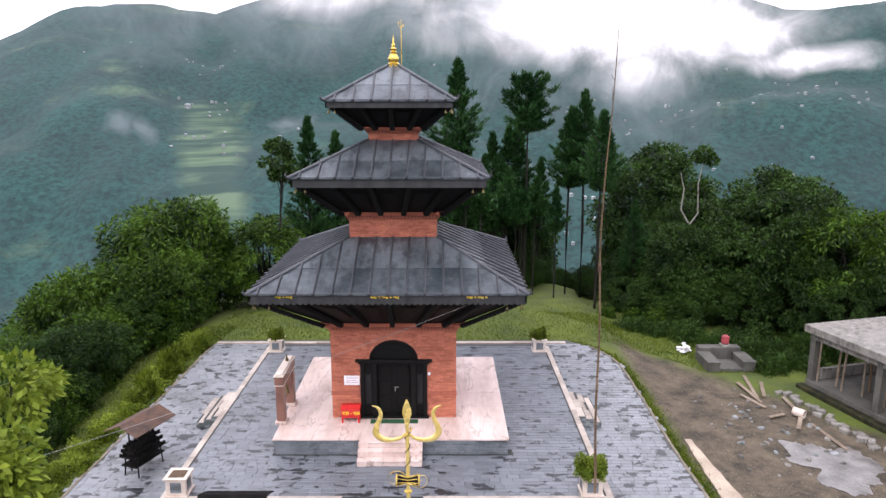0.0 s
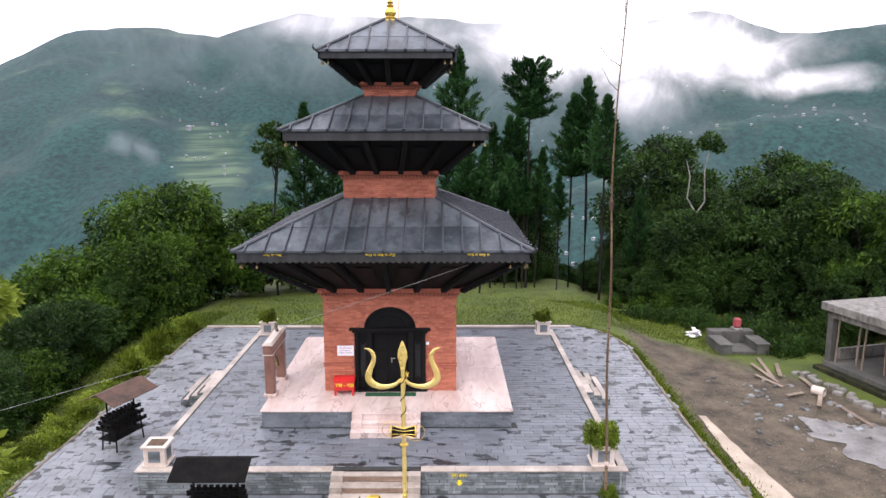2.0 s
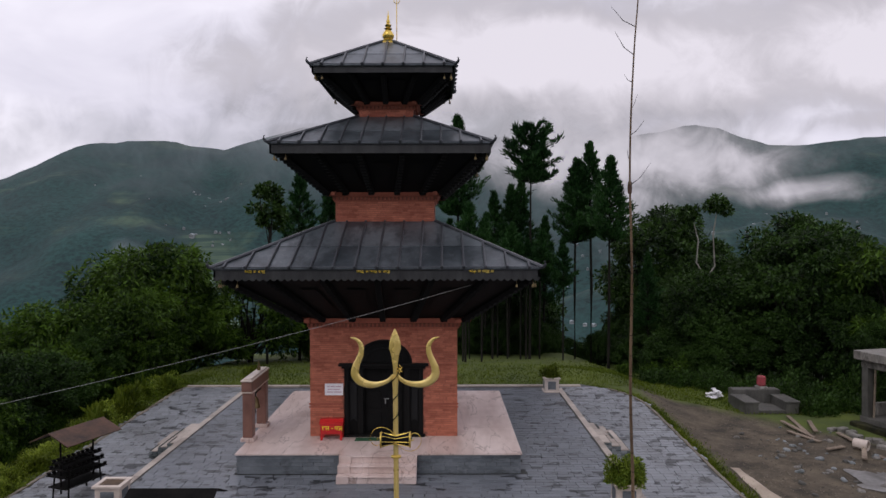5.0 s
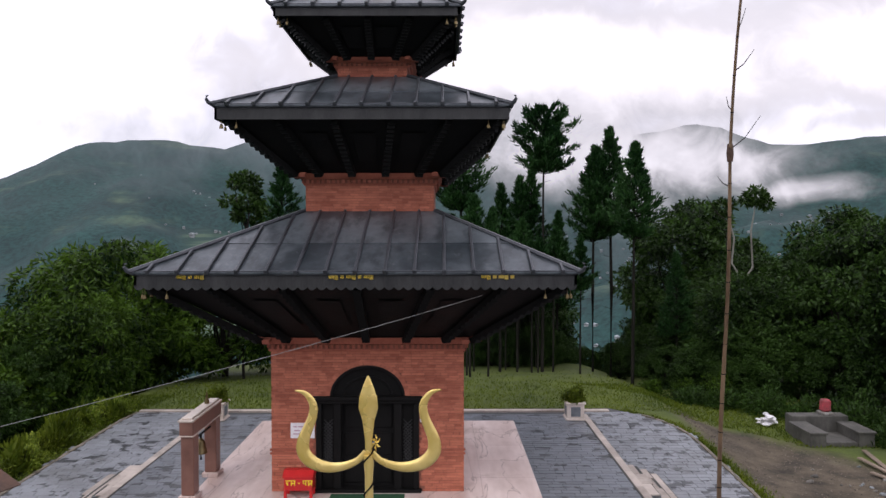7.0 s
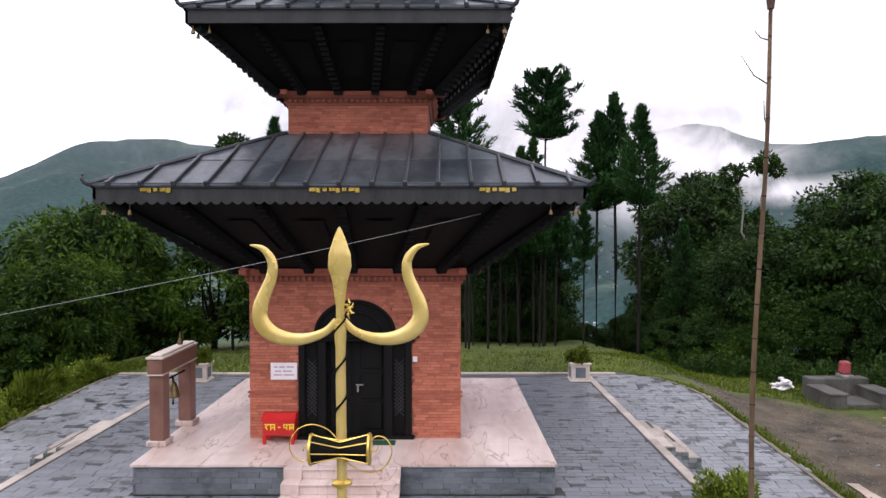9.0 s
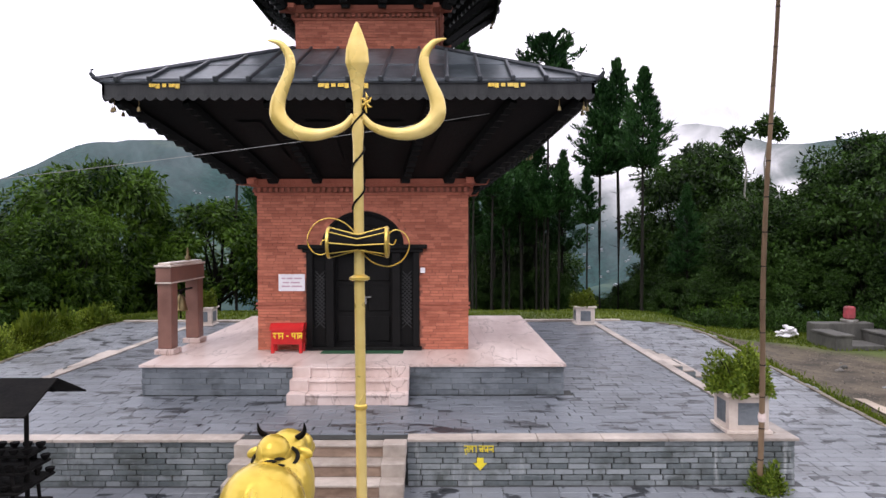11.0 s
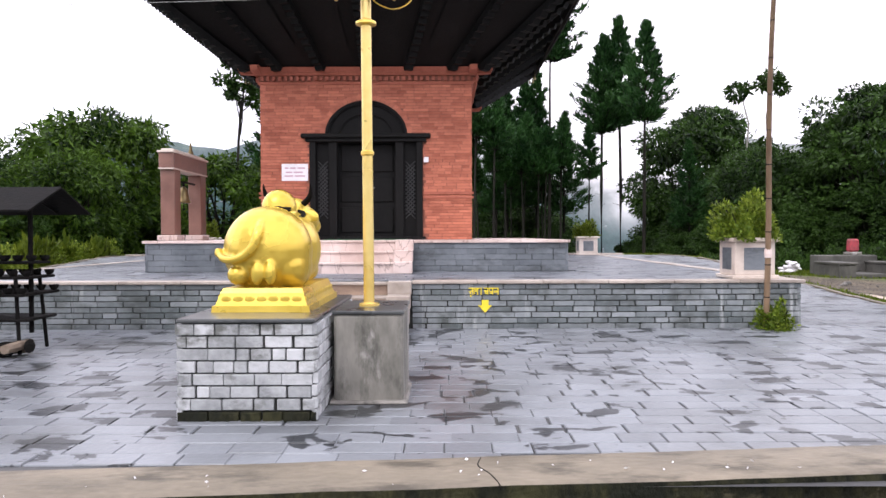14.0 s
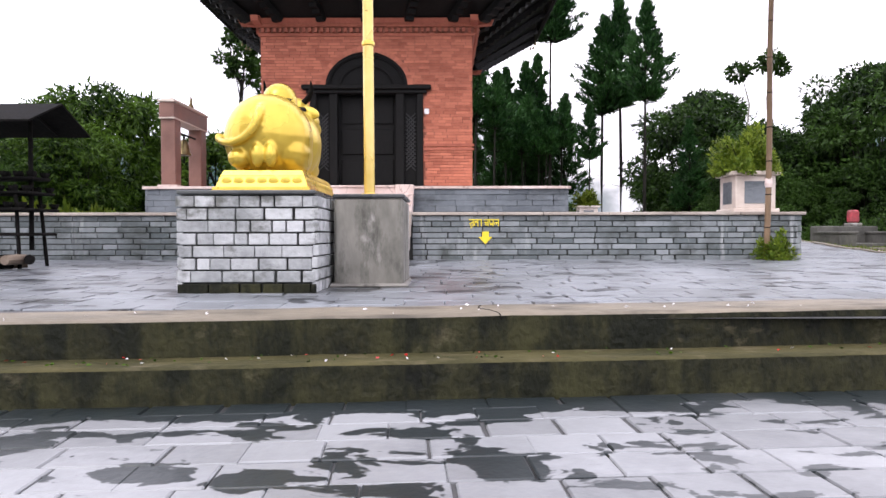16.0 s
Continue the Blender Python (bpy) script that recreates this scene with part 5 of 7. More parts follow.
# forward trees, added to shade the lower growth behind and beneath
for x, y, s, a in ((13.2, 37.2, 0.58, 40), (16.8, 35.4, 0.78, 150)):
    put(darkt, x, y, s, a)
put(tall, 19.8, 33.6, 0.85, 250)
tall.scale = (0.94, 0.94, 0.93)
darkt.scale = (0.93, 0.93, 0.91)
tall2.scale = (0.95, 0.95, 0.78)
darkt2.scale = (0.85, 0.85, 0.76)
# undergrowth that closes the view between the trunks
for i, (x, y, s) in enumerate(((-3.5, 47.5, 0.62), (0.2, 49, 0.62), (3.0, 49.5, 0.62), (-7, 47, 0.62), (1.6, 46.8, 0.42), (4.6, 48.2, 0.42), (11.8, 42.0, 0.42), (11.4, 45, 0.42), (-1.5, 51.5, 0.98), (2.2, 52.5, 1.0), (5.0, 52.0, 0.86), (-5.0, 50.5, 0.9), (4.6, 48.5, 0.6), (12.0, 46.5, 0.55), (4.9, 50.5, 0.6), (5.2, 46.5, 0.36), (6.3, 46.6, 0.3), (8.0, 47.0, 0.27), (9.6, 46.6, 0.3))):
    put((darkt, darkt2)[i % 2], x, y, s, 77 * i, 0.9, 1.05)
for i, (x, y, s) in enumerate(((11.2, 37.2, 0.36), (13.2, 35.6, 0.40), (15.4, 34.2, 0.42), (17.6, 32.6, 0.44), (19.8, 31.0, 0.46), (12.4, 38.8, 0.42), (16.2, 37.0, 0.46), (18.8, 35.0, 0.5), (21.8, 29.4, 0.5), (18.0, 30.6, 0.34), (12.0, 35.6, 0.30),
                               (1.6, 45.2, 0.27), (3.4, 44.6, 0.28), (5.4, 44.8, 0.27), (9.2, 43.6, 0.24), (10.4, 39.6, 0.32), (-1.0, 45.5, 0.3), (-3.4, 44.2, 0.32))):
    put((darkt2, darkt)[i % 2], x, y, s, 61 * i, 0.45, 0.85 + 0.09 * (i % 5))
for i in range(9):
    put((darkt, tall2, darkt2)[i % 3], -14.4 - 0.6 * (i % 2), 17.5 + 1.75 * i, 0.36 + 0.04 * (i % 3), 83 * i, 0.4, 1.0)
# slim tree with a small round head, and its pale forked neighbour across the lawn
slim = broadleaf("tree", 9.2, 0.95, 0.76, 2300, 0.24, LEAF_DARK_SHADE, BARK, 31, "slim tree with a small round crown", 24, 0.4, 0.9, 0.5, 0.07, on_land(-8.9, 38.5), 0)
fork = thing("forked_tree", on_land(14.4, 40.5), "bare pale forked trunk with two small leaf tufts", "tree")
w = Buf()
rr = random.Random(5)
w.tube([(0, 0, -1), (0.1, 0, 3.0), (-0.1, 0, 5.0)], [0.09, 0.07, 0.06], 7)
w.tube([(-0.1, 0, 5.0), (-0.65, 0, 5.9), (-0.55, 0, 7.1), (-0.9, 0, 8.4)], [0.055, 0.045, 0.038, 0.02], 7)
w.tube([(-0.1, 0, 5.0), (0.35, 0, 5.7), (0.25, 0, 7.4), (0.5, 0, 9.0)], [0.055, 0.048, 0.038, 0.02], 7)
part("trunk", w, PALEBARK, fork, "", 60)
nr = np.random.RandomState(9)
P, W = [], []
for c, r, n in (((0.5, 0, 9.1), 0.45, 420), ((0.05, 0.1, 8.95), 0.3, 160), ((0.95, 0, 8.75), 0.3, 160), ((-1.15, 0, 8.55), 0.42, 300), ((-0.75, 0, 8.7), 0.25, 120)):
    d = nr.normal(size=(n, 3))
    d /= np.linalg.norm(d, axis=1)[:, None]
    P.append(d * (r * nr.uniform(0.2, 1, n) ** 0.6)[:, None] + np.array(c))
    W.append(d + nr.normal(size=(n, 3)) * 0.5)
part("crown", leaf_mesh("crown", np.concatenate(P), np.concatenate(W), 0.24, 0.12, LEAF_DARK_SHADE, 8, 0.4), None, fork)
# pines: tall single ones and the dense stand
pa = pine("pine", 13.0, 3.0, 1.35, 8500, 2, "tall pine with a tufted round crown above a bare trunk", "round", 0.1, on_land(4.9, 41.8), girth=0.09)
pb = pine("pine", 12.5, 5.1, 1.65, 8600, 4, "tall dark pine with a pointed crown", "point", -0.1, on_land(8.5, 42.65))
pb2 = pine("pine", 11.2, 4.3, 1.15, 6000, 5, "tall dark pine with a narrow pointed crown", "point", 0.08, on_land(8.8, 39.6), girth=0.085)
pc = pine("pine", 10.6, 6.6, 1.75, 8600, 6, "dark dense pine with a full crown", "cone", 0.1, on_land(4.2, 46.6))
for x, y, s, a, src, sz in ((7.55, 42.4, 0.90, 130, pb, 1.0), (1.0, 45.2, 1.10, 50, pb, 1.04), (3.3, 46.0, 0.93, 190, pc, 1.0), (5.0, 47.0, 1.05, 80, pc, 1.02), (2.6, 45.0, 0.8, 60, pc, 1.0),
                            (6.2, 45.4, 0.78, 20, pc, 1.0), (6.6, 40.8, 0.58, 250, pb2, 1.02), (-7.8, 40.8, 0.95, 20, pc, 1.04), (-6.2, 41.4, 0.9, 120, pc, 1.02), (0.4, 46.5, 0.8, 33, pc, 1.0), (11.2, 40.6, 0.60, 140, pc, 1.0)):
    put(src, x, y, s, a, 0, sz)


pd = pine("pine", 8.2, 2.6, 0.8, 2600, 9, "slender young pine with a bare dark trunk", "point", 0.2, on_land(1.2, 39.0), girth=0.06)
rr = random.Random(12)
for i in range(14):
    x, y = 0.8 + 0.36 * i + rr.uniform(-0.2, 0.2), 38.4 + 5.5 * rr.random() + 0.1 * i
    put(pd, x, y, rr.uniform(0.72, 0.98), rr.uniform(0, 360), 0, rr.uniform(0.85, 1.02))
put(pd, 13.4, 38.4, 0.62, 50)
# near bright tree beside the lower paving
broadleaf("tree", 8.9, 2.2, 0.38, 10000, 0.19, LEAF_BRIGHT, BARK, 41, "young tree with bright yellow-green leaves", 30, 0.5, 0.9, 0.5, 0.1, (-7.55, 9.6, -0.6), 0)


def bush(name, x, y, r, h, leaves, size, mat, label, seed, at_z=None, upright=0.3, group="", wide=0.4):
    nr = np.random.RandomState(seed)
    ob = thing(name, (x, y, land(x, y) if at_z is None else at_z), label, "bush" if name != "potted_plant" else "plant", group)
    d = nr.normal(size=(leaves, 3))
    d /= np.linalg.norm(d, axis=1)[:, None]
    d[:, 2] = np.abs(d[:, 2]) * 1.0
    lump = 0.75 + 0.35 * np.sin(d[:, 0] * 5 + seed) * np.cos(d[:, 1] * 4 + seed)
    p = d * (lump * nr.uniform(0.25, 1, leaves) ** 0.5)[:, None] * np.array([r, r, h])
    stems = Buf()
    rs = random.Random(seed)
    for k in range(7):
        a = rs.uniform(0, 6.28)
        stems.tube([(0.02 * math.cos(a), 0.02 * math.sin(a), -0.08), (0.5 * r * math.cos(a), 0.5 * r * math.sin(a), 0.65 * h)], [0.012, 0.005], 4)
    part("stem", stems, BARK, ob)
    part("foliage", leaf_mesh("foliage", p, d * 0.6 + nr.normal(size=(leaves, 3)) * 0.5 + np.array([0, 0, upright]), size, size * wide, mat, seed), None, ob)
    return ob


rr = random.Random(77)
for i in range(17):
    y = 17.0 + 0.85 * i
    x = left_edge(y) - 0.55 - rr.uniform(0, 0.5)
    bush("bush", x, y, rr.uniform(0.5, 0.8), rr.uniform(0.4, 0.7), 1700, 0.08, LEAF_BRIGHT if i % 3 else GRASS, "low green bush on the grassy bank", 100 + i, group="bushes along the bank", wide=0.6)
for i in range(7):
    bush("leafy_clump", -11.5 + 0.10 * i + rr.uniform(-0.3, 0.3), 25.2 + 0.7 * i, 0.36, 0.5 + 0.25 * rr.random(), 240, 0.30, GRASS, "clump of tall lance-leaved plants", 140 + i, upright=1.6, group="clumps on the bank")
for x, y, r, h in ((11.2, 35.2, 0.9, 1.3), (10.2, 36.4, 0.7, 0.8), (16.2, 31.2, 0.6, 0.7), (17.5, 30.5, 0.7, 0.8), (12.6, 33.6, 0.45, 0.5), (9.0, 37.2, 0.6, 0.6), (-12.6, 31.5, 0.9, 1.0), (-13.8, 27.0, 0.9, 0.9), (-13.5, 23.0, 0.9, 0.9), (-14.5, 19.0, 1.1, 1.1), (-13.2, 16.5, 0.9, 0.9)):
    bush("bush", x, y, r, h, 1500, 0.12, LEAF_BROAD, "rounded leafy bush on the grass", int(abs(x * 10)))

rr = random.Random(53)
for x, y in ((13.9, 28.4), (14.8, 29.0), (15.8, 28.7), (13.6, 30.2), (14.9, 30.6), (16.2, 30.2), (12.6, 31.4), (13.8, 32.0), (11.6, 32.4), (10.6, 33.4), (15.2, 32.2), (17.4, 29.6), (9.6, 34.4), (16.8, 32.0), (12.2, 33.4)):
    bush("bush", x, y, rr.uniform(0.8, 1.1), rr.uniform(0.7, 1.5) if y > 29 else rr.uniform(0.5, 0.8), 1800, 0.13, LEAF_DARK_SHADE, "scrub at the wood's edge, shade put into its dark leaf colour", int(100 * x), group="scrub at the wood's edge")

# grass blades over the banks and the lawn, thicker near the paving
nr = np.random.RandomState(4)
P = []
for _ in range(62000):
    q = nr.uniform()
    if q < 0.34:
        y = nr.uniform(14.5, 33)
        x = left_edge(max(y, 17)) - 0.05 - abs(nr.normal()) * 2.4
    elif q < 0.68:
        x, y = nr.uniform(-11, 13), 30.4 + abs(nr.normal()) * 4.0
        if x > right_edge(min(y, 30)) + 2.5 and nr.uniform() < 0.3:
            continue
    elif q < 0.80:
        y = nr.uniform(16.5, 30.5)
        x = right_edge(y) + abs(nr.normal()) * 0.22
    else:
        y = nr.uniform(26.5, 36)
        x = 8.6 + (31.5 - y) * 0.75 + abs(nr.normal()) * 4.5
        if y < 28.2 or x > 19:
            continue
    P.append((x, y, land(x, y) - 0.01))
P = np.array(P)
d = nr.normal(size=P.shape) * 0.45 + np.array([0, 0, 1.0])
tagged(part("grass", leaf_mesh("grass", P, d, 0.10, 0.03, GRASS, 5), None), "short green grass on the hilltop banks", "grass", kind="stuff")


# ---- things on the paving ----
def arc(cx, cz, r, a0, a1, n, y=0.0):
    return [(cx + r * math.cos(radians(a0 + (a1 - a0) * i / n)), y, cz + r * math.sin(radians(a0 + (a1 - a0) * i / n))) for i in range(n + 1)]


# pedestal of the bull: pale stone courses with dark joints
BZ = paving_z(13.0)
ped = thing("bull_pedestal", (-1.51, 12.97, BZ), "pedestal of pale grey stone blocks with black joints", "pedestal")
PT = 0.645
PH = PT - BZ
part("core", Buf().box(-0.47, 0.47, 0.03, 1.97, 0, PH - 0.03), GROUT, ped)
part("top_slab", Buf().cbox(-0.49, 0.49, -0.02, 2.0, PH - 0.03, PH, 0.008), WETCAP, ped, "wet dark slate slab")
wall_stones(ped, (-0.49, 0.02, 0), 0, 0.98, 0.072, PH - 0.035, STONE_PALE, 0.17, 0.086, 0.02, 300, 0.0115, 5)
wall_stones(ped, (0.48, 0.0, 0), 90, 1.98, 0.0, PH - 0.035, STONE_PALE, 0.17, 0.086, 0.02, 300, 0.0115, 6)
wall_stones(ped, (-0.48, 1.98, 0), -90, 1.98, 0.0, PH - 0.035, STONE_PALE, 0.17, 0.086, 0.02, 300, 0.0115, 7)
wall_stones(ped, (-0.495, 0.012, 0), 0, 0.99, -0.01, 0.07, MOSSY, 0.2, 0.08, 0.02, 300, 0.012, 8)

# the golden bull lies facing the temple: one statue, its masses fused as in a casting
def fuse(buf, voxel, rounds):
    """Melts overlapping lumps into one skin."""
    ob = new("bull_casting", buf.mesh("bull_casting", GOLD))
    r = ob.modifiers.new("fuse", "REMESH")
    r.mode, r.voxel_size = "VOXEL", voxel
    q = ob.modifiers.new("round", "SMOOTH")
    q.factor, q.iterations = 0.5, rounds
    me = bpy.data.meshes.new_from_object(ob.evaluated_get(bpy.context.evaluated_depsgraph_get()))
    v, f = [tuple(p.co) for p in me.vertices], [tuple(p.vertices) for p in me.polygons]
    bpy.data.objects.remove(ob)
    bpy.data.meshes.remove(me)
    return v, f


LUMP = Buf()
LUMP.ball((-0.03, -0.30, 0.45), (0.355, 0.35, 0.36), 28, 18)      # rump
LUMP.ball((0.0, 0.05, 0.45), (0.33, 0.42, 0.35), 28, 18)          # barrel
LUMP.ball((0.01, 0.34, 0.44), (0.27, 0.27, 0.36), 24, 14)         # chest
LUMP.ball((-0.01, 0.0, 0.80), (0.15, 0.16, 0.165), 20, 12)      # hump
LUMP.ball((0.04, 0.36, 0.74), (0.17, 0.20, 0.17), 20, 12)         # neck and poll
LUMP.ball((0.10, 0.50, 0.72), (0.12, 0.17, 0.12), 18, 10, Euler((0, 0, -0.5)).to_matrix())
LUMP.ball((0.15, 0.63, 0.66), (0.085, 0.11, 0.085), 16, 10)       # muzzle
for s in (-1, 1):
    LUMP.ball((s * 0.225, 0.20, 0.745), (0.08, 0.04, 0.05), 14, 8, Euler((0, s * 0.5, 0)).to_matrix())    # ears
    LUMP.ball((s * 0.17, -0.30, 0.32), (0.15, 0.27, 0.19), 22, 12)     # haunches
    LUMP.ball((s * 0.17, 0.40, 0.26), (0.075, 0.22, 0.09), 16, 8)       # forelegs
LUMP.ball((-0.20, -0.56, 0.265), (0.088, 0.085, 0.08), 16, 10)          # hind hoof
for s in (-1, 1):
    LUMP.ball((0.01 + s * 0.05, -0.615, 0.285), (0.05, 0.065, 0.10), 16, 10)
LUMP.path([(-0.02, -0.52, 0.69), (-0.02, -0.645, 0.60), (-0.05, -0.675, 0.50), (-0.11, -0.675, 0.425), (-0.20, -0.645, 0.385), (-0.30, -0.585, 0.385), (-0.37, -0.50, 0.42)], [0.030, 0.036, 0.036, 0.035, 0.033, 0.032, 0.026], 12)
LUMP.ball((-0.385, -0.47, 0.435), (0.032, 0.045, 0.042), 12, 8)
MB = Buf(Matrix.Translation((-1.51, 14.05, PT)))
MB.frustum(0, 0, 0.0, 0.30, 0.01, 0.30)
base_at = MB.m
for z0, z1, w0, w1, l0, l1 in ((0.0, 0.05, 0.375, 0.37, 0.69, 0.685), (0.05, 0.14, 0.352, 0.318, 0.668, 0.634), (0.14, 0.18, 0.322, 0.300, 0.638, 0.618)):
    MB.add([(sx * w, sy * q, z) for z, w, q in ((z0, w0, l0), (z1, w1, l1)) for sx, sy in ((-1, -1), (1, -1), (1, 1), (-1, 1))],
           [(0, 1, 5, 4), (1, 2, 6, 5), (2, 3, 7, 6), (3, 0, 4, 7), (3, 2, 1, 0), (4, 5, 6, 7)])
# lotus petals round the plinth
for i in range(7):
    for y in (-0.652, 0.652):
        MB.ball((-0.27 + 0.09 * i, y, 0.092), (0.040, 0.006, 0.040), 10, 6)
for i in range(15):
    for x in (-0.335, 0.335):
        MB.ball((x, -0.60 + 0.086 * i, 0.092), (0.006, 0.040, 0.040), 10, 6)
MB.m = base_at @ Matrix.Translation((0, 0, 0.015))
MB.add(*fuse(LUMP, 0.013, 4))
MB.slot = 1
for s in (-1, 1):
    MB.path([(0.02 + s * 0.10, 0.30, 0.84), (0.02 + s * 0.165, 0.25, 0.885), (0.02 + s * 0.20, 0.20, 0.94), (0.02 + s * 0.205, 0.16, 1.02)], [0.030, 0.027, 0.020, 0.004], 10)
MB.path([(0.19 * math.cos(2 * math.pi * k / 16), 0.04 + 0.20 * math.sin(2 * math.pi * k / 16), 0.742 + 0.05 * math.sin(2 * math.pi * k / 16)) for k in range(17)], 0.018, 8, fine=2)
for x, y, z, a, b_ in ((0.02, -0.22, 0.800, 0.055, 0.02), (0.08, -0.15, 0.797, 0.05, 0.025), (-0.05, -0.13, 0.800, 0.03, 0.015), (0.11, -0.25, 0.777, 0.04, 0.015), (-0.02, -0.60, 0.655, 0.014, 0.02)):
    MB.ball((x, y, z), (a, b_, 0.012), 8, 5)
solid("bull_statue", MB, [GOLD, SOOT], "golden painted kneeling bull statue with black horns", "statue", smooth=50)

# trident on its concrete block
TRX, TRY = -0.735, 13.86
blk = thing("trident_block", (TRX + 0.03, TRY, BZ), "rough rendered concrete block streaked with damp", "pedestal")
BH = PT - BZ
part("block", Buf().cbox(-0.265, 0.275, -0.40, 0.46, 0, BH - 0.03, 0.02), ROUGHCAST, blk)
part("cap", Buf().cbox(-0.275, 0.285, -0.41, 0.47, BH - 0.03, BH, 0.008), WETCAP, blk, "thin wet slate cap")
part("foot", Buf().cbox(-0.30, 0.31, -0.45, 0.3, 0, 0.035, 0.015), CONCRETE, blk)
tri = thing("trident", (TRX, TRY, PT), "tall golden trident with a drum tied to its shaft", "trident")
TH = 5.09 - PT
tri.matrix_basis = pose(TRX, TRY, PT, 0, -0.35, 0)
hub = TH - 0.80
part("shaft", Buf().lathe(0, 0, [(0.085, 0), (0.085, 0.02), (0.045, 0.03), (0.042, hub - 0.2), (0.05, hub - 0.1), (0.05, hub)], 16), PALEGOLD, tri, "", 40)
for z in (1.24,):
    part("collar", Buf().lathe(0, 0, [(0.045, z), (0.055, z + 0.01), (0.055, z + 0.035), (0.045, z + 0.045)], 16), BRASS, tri, "", 40)
part("flange", Buf().lathe(0, 0, [(0.06, 2.31), (0.085, 2.32), (0.085, 2.34), (0.05, 2.36)], 16), BRASS, tri, "", 40)
part("middle_blade", Buf().path([(0, 0, hub - 0.02), (0, 0, hub + 0.14), (0, 0, hub + 0.34), (0, 0, hub + 0.47), (0, 0, hub + 0.58), (0, 0, hub + 0.70), (0, 0, TH)], [0.034, 0.035, 0.06, 0.098, 0.09, 0.05, 0.004], 12, 0.34, (0, 1, 0)), PALEGOLD, tri, "", 60)
for s in (-1, 1):
    pts, rad = [], []
    for (x, z, r) in ((0.03, 0.03, 0.030), (0.12, -0.06, 0.033), (0.27, -0.115, 0.044), (0.43, -0.12, 0.057), (0.57, -0.07, 0.068), (0.655, 0.03, 0.070), (0.655, 0.15, 0.062), (0.61, 0.27, 0.052), (0.565, 0.38, 0.047), (0.55, 0.48, 0.042), (0.575, 0.56, 0.036), (0.64, 0.63, 0.024), (0.735, 0.655, 0.005)):
        pts.append((s * x, 0, hub + z))
        rad.append(r)
    part("side_blade", Buf().path(pts, rad, 12, 0.5, (0, 1, 0)), PALEGOLD, tri, "", 60)
cl = Buf()
pts = []
for k in range(60):
    a = k * 0.30 + 1.0
    pts.append((0.050 * math.cos(a), 0.050 * math.sin(a), hub - 0.85 + 0.0155 * k))
cl.tube(pts, 0.009, 6)
part("wound_cable", cl, SOOT, tri, "black cable wound round the shaft", 60)
orn = part("ornament", Buf(Matrix.Translation((0.075, -0.03, hub + 0.13))).ball((0, 0, 0), (0.016, 0.012, 0.016), 8, 6), BRASS, tri, "small gilt leaf ornament")
for k in range(6):
    a = 2 * math.pi * k / 6 + 0.3
    part("ornament_leaf", Buf(Matrix.Translation((0.075, -0.03, hub + 0.13))).tube([(0, 0, 0), (0.03 * math.cos(a), 0, 0.05 * math.sin(a)), (0.05 * math.cos(a + 0.3), 0, 0.085 * math.sin(a + 0.3))], [0.010, 0.012, 0.003], 5), BRASS, orn)
# the drum
DZ = 2.63
dr = part("drum", Buf(pose(0, -0.07, DZ, 0, 90, 0)).lathe(0, 0, [(0.12, -0.24), (0.12, -0.22), (0.06, -0.02), (0.06, 0.02), (0.12, 0.22), (0.12, 0.24)], 20), SOOT, tri, "black waisted drum with golden cords", 40)
for s in (-1, 1):
    part("drum_rim", Buf(pose(0, -0.07, DZ, 0, 90, 0)).lathe(0, 0, [(0.122, s * 0.237 - 0.014), (0.132, s * 0.237 - 0.008), (0.132, s * 0.237 + 0.008), (0.122, s * 0.237 + 0.014)], 20), BRASS, dr, "", 40)
for k in range(8):
    a = 2 * math.pi * k / 8
    part("drum_cord", Buf(Matrix.Translation((0, -0.07, DZ))).tube([(-0.237, 0.124 * math.cos(a), 0.124 * math.sin(a)), (0, 0.068 * math.cos(a + 0.35), 0.068 * math.sin(a + 0.35)), (0.237, 0.124 * math.cos(a + 0.1), 0.124 * math.sin(a + 0.1))], 0.005, 5), BRASS, dr)
for s in (-1, 1):
    curl = ((0.02, -0.07), (0.11, -0.16), (0.24, -0.20), (0.36, -0.15), (0.42, -0.03), (0.38, 0.07), (0.30, 0.10), (0.24, 0.05), (0.25, -0.01), (0.29, -0.02), (0.31, 0.02))
    pts = [(s * x, -0.05, s * z) for x, z in curl]
    part("scroll", Buf(Matrix.Translation((0, 0, DZ))).path(pts, 0.0055, 6), BRASS, tri, "thin brass scroll", 60)

# granite bell stand on the platform
bs = thing("bell_stand", (-5.15, 21.75, PZ), "brown granite bell stand of two posts and a beam", "bell stand")
for y in (-0.70, 0.70):
    part("post", Buf().cbox(-0.13, 0.13, y - 0.15, y + 0.15, 0.1, 1.32, 0.012), GRANITE, bs)
    part("post_foot", Buf().cbox(-0.18, 0.18, y - 0.20, y + 0.20, 0.0, 0.1, 0.012), MARBLE, bs, "pale stone foot")
part("beam", Buf().cbox(-0.14, 0.14, -0.90, 0.90, 1.32, 1.60, 0.012), GRANITE, bs)
part("beam_band", Buf().cbox(-0.15, 0.15, -0.91, 0.91, 1.30, 1.325, 0.005), CREAM, bs)
part("cap", Buf().cbox(-0.16, 0.16, -0.93, 0.93, 1.60, 1.64, 0.01).cbox(-0.11, 0.11, -0.86, 0.86, 1.64, 1.68, 0.01), CREAM, bs, "stepped cream stone cap")
part("spire", Buf().lathe(0, 0.35, [(0.05, 1.68), (0.055, 1.74), (0.025, 1.80), (0.03, 1.84), (0.006, 1.94)], 12), BRONZE, bs, "", 40)
part("bell_rod", Buf().tube([(0, -0.56, 1.12), (0, 0.56, 1.12)], 0.02, 8), SOOT, bs)
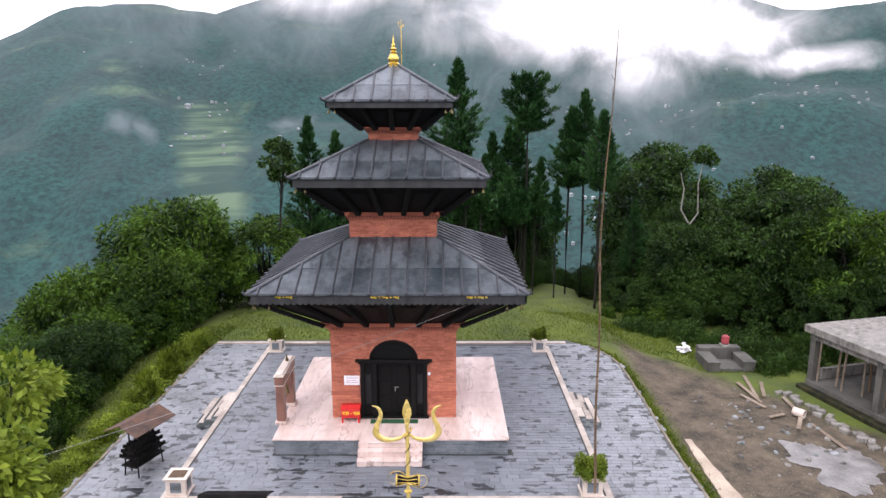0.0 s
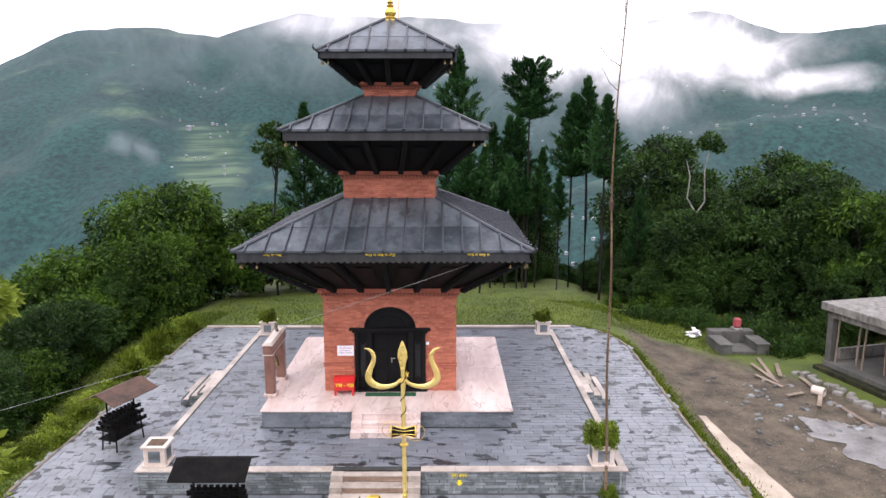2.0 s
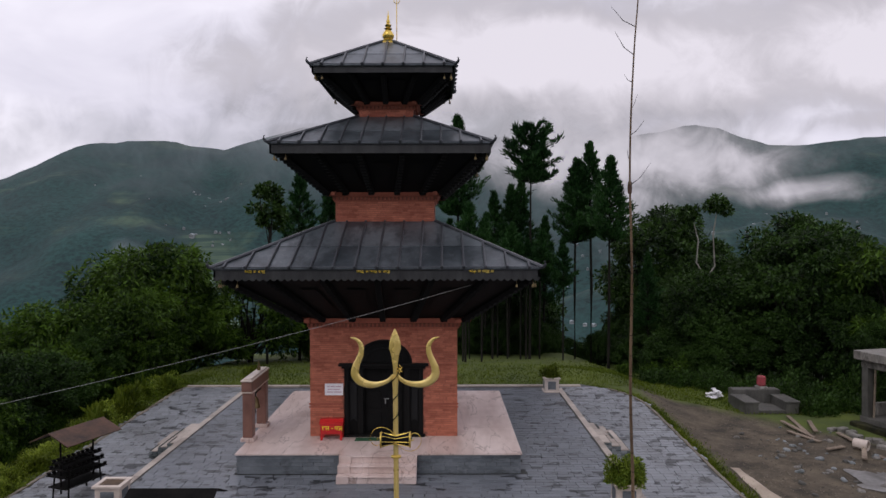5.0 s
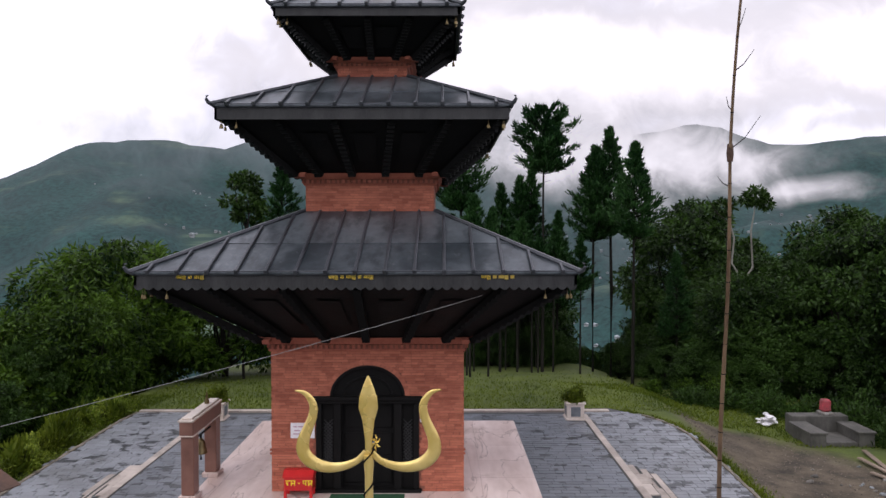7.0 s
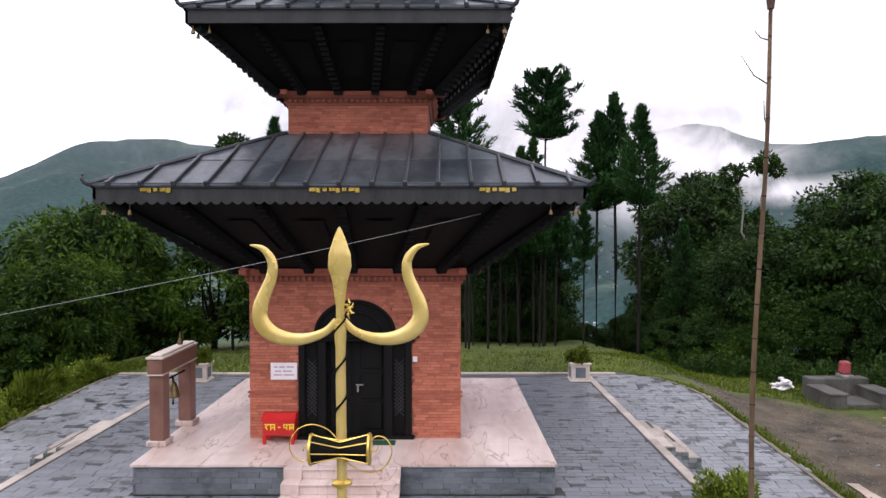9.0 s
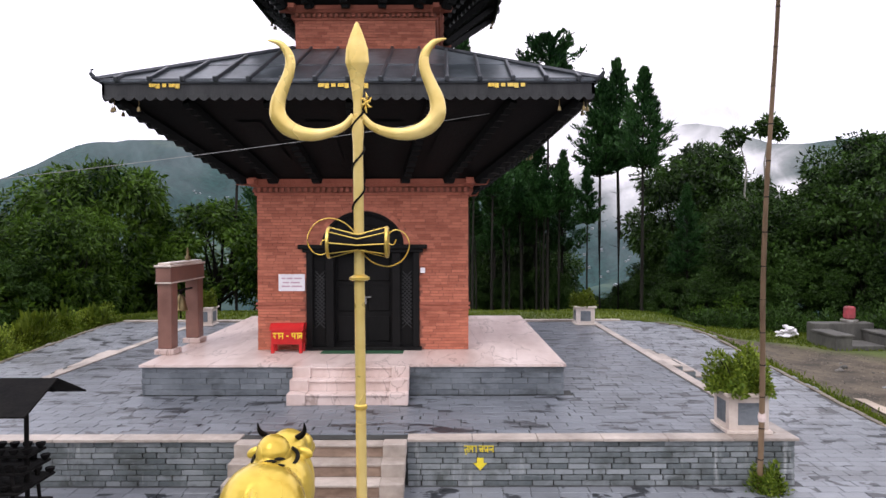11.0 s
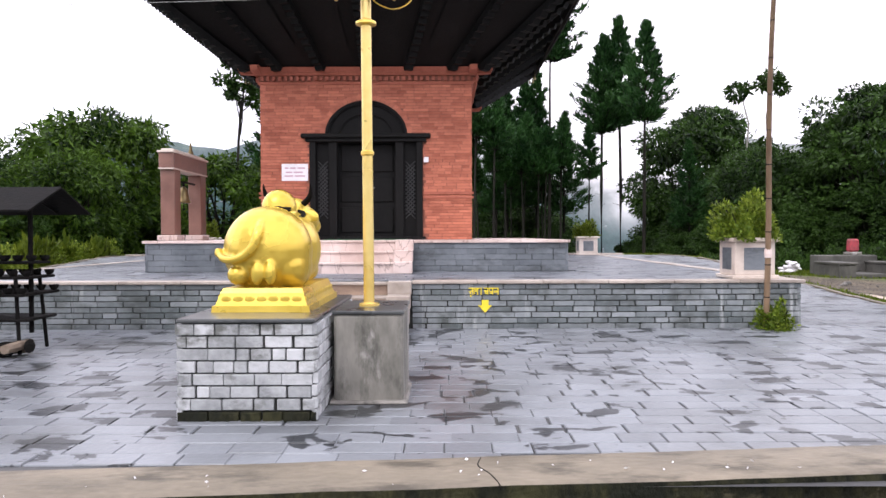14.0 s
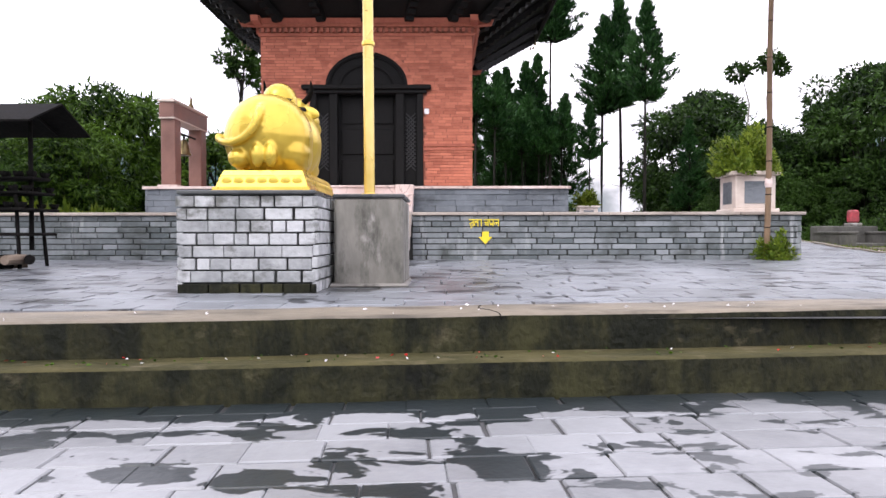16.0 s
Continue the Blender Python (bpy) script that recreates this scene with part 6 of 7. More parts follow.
bell = thing("bell", (-5.15, 21.75, PZ), "dull bronze bell hanging in the stand", "bell")
part("bell_body", Buf().lathe(0, -0.05, [(0.135, 0.72), (0.14, 0.74), (0.12, 0.78), (0.095, 0.88), (0.085, 0.96), (0.045, 1.02), (0.02, 1.04)], 20), BRONZE, bell, "", 40)
part("hanger", Buf().tube([(0, -0.05, 1.02), (0, -0.05, 1.14)], 0.022, 6), SOOT, bell)
part("clapper", Buf().tube([(0, -0.05, 0.9), (0, -0.05, 0.6)], [0.008, 0.014], 6).ball((0, -0.05, 0.6), (0.024, 0.024, 0.03), 8, 6), SOOT, bell)

# donation box, notice and doormat by the door
dbx = thing("donation_box", (-2.95, 21.16, PZ), "glossy red donation box on short legs with yellow lettering", "box")
part("body", Buf().cbox(-0.29, 0.29, -0.17, 0.17, 0.16, 0.42, 0.02), RED, dbx)
part("lid", Buf().prism([(-0.17, 0.42), (0.17, 0.42), (0.17, 0.53), (-0.05, 0.55), (-0.17, 0.47)], -0.31, 0.31), RED, dbx)
dbx.children[1].matrix_basis = pose(0, 0, 0.0, 0, 0, 90)
for sx in (-1, 1):
    for sy in (-1, 1):
        part("leg", Buf().cbox(sx * 0.26 - 0.03, sx * 0.26 + 0.03, sy * 0.14 - 0.03, sy * 0.14 + 0.03, 0.0, 0.17, 0.006), RED, dbx)
nt = thing("notice", (-2.93, CY - H1 - 0.022, PZ + 1.28), "white printed notice sheet fixed to the brick wall", "notice")
part("sheet", Buf().box(-0.25, 0.25, 0, 0.006, -0.16, 0.16), WHITE, nt)
PRINT = material("faded_print", (0.45, 0.30, 0.36), (0.55, 0.38, 0.44), 0.7, 0, 3, 20, 0)
for z, xa, xb in ((0.08, -0.19, -0.12), (0.08, -0.09, 0.02), (0.08, 0.05, 0.19), (0.0, -0.17, -0.05), (0.0, -0.02, 0.15), (-0.07, -0.19, -0.03), (-0.07, 0.0, 0.19)):
    part("print_bar", Buf().box(xa, xb, -0.003, -0.0005, z - 0.014, z + 0.014), PRINT, nt)
solid("switch_box", Buf().cbox(-0.49, -0.40, CY - H1 - 0.05, CY - H1 - 0.012, PZ + 1.46, PZ + 1.56, 0.006), WHITE, "small white switch box on the brick wall", "switch")
solid("doormat", Buf().cbox(-2.32, -0.80, 20.95, 21.24, PZ, PZ + 0.014, 0.004), GREENMAT, "dark green doormat before the threshold", "mat")


# planters at the terrace corners
def planter(x, y, soil_only):
    p = thing("planter", (x, y, TZ + 0.006), "square cream stone planter with dark inset panels", "planter", "planters at the terrace corners")
    part("base", Buf().cbox(-0.31, 0.31, -0.31, 0.31, 0, 0.05, 0.008), CREAM, p)
    part("box", Buf().cbox(-0.27, 0.27, -0.27, 0.27, 0.05, 0.50, 0.008), CREAM, p)
    part("rim", Buf().cbox(-0.32, 0.32, -0.32, -0.22, 0.50, 0.555, 0.008).cbox(-0.32, 0.32, 0.22, 0.32, 0.50, 0.555, 0.008).cbox(-0.32, -0.22, -0.22, 0.22, 0.50, 0.555, 0.008).cbox(0.22, 0.32, -0.22, 0.22, 0.50, 0.555, 0.008), CREAM, p)
    part("soil", Buf().box(-0.22, 0.22, -0.22, 0.22, 0.49, 0.53), SOIL, p)
    for a in range(4):
        part("inset_panel", Buf(pose(0, 0, 0, 0, 0, 90 * a)).box(-0.15, 0.15, -0.276, -0.268, 0.12, 0.42), STONE_DARK, p, "dark slate inset")
    return p


PLANTERS = ((4.08, 17.80, 1), (-7.28, 17.80, 0), (4.16, 29.2, 2), (-7.2, 29.2, 2))
for x, y, kind in PLANTERS:
    planter(x, y, kind == 0)
    if kind == 1:
        bush("potted_plant", x, y, 0.56, 0.66, 7000, 0.062, LEAF_BRIGHT, "lush bright green shrub in a planter", 61, TZ + 0.52, wide=0.6)
    elif kind == 2:
        bush("potted_plant", x, y, 0.42, 0.55, 2200, 0.085, GRASS, "rounded leafy plant in a planter", 62, TZ + 0.52, wide=0.6)
bush("weed_clump", 4.16, 17.1, 0.27, 0.38, 1500, 0.06, LEAF_BRIGHT, "weeds at the foot of the bamboo pole", 63, paving_z(17.2), wide=0.55)

# tall bamboo pole, its lean and bend fitted to the camera's view
pole = thing("bamboo_pole", (4.06, 17.16, paving_z(17.15)), "tall weathered bamboo pole with bare twigs", "pole")
H = 12.7
BEND = ((0, 0, 0), (2.5, -0.14, -0.38), (5, -0.31, -0.93), (7.5, -0.51, -1.61), (10, -0.67, -2.40), (12.8, -0.70, -3.19))


def pole_at(z):
    for (za, xa, ya), (zb, xb, yb) in zip(BEND, BEND[1:]):
        if za <= z <= zb:
            f = (z - za) / (zb - za)
            return Vector((xa + (xb - xa) * f + 0.02 * math.sin(1.3 * z), ya + (yb - ya) * f + 0.02 * math.sin(z), z))
    return Vector((-0.70, -3.19, z))


part("culm", Buf().tube([pole_at(0.35 * k) for k in range(int(H / 0.35) + 1)], [0.038 - 0.031 * (0.35 * k / H) for k in range(int(H / 0.35) + 1)], 10), BAMBOO, pole, "", 60)
for k in range(1, 30):
    z = 0.42 * k
    c = pole_at(z)
    r = 0.040 - 0.031 * z / H
    part("node_ring", Buf().lathe(c.x, c.y, [(r * 0.95, z - 0.008), (r * 1.1, z), (r * 0.95, z + 0.008)], 10), BARK, pole)
rr = random.Random(3)
for k in range(13):
    z = 6.2 + 0.45 * k
    c = pole_at(z)
    a = rr.uniform(0, 6.28)
    L = rr.uniform(0.12, 0.5)
    part("twig", Buf().tube([c, c + Vector((L * 0.5 * math.cos(a), 0.1, L * 0.35)), c + Vector((L * math.cos(a), 0.15, L))], [0.008, 0.006, 0.003], 4), BARK, pole)
part("cloth_tie", Buf().lathe(pole_at(0.98).x, pole_at(0.98).y, [(0.042, 0.93), (0.05, 0.98), (0.042, 1.05)], 10), MARBLE, pole, "faded pink cloth tie")
part("cloth_tie", Buf().lathe(pole_at(7.5).x, pole_at(7.5).y, [(0.035, 7.4), (0.045, 7.5), (0.035, 7.62)], 10), RUST, pole, "dark red cloth tie")


# roofed iron racks for offering lamps
def lamp_rack(x, y, turn, roof_mat, label):
    r = thing("lamp_rack", (x, y, paving_z(y)), label, "lamp rack", "lamp racks", turn=turn)
    for sx in (-1, 1):
        for sy in (-1, 1):
            part("leg", Buf().tube([(sx * 0.52, sy * 0.26, 0), (sx * 0.46, sy * 0.22, 0.9)], 0.022, 6), SOOT, r)
    for sx in (-1, 1):
        part("roof_post", Buf().tube([(sx * 0.5, 0, 0.2), (sx * 0.5, 0, 1.76)], 0.025, 6), SOOT, r)
    for i, (z, w) in enumerate(((0.35, 0.30), (0.62, 0.36), (0.80, 0.27), (0.96, 0.18))):
        tray = Buf().cbox(-0.62, 0.62, -w, w, z, z + 0.03, 0.008)
        part("tray", tray, SOOT, r)
        if i:
            for k in range(9):
                for s in (-1, 1):
                    part("oil_lamp", Buf().lathe(-0.58 + 0.145 * k, s * (w - 0.05), [(0.025, z + 0.03), (0.048, z + 0.06), (0.055, z + 0.09), (0.04, z + 0.085)], 8), SOOT, r)
    part("roof_sheet", Buf().add([(-0.85, -0.62, 1.53), (0.85, -0.62, 1.53), (0.85, 0, 1.80), (-0.85, 0, 1.80), (-0.85, -0.62, 1.51), (0.85, -0.62, 1.51), (0.85, 0, 1.78), (-0.85, 0, 1.78)],
         [(0, 1, 2, 3), (7, 6, 5, 4), (0, 4, 5, 1), (1, 5, 6, 2), (3, 7, 4, 0)]), roof_mat, r)
    part("roof_sheet", Buf().add([(-0.85, 0, 1.80), (0.85, 0, 1.80), (0.85, 0.62, 1.53), (-0.85, 0.62, 1.53), (-0.85, 0, 1.78), (0.85, 0, 1.78), (0.85, 0.62, 1.51), (-0.85, 0.62, 1.51)],
         [(0, 1, 2, 3), (7, 6, 5, 4), (2, 6, 7, 3), (1, 5, 6, 2), (3, 7, 4, 0)]), roof_mat, r)
    for s in (-1, 1):
        part("roof_brace", Buf().tube([(s * 0.5, -0.55, 1.53), (s * 0.5, 0, 1.72), (s * 0.5, 0.55, 1.53)], 0.015, 5), SOOT, r)
    return r


lamp_rack(-5.15, 15.75, 0, SOOT, "sooty black iron lamp rack with a dark sheet roof")
lamp_rack(-9.3, 20.2, 70, RUST, "sooty black iron lamp rack under a rusty sheet roof")
ash = thing("burnt_logs", (-4.75, 15.35, paving_z(15.4)), "charred logs and ash beside the lamp rack", "logs")
for k in range(6):
    part("log", Buf(pose(0.1 * k - 0.25, 0.05 * (k % 3), 0.06 + 0.05 * (k // 3), 90, 0, 60 + 30 * k)).lathe(0, 0, [(0.05, -0.22), (0.055, 0), (0.045, 0.24)], 8), SOOT if k % 2 else TIMBER, ash)


# short side stairs from the terrace down to the paving
def side_stair(x, out):
    y0, y1 = 22.7, 24.75
    st = thing("side_stair", (x, y0, paving_z(y0)), "short side stair with worn marble treads and grey stone face", "steps", "side stairs of the terrace")
    rs = random.Random(int(10 * abs(x)))
    zb = paving_z(y0)
    for i, z in enumerate((0.60, 0.49, 0.37)):
        xa, xb = sorted((out * 0.27 * i + out * 0.045, out * 0.27 * (i + 1) + out * 0.045))
        h = z - zb
        part("stone_block", Buf().box(xa, xb, 0.03, y1 - y0, -0.05, h - 0.035), GROUT, st)
        rows = max(1, round((h - 0.035) / 0.085))
        for r in range(rows):
            za, zc = (h - 0.035) * r / rows, (h - 0.035) * (r + 1) / rows
            cutx = xa + (xb - xa) * rs.uniform(0.35, 0.65)
            for a, c in ((xa, cutx), (cutx, xb)):
                part("face_stone", Buf().cbox(a + 0.004, c - 0.004, 0.0 - rs.uniform(0, 0.01), 0.05, za + 0.004, zc - 0.004, 0.005), STONE, st)
        # treads in three lengths, their outer edges broken
        for k in range(3):
            ya, yb = (y1 - y0) * k / 3, (y1 - y0) * (k + 1) / 3
            e = 0.02 - rs.choice((0.0, 0.0, 0.06, 0.12))
            a, c = (xa, xb + e) if out > 0 else (xa - e, xb)
            part("tread", Buf().cbox(a, c, ya - (0.02 if k == 0 else -0.003), yb - 0.003, h - 0.035, h + rs.uniform(0, 0.004), 0.008), EDGING, st)
    return st


side_stair(TX1, 1)
side_stair(TX0, -1)

# painted writing and arrow on the terrace front
sign = thing("painted_sign", (0.42, TY0 - 0.016, 0.0), "yellow painted writing and down arrow on the stone wall", "sign")
part("arrow", Buf().prism([(-0.035, 0.37), (-0.035, 0.30), (-0.085, 0.30), (0.01, 0.20), (0.10, 0.30), (0.055, 0.30), (0.055, 0.37)][::-1], -0.012, -0.006), YELLOW, sign)


def strokes(lines, r):
    bb = Buf()
    for ln in lines:
        bb.tube([(x, 0, z) for x, z in ln], r, 5, 0.4, (0, 1, 0))
    return bb


# letters drawn as strokes in a unit box, hanging from a head line
GLYPH = {
    "ja": [[(0.05, .45), (.2, .4), (.35, .5), (.35, .2), (.2, .1)], [(.35, .55), (.7, .55)], [(.7, 1), (.7, 0)]],
    "u": [[(.55, -.05), (.35, -.12), (.3, -.28), (.5, -.3)]],
    "tta": [[(.1, .3), (.1, .55), (.6, .55)], [(.1, .75), (.6, .75)], [(.65, 1), (.65, 0)], [(.1, .3), (.2, .1)]],
    "aa": [[(.4, 1), (.4, 0)]],
    "ca": [[(.05, .6), (.55, .6)], [(.55, .6), (.2, .35), (.25, .15), (.6, .25)], [(.65, 1), (.65, 0)]],
    "ppa": [[(.1, .95), (.1, .5), (.35, .42), (.6, .5)], [(.15, .3), (.3, .2), (.6, .28)], [(.65, 1), (.65, 0)]],
    "la": [[(.05, .3), (.2, .6), (.4, .55), (.4, .25)], [(.4, .55), (.65, .55)], [(.7, 1), (.7, 0)]],
    "da": [[(.5, 1), (.5, .75), (.2, .7), (.15, .45), (.4, .35), (.5, .5)], [(.35, .4), (.55, .05)]],
    "na": [[(.1, .4), (.2, .5), (.25, .38), (.1, .4)], [(.25, .5), (.65, .5)], [(.65, 1), (.65, 0)]],
    "-": [[(.15, .5), (.6, .5)]],
    "pa": [[(.1, 1), (.1, .5), (.35, .38), (.6, .5)], [(.65, 1), (.65, 0)]],
    "tra": [[(.1, .55), (.6, .55)], [(.1, .2), (.55, .55)], [(.65, 1), (.65, 0)]],
}


def write(parent, words, x, y, z, h, mat, r):
    for word in words:
        x0 = x
        for g in word:
            w = h * (0.45 if g == "aa" else 0.0 if g == "u" else 0.78)
            ox = x - (h * 0.78 if g == "u" else 0)
            part("letter", strokes([[(ox + h * px * 0.95, z + h * pz) for px, pz in ln] for ln in GLYPH[g]], r), mat, parent).location = (0, y, 0)
            x += w
        if word != ["-"]:
            part("head_line", strokes([[(x0, z + h), (x, z + h)]], r), mat, parent).location = (0, y, 0)
        x += h * 0.35


write(sign, [["ja", "u", "tta", "aa"], ["ca", "ppa", "la"]], -0.21, -0.008, 0.44, 0.085, YELLOW, 0.007)
write(dbx, [["da", "aa", "na"], ["-"], ["pa", "aa", "tra"]], -0.25, -0.176, 0.272, 0.10, YELLOW, 0.010)
# lettering on the lowest fascia cannot be read: plain bars
fs = thing("fascia_lettering", (CX, CY - 3.985, 5.68), "three faded gilt groups of lettering on the fascia", "lettering")
for cxx, n in ((-2.95, 5), (-0.08, 8), (2.55, 6)):
    for k in range(n):
        w = 0.07 if k % 3 else 0.10
        part("letter_bar", Buf().box(cxx - n * 0.05 + k * 0.105, cxx - n * 0.05 + k * 0.105 + w, -0.008, -0.002, 0.01 if k % 3 == 1 else 0.03, 0.09 if k % 2 else 0.10), BRASS, fs)

# overhead cable to the temple
A, C = Vector((0.72, 19.93, 5.36)), Vector((-17.6, 10.0, 2.3))
pts = []
for k in range(31):
    t = k / 30
    p = A.lerp(C, t)
    pts.append(p - Vector((0, 0, 0.35 * 4 * t * (1 - t))))
solid("overhead_cable", Buf().tube(pts, 0.0045, 6), CABLE, "sagging pale cable slung to the temple's eaves", "cable", smooth=60)


# ---- beyond the paving ----
# three-sided concrete seat round a red-daubed stone
seat = thing("concrete_bench", (12.2, 29.2, 0.0), "weathered concrete seat built round three sides", "bench")
part("back_block", Buf().cbox(-1.15, 1.2, 0.55, 1.15, -0.1, 0.68, 0.025), DAMP, seat)
part("side_bench", Buf().cbox(-1.25, -0.62, -1.15, 0.55, -0.1, 0.40, 0.02).cbox(-1.3, -0.57, -1.2, 0.55, 0.40, 0.48, 0.015), DAMP, seat)
part("side_bench", Buf().cbox(0.72, 1.35, -1.05, 0.55, -0.1, 0.40, 0.02).cbox(0.67, 1.40, -1.1, 0.55, 0.40, 0.48, 0.015), DAMP, seat)
part("floor_slab", Buf().cbox(-0.6, 0.7, -1.0, 0.5, -0.1, 0.08, 0.015), DAMP, seat)
seat.scale = (0.78, 0.78, 0.85)
stone = thing("shrine_stone", (12.5, 29.85, 0.575), "upright stone daubed with red powder", "shrine stone")
REDDUST = material("red_powdered_stone", (0.16, 0.05, 0.05), (0.50, 0.06, 0.08), 0.8, 0, 4, 14, 0.3)
part("base", Buf().cbox(-0.19, 0.19, -0.19, 0.19, 0, 0.10, 0.02), CONCRETE, stone, "grey concrete base")
part("stone", Buf().cbox(-0.14, 0.14, -0.14, 0.14, 0.10, 0.50, 0.05), REDDUST, stone, "", 60)

# heap of pale sacks
sacks = thing("sack_heap", (11.05, 30.75, land(11.05, 30.75)), "heap of crumpled white plastic sacks", "sacks")
rr = random.Random(8)
for k in range(22):
    part("sack", Buf().ball((rr.uniform(-0.36, 0.36) * (1 - 0.05 * k), rr.uniform(-0.2, 0.2), 0.04 + 0.015 * k), (0.14, 0.09, 0.05), 10, 6, Euler((rr.uniform(-0.3, 0.3), rr.uniform(-0.3, 0.3), rr.uniform(0, 3))).to_matrix()), WHITE, sacks, "", 30)

# unfinished concrete building
bld = thing("unfinished_building", (14.5, 26.7, 0.0), "unfinished bare concrete building with a flat slab roof", "building", turn=15)
part("floor_slab", Buf().cbox(0.0, 9, -9, 0.0, -0.4, 0.32, 0.02), DAMP, bld)
part("roof_slab", Buf().cbox(-0.15, 9.2, -9.2, 0.15, 2.28, 2.58, 0.02), CONCRETE, bld, "flat concrete roof slab")
part("roof_beam", Buf().cbox(0.05, 0.3, -9.0, 0.0, 2.02, 2.28, 0.01), CONCRETE, bld)
part("roof_beam", Buf().cbox(0.3, 9.0, -0.25, 0.0, 2.02, 2.28, 0.01), CONCRETE, bld)
for x in (0.05, 3.6, 7.4):
    for y in (-0.28, -3.4, -6.6):
        part("column", Buf().cbox(x, x + 0.26, y, y + 0.26, 0.32, 2.28, 0.015), DAMP, bld)
part("low_wall", Buf().cbox(0.6, 7.0, -0.2, -0.05, 0.32, 0.75, 0.01), CONCRETE, bld)
rr = random.Random(21)
for k in range(20):
    x, y = rr.uniform(0.6, 5.5), rr.uniform(-7.5, -0.5)
    part("prop", Buf().tube([(x, y, 0.32), (x + rr.uniform(-0.12, 0.12), y, 2.28)], rr.uniform(0.03, 0.05), 6), BAMBOO, bld, "timber prop")
for k in range(16):
    x, y = rr.uniform(0.15, 0.8), -0.5 - 0.52 * k + rr.uniform(-0.15, 0.15)
    part("prop", Buf().tube([(x, y, 0.32), (x + rr.uniform(-0.1, 0.1), y, 2.28)], rr.uniform(0.03, 0.045), 6), TIMBER, bld, "timber prop")
part("foundation", Buf().cbox(-0.35, 0.0, -9, 0.1, -0.4, 0.14, 0.03), MOSSY, bld)
for k in range(34):
    y = 26.0 - 0.25 * k
    sx = 13.35 + 0.23 * (26.0 - y) + rr.uniform(-0.2, 0.2)
    st = Buf(pose(sx, y, land(sx, y) + 0.06, 0, 0, rr.uniform(0, 180))).cbox(-0.17, 0.17, -0.11, 0.11, -0.1, rr.uniform(0.04, 0.14), 0.03)
    solid("rubble_stone", st, CONCRETE, "rough stone lying by the building's foundation", "stone", group="rubble by the building")
# timber and litter on the track
for k, (x, y, L, a) in enumerate(((12.3, 26.6, 2.2, 80), (12.0, 26.0, 1.9, 95), (12.6, 26.2, 1.6, 70), (11.8, 25.2, 1.3, 110), (13.0, 24.6, 1.8, 85), (12.7, 23.4, 1.4, 60), (13.2, 22.4, 2.0, 95), (12.1, 23.9, 0.7, 20))):
    pl = Buf(pose(x, y, land(x, y) + 0.05 + 0.03 * (k % 3), rr.uniform(-3, 3), rr.uniform(-2, 2), a)).cbox(-L / 2, L / 2, -0.07, 0.07, -0.02, 0.02, 0.005)
    solid("plank", pl, TIMBER, "weathered timber plank lying on the track", "plank", group="planks on the track")
for k in range(70):
    x, y = rr.uniform(9.5, 13.2), rr.uniform(19.5, 26.5)
    s = rr.uniform(0.04, 0.13)
    cb = Buf(pose(x, y, land(x, y) + 0.01, rr.uniform(0, 40), rr.uniform(0, 40), rr.uniform(0, 180))).cbox(-s, s, -s * 0.7, s * 0.7, -s * 0.5, s * 0.5, s * 0.3)
    solid("loose_stone", cb, (CONCRETE, DAMP, STONE)[k % 3], "loose stone on the gravel track", "stone", group="stones on the track")
pipe = thing("concrete_pipe", (12.9, 23.9, land(12.9, 23.9) + 0.16), "short broken concrete pipe on the track", "pipe")
ring = Buf(pose(0, 0, 0, 90, 0, 40))
ring.lathe(0, 0, [(0.16, -0.2), (0.16, 0.2), (0.12, 0.2), (0.12, -0.2)], 16)
part("pipe", ring, CREAM, pipe, "", 40)
# sandy verge strip and a puddled cement patch
SAND = material("pale_sandy_verge", (0.28, 0.225, 0.17), (0.48, 0.40, 0.315), 0.8, 0, 1.2, 12, 0.2)
b = Buf()
for i in range(15):
    y = 16.2 + 0.42 * i
    w = 0.85 - 0.045 * i + 0.04 * math.sin(i * 2.3)
    c = right_edge(y) + 0.72
    b.v += [(c - w / 2, y, land(c - w / 2, y) + 0.03), (c + w / 2, y, land(c + w / 2, y) + 0.03)]
b.f = [[2 * i, 2 * i + 1, 2 * i + 3, 2 * i + 2] for i in range(14)]
b.s = [0] * 14
solid("verge", b, SAND, "pale sandy strip beside the paving", "verge", "structure")
# worn stone edge along the paving
edge = thing("paving_edge", (0, 0, 0), "thin cement edging along the paving", "edging", kind="structure")
for i in range(28):
    y0, y1 = 17.0 + 0.47 * i, 17.0 + 0.47 * (i + 1)
    for f, s in ((left_edge, -1), (right_edge, 1)):
        xa, xb = f(y0), f(y1)
        if s > 0 and y1 > 30.0:
            continue
        m = pose((xa + xb) / 2, (y0 + y1) / 2, (paving_z(y0) + paving_z(y1)) / 2, math.degrees(math.atan((paving_z(y1) - paving_z(y0)) / 0.47)), 0, -math.degrees(math.atan((xb - xa) / 0.47)))
        part("edge_stone", Buf(m).cbox(-0.05, 0.05, -0.235, 0.233, -0.15, 0.012 + 0.008 * (i % 3), 0.008), KERBTOP, edge)

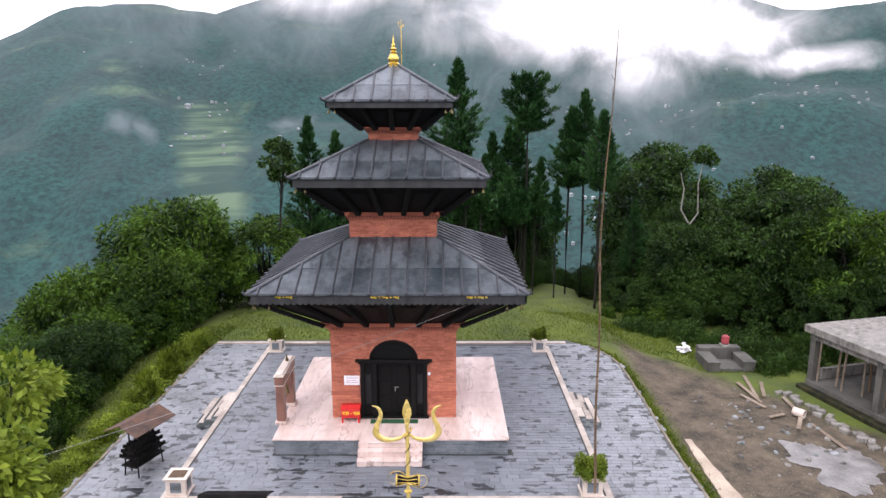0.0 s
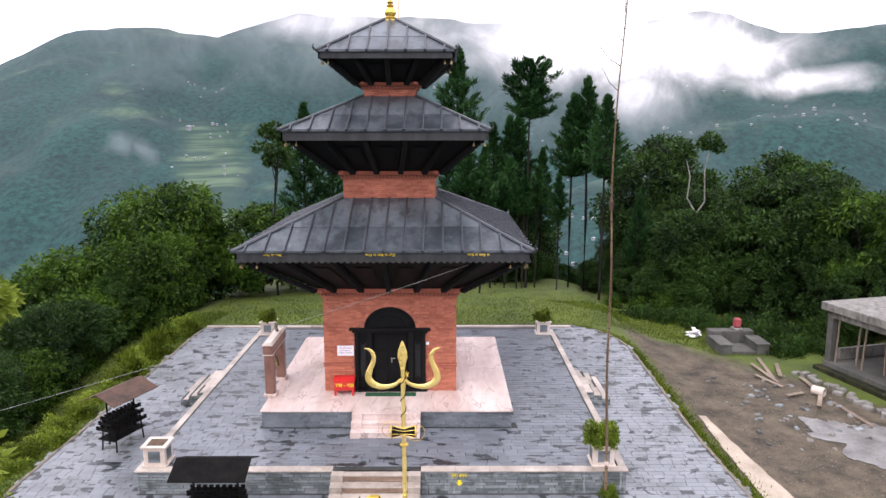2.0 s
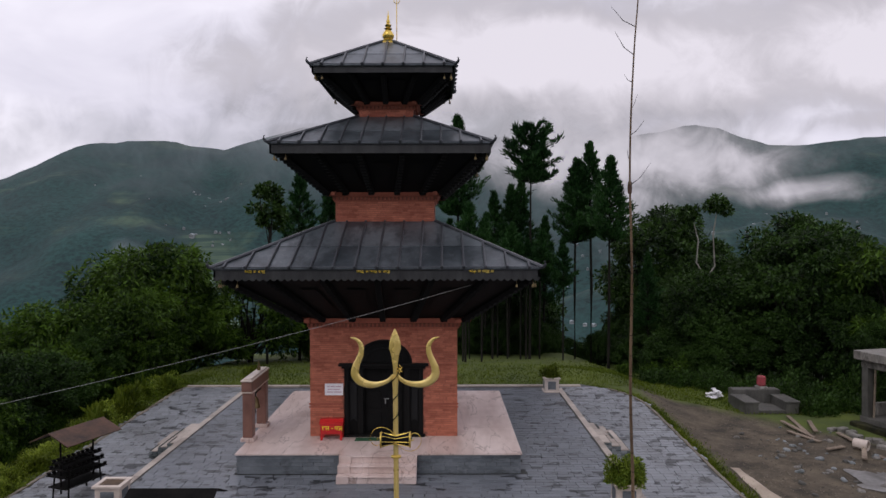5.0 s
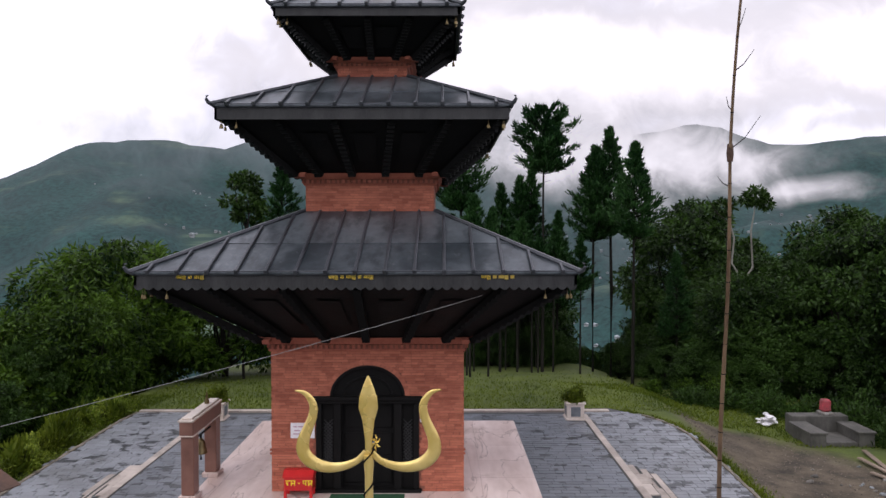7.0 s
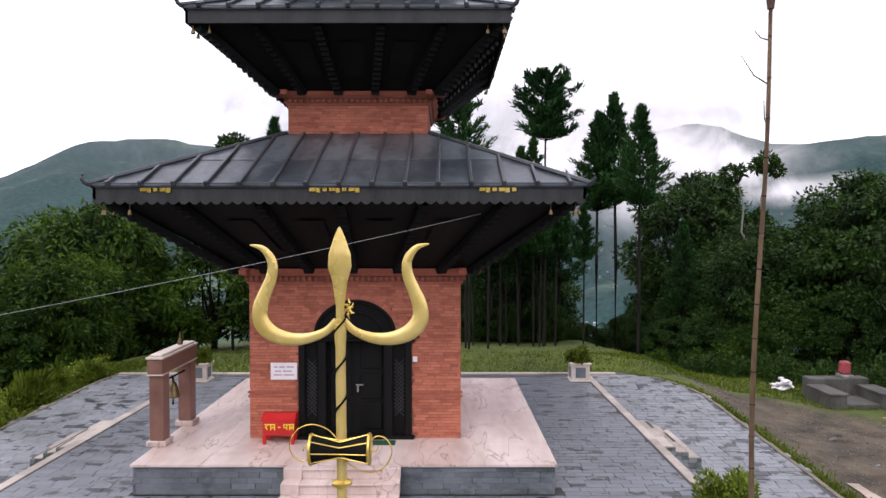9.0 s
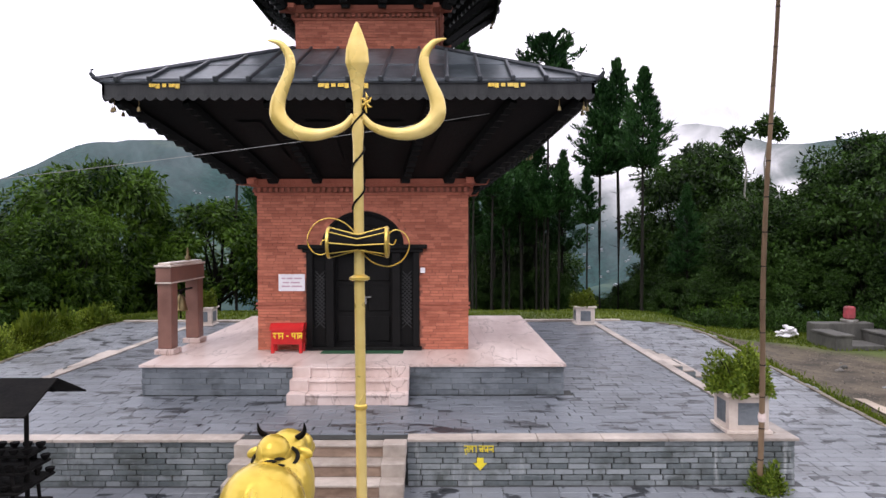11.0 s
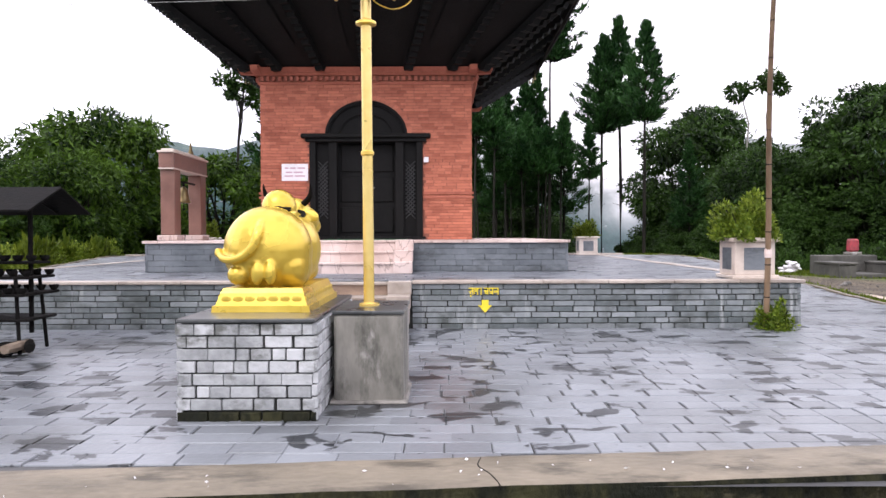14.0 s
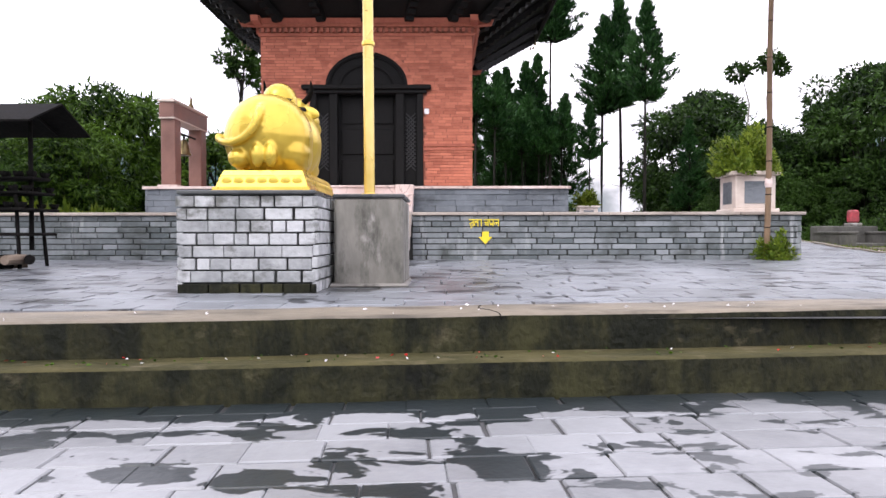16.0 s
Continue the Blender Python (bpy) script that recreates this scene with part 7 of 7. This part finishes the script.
# far hamlets on the slopes
rr = random.Random(19)
hs = thing("far_house", (0, 0, 0), "small pale house on the far slope", "house", "far hamlets")
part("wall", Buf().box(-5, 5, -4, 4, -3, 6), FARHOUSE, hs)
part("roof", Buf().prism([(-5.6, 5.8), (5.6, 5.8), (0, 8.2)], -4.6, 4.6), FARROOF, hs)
for sx in (-2.8, 0, 2.8):
    part("window", Buf().box(sx - 0.8, sx + 0.8, -4.12, -4.0, 2.0, 4.0), FASCIA, hs)
first = True
made = 0
while made < 150:
    if made < 30:
        u, d = rr.gauss(-0.33, 0.03), rr.choice((rr.gauss(1330, 40), rr.gauss(1560, 30), rr.gauss(1820, 30)))
    elif made < 140:
        u, d = rr.uniform(0.08, 0.6), rr.uniform(900, 1700)
    else:
        u, d = rr.uniform(-0.6, 0.1), rr.uniform(1200, 2000)
    x, y = u * d, d
    m = pose(x, y, land(x, y), 0, 0, rr.uniform(-40, 40))
    s = rr.uniform(0.3, 0.62)
    if first:
        hs.matrix_basis = m
        first = False
    else:
        o = copy_thing(hs, m)
        o.matrix_basis = m @ Matrix.Diagonal((s, s, s * rr.uniform(0.7, 1.2), 1))
    made += 1

# gravel over the track
q = np.random.RandomState(14)
gx, gy = q.uniform(7.9, 13.4, 5200), q.uniform(16.5, 30.5, 5200)
keep = gx < 8.3 + (31.5 - gy) * 0.75
gx, gy = gx[keep], gy[keep]
gb = Buf()
for x, y in zip(gx, gy):
    s = q.uniform(0.012, 0.04)
    z = land(x, y)
    a = q.uniform(0, 6.28)
    c, sn = s * math.cos(a), s * math.sin(a)
    gb.add([(x + c, y + sn, z - 0.01), (x - sn, y + c, z - 0.01), (x - c, y - sn, z - 0.01), (x + sn, y - c, z - 0.01), (x + 0.2 * c, y + 0.2 * sn, z + 0.7 * s)], [(0, 1, 4), (1, 2, 4), (2, 3, 4), (3, 0, 4)])
GRAVEL = material("gravel", (0.035, 0.03, 0.024), (0.17, 0.14, 0.105), 0.8, 0, 2, 14, 0.2, (1, 1, 1), 0.8, 0.2)
tagged(part("gravel", gb, GRAVEL), "loose grey-brown gravel on the track", "gravel", kind="stuff")
# spilt cement beside the building
CEMENT = material("spilt_cement", (0.06, 0.055, 0.048), (0.27, 0.26, 0.25), 0.4, 0, 1.5, 10, 0.15, (1, 1, 1), 0, 0.16)
b = Buf()
n = 110
b.v = [(12.4, 20.4, land(12.4, 20.4) + 0.03)]
for i in range(n):
    a = 2 * math.pi * i / n
    c, q = math.cos(a), math.sin(a)
    r = 1 + 0.20 * math.sin(3 * a + 1) + 0.45 * noise.noise(Vector((2.2 * c, 2.2 * q, 1))) + 0.13 * noise.noise(Vector((7 * c, 7 * q, 4))) + 0.05 * noise.noise(Vector((18 * c, 18 * q, 9)))
    x, y = 12.4 + 1.2 * r * c, 20.4 + 1.5 * r * q
    b.v.append((x, y, land(x, y) + 0.02))
b.f = [[0, 1 + i, 1 + (i + 1) % n] for i in range(n)]
b.s = [0] * n
solid("cement_patch", b, CEMENT, "pale patch of spilt cement on the track", "patch", "structure")


# fallen leaves and petals on the mossy steps and the paving
def litter(name, n, x0, x1, y0, y1, z_at, mat, label, seed):
    q = np.random.RandomState(seed)
    p = np.stack([q.uniform(x0, x1, n), q.uniform(y0, y1, n), np.zeros(n)], 1)
    p[:, 2] = [z_at(a, b_) + 0.0096 * a for a, b_ in p[:, :2]]
    p[:, 1] += 0.056 * p[:, 0]
    d = q.normal(size=(n, 3))
    d[:, 2] = 0.08
    tagged(part(name, leaf_mesh(name, p, d, 0.024, 0.014, mat, seed), None), label, "litter", kind="stuff")


litter("fallen_leaf_litter", 160, -5, 6, 11.46, 11.69, lambda x, y: -0.283, LEAF_BROAD, "small fallen leaves on the mossy tread", 31)
litter("pale_petal_litter", 75, -5, 6, 11.46, 12.1, lambda x, y: -0.282 if y < 11.71 else -0.080, WHITE, "pale petals and scraps on the steps", 32)
litter("red_petal_litter", 26, -4, 5, 11.48, 11.69, lambda x, y: -0.282, RED, "red petals on the mossy tread", 33)


# ---- pieces of walls and paving ----
bricks(low, H1, 0.0, 2.93, 1, 280, skip=over_door)
bricks(mid, H2, 5.68, 6.40, 2, 60)
bricks(top, H3, 8.72, 9.05, 3, 30)
wall_stones(terrace, (TX0, TY0 + 0.03, 0), 0, SX0 - 0.1 - TX0, -0.02, TZ - 0.036, STONE, 0.30, 0.075, 0.03, 120, 0.012, 11)
wall_stones(terrace, (SX1 + 0.02, TY0 + 0.03, 0), 0, TX1 - SX1 - 0.02, -0.02, TZ - 0.036, STONE, 0.30, 0.075, 0.03, 170, 0.012, 12)
wall_stones(terrace, (TX1 - 0.03, TY0, 0), 90, 9.0, 0.0, TZ - 0.036, STONE, 0.30, 0.075, 0.03, 0, 0.012, 13)
wall_stones(terrace, (TX0 + 0.03, TY0 + 9.0, 0), -90, 9.0, 0.0, TZ - 0.036, STONE, 0.30, 0.075, 0.03, 0, 0.012, 14)
wall_stones(platform, (PX0, PY0 + 0.03, 0), 0, PX1 - PX0, TZ, PZ - 0.046, STONE_DARK, 0.42, 0.10, 0.02, 110, 0.003, 15)
wall_stones(platform, (PX1 - 0.03, PY0, 0), 90, PY1 - PY0, TZ, PZ - 0.046, STONE_DARK, 0.42, 0.10, 0.02, 0, 0.005, 16)
wall_stones(platform, (PX0 + 0.03, PY1, 0), -90, PY1 - PY0, TZ, PZ - 0.046, STONE_DARK, 0.42, 0.10, 0.02, 0, 0.005, 17)
slabs(terrace, TX0 + 0.2, TX1 - 0.2, TY0 + 0.22, TY1, lambda y: TZ, SLATE_DARK, 0.36, 0.19, (-4, 3, 17, 18.7), lambda x, y: not (PX0 < x < PX1 and PY0 < y < PY1), 0.006, 21)
slabs(plaza, -13, 10, 11.48, 30.1, paving_z, SLATE, 0.35, 0.20, (-2.2, 2.6, 12.0, 14.6), in_plaza, 0.007, 22)
slabs(lower, -5.3, 8.5, -1.0, 11.40, lambda y: -0.5, SLATE_LOW, 0.33, 0.25, (-2.6, 2.6, 9.6, 11.4), None, 0.009, 23)
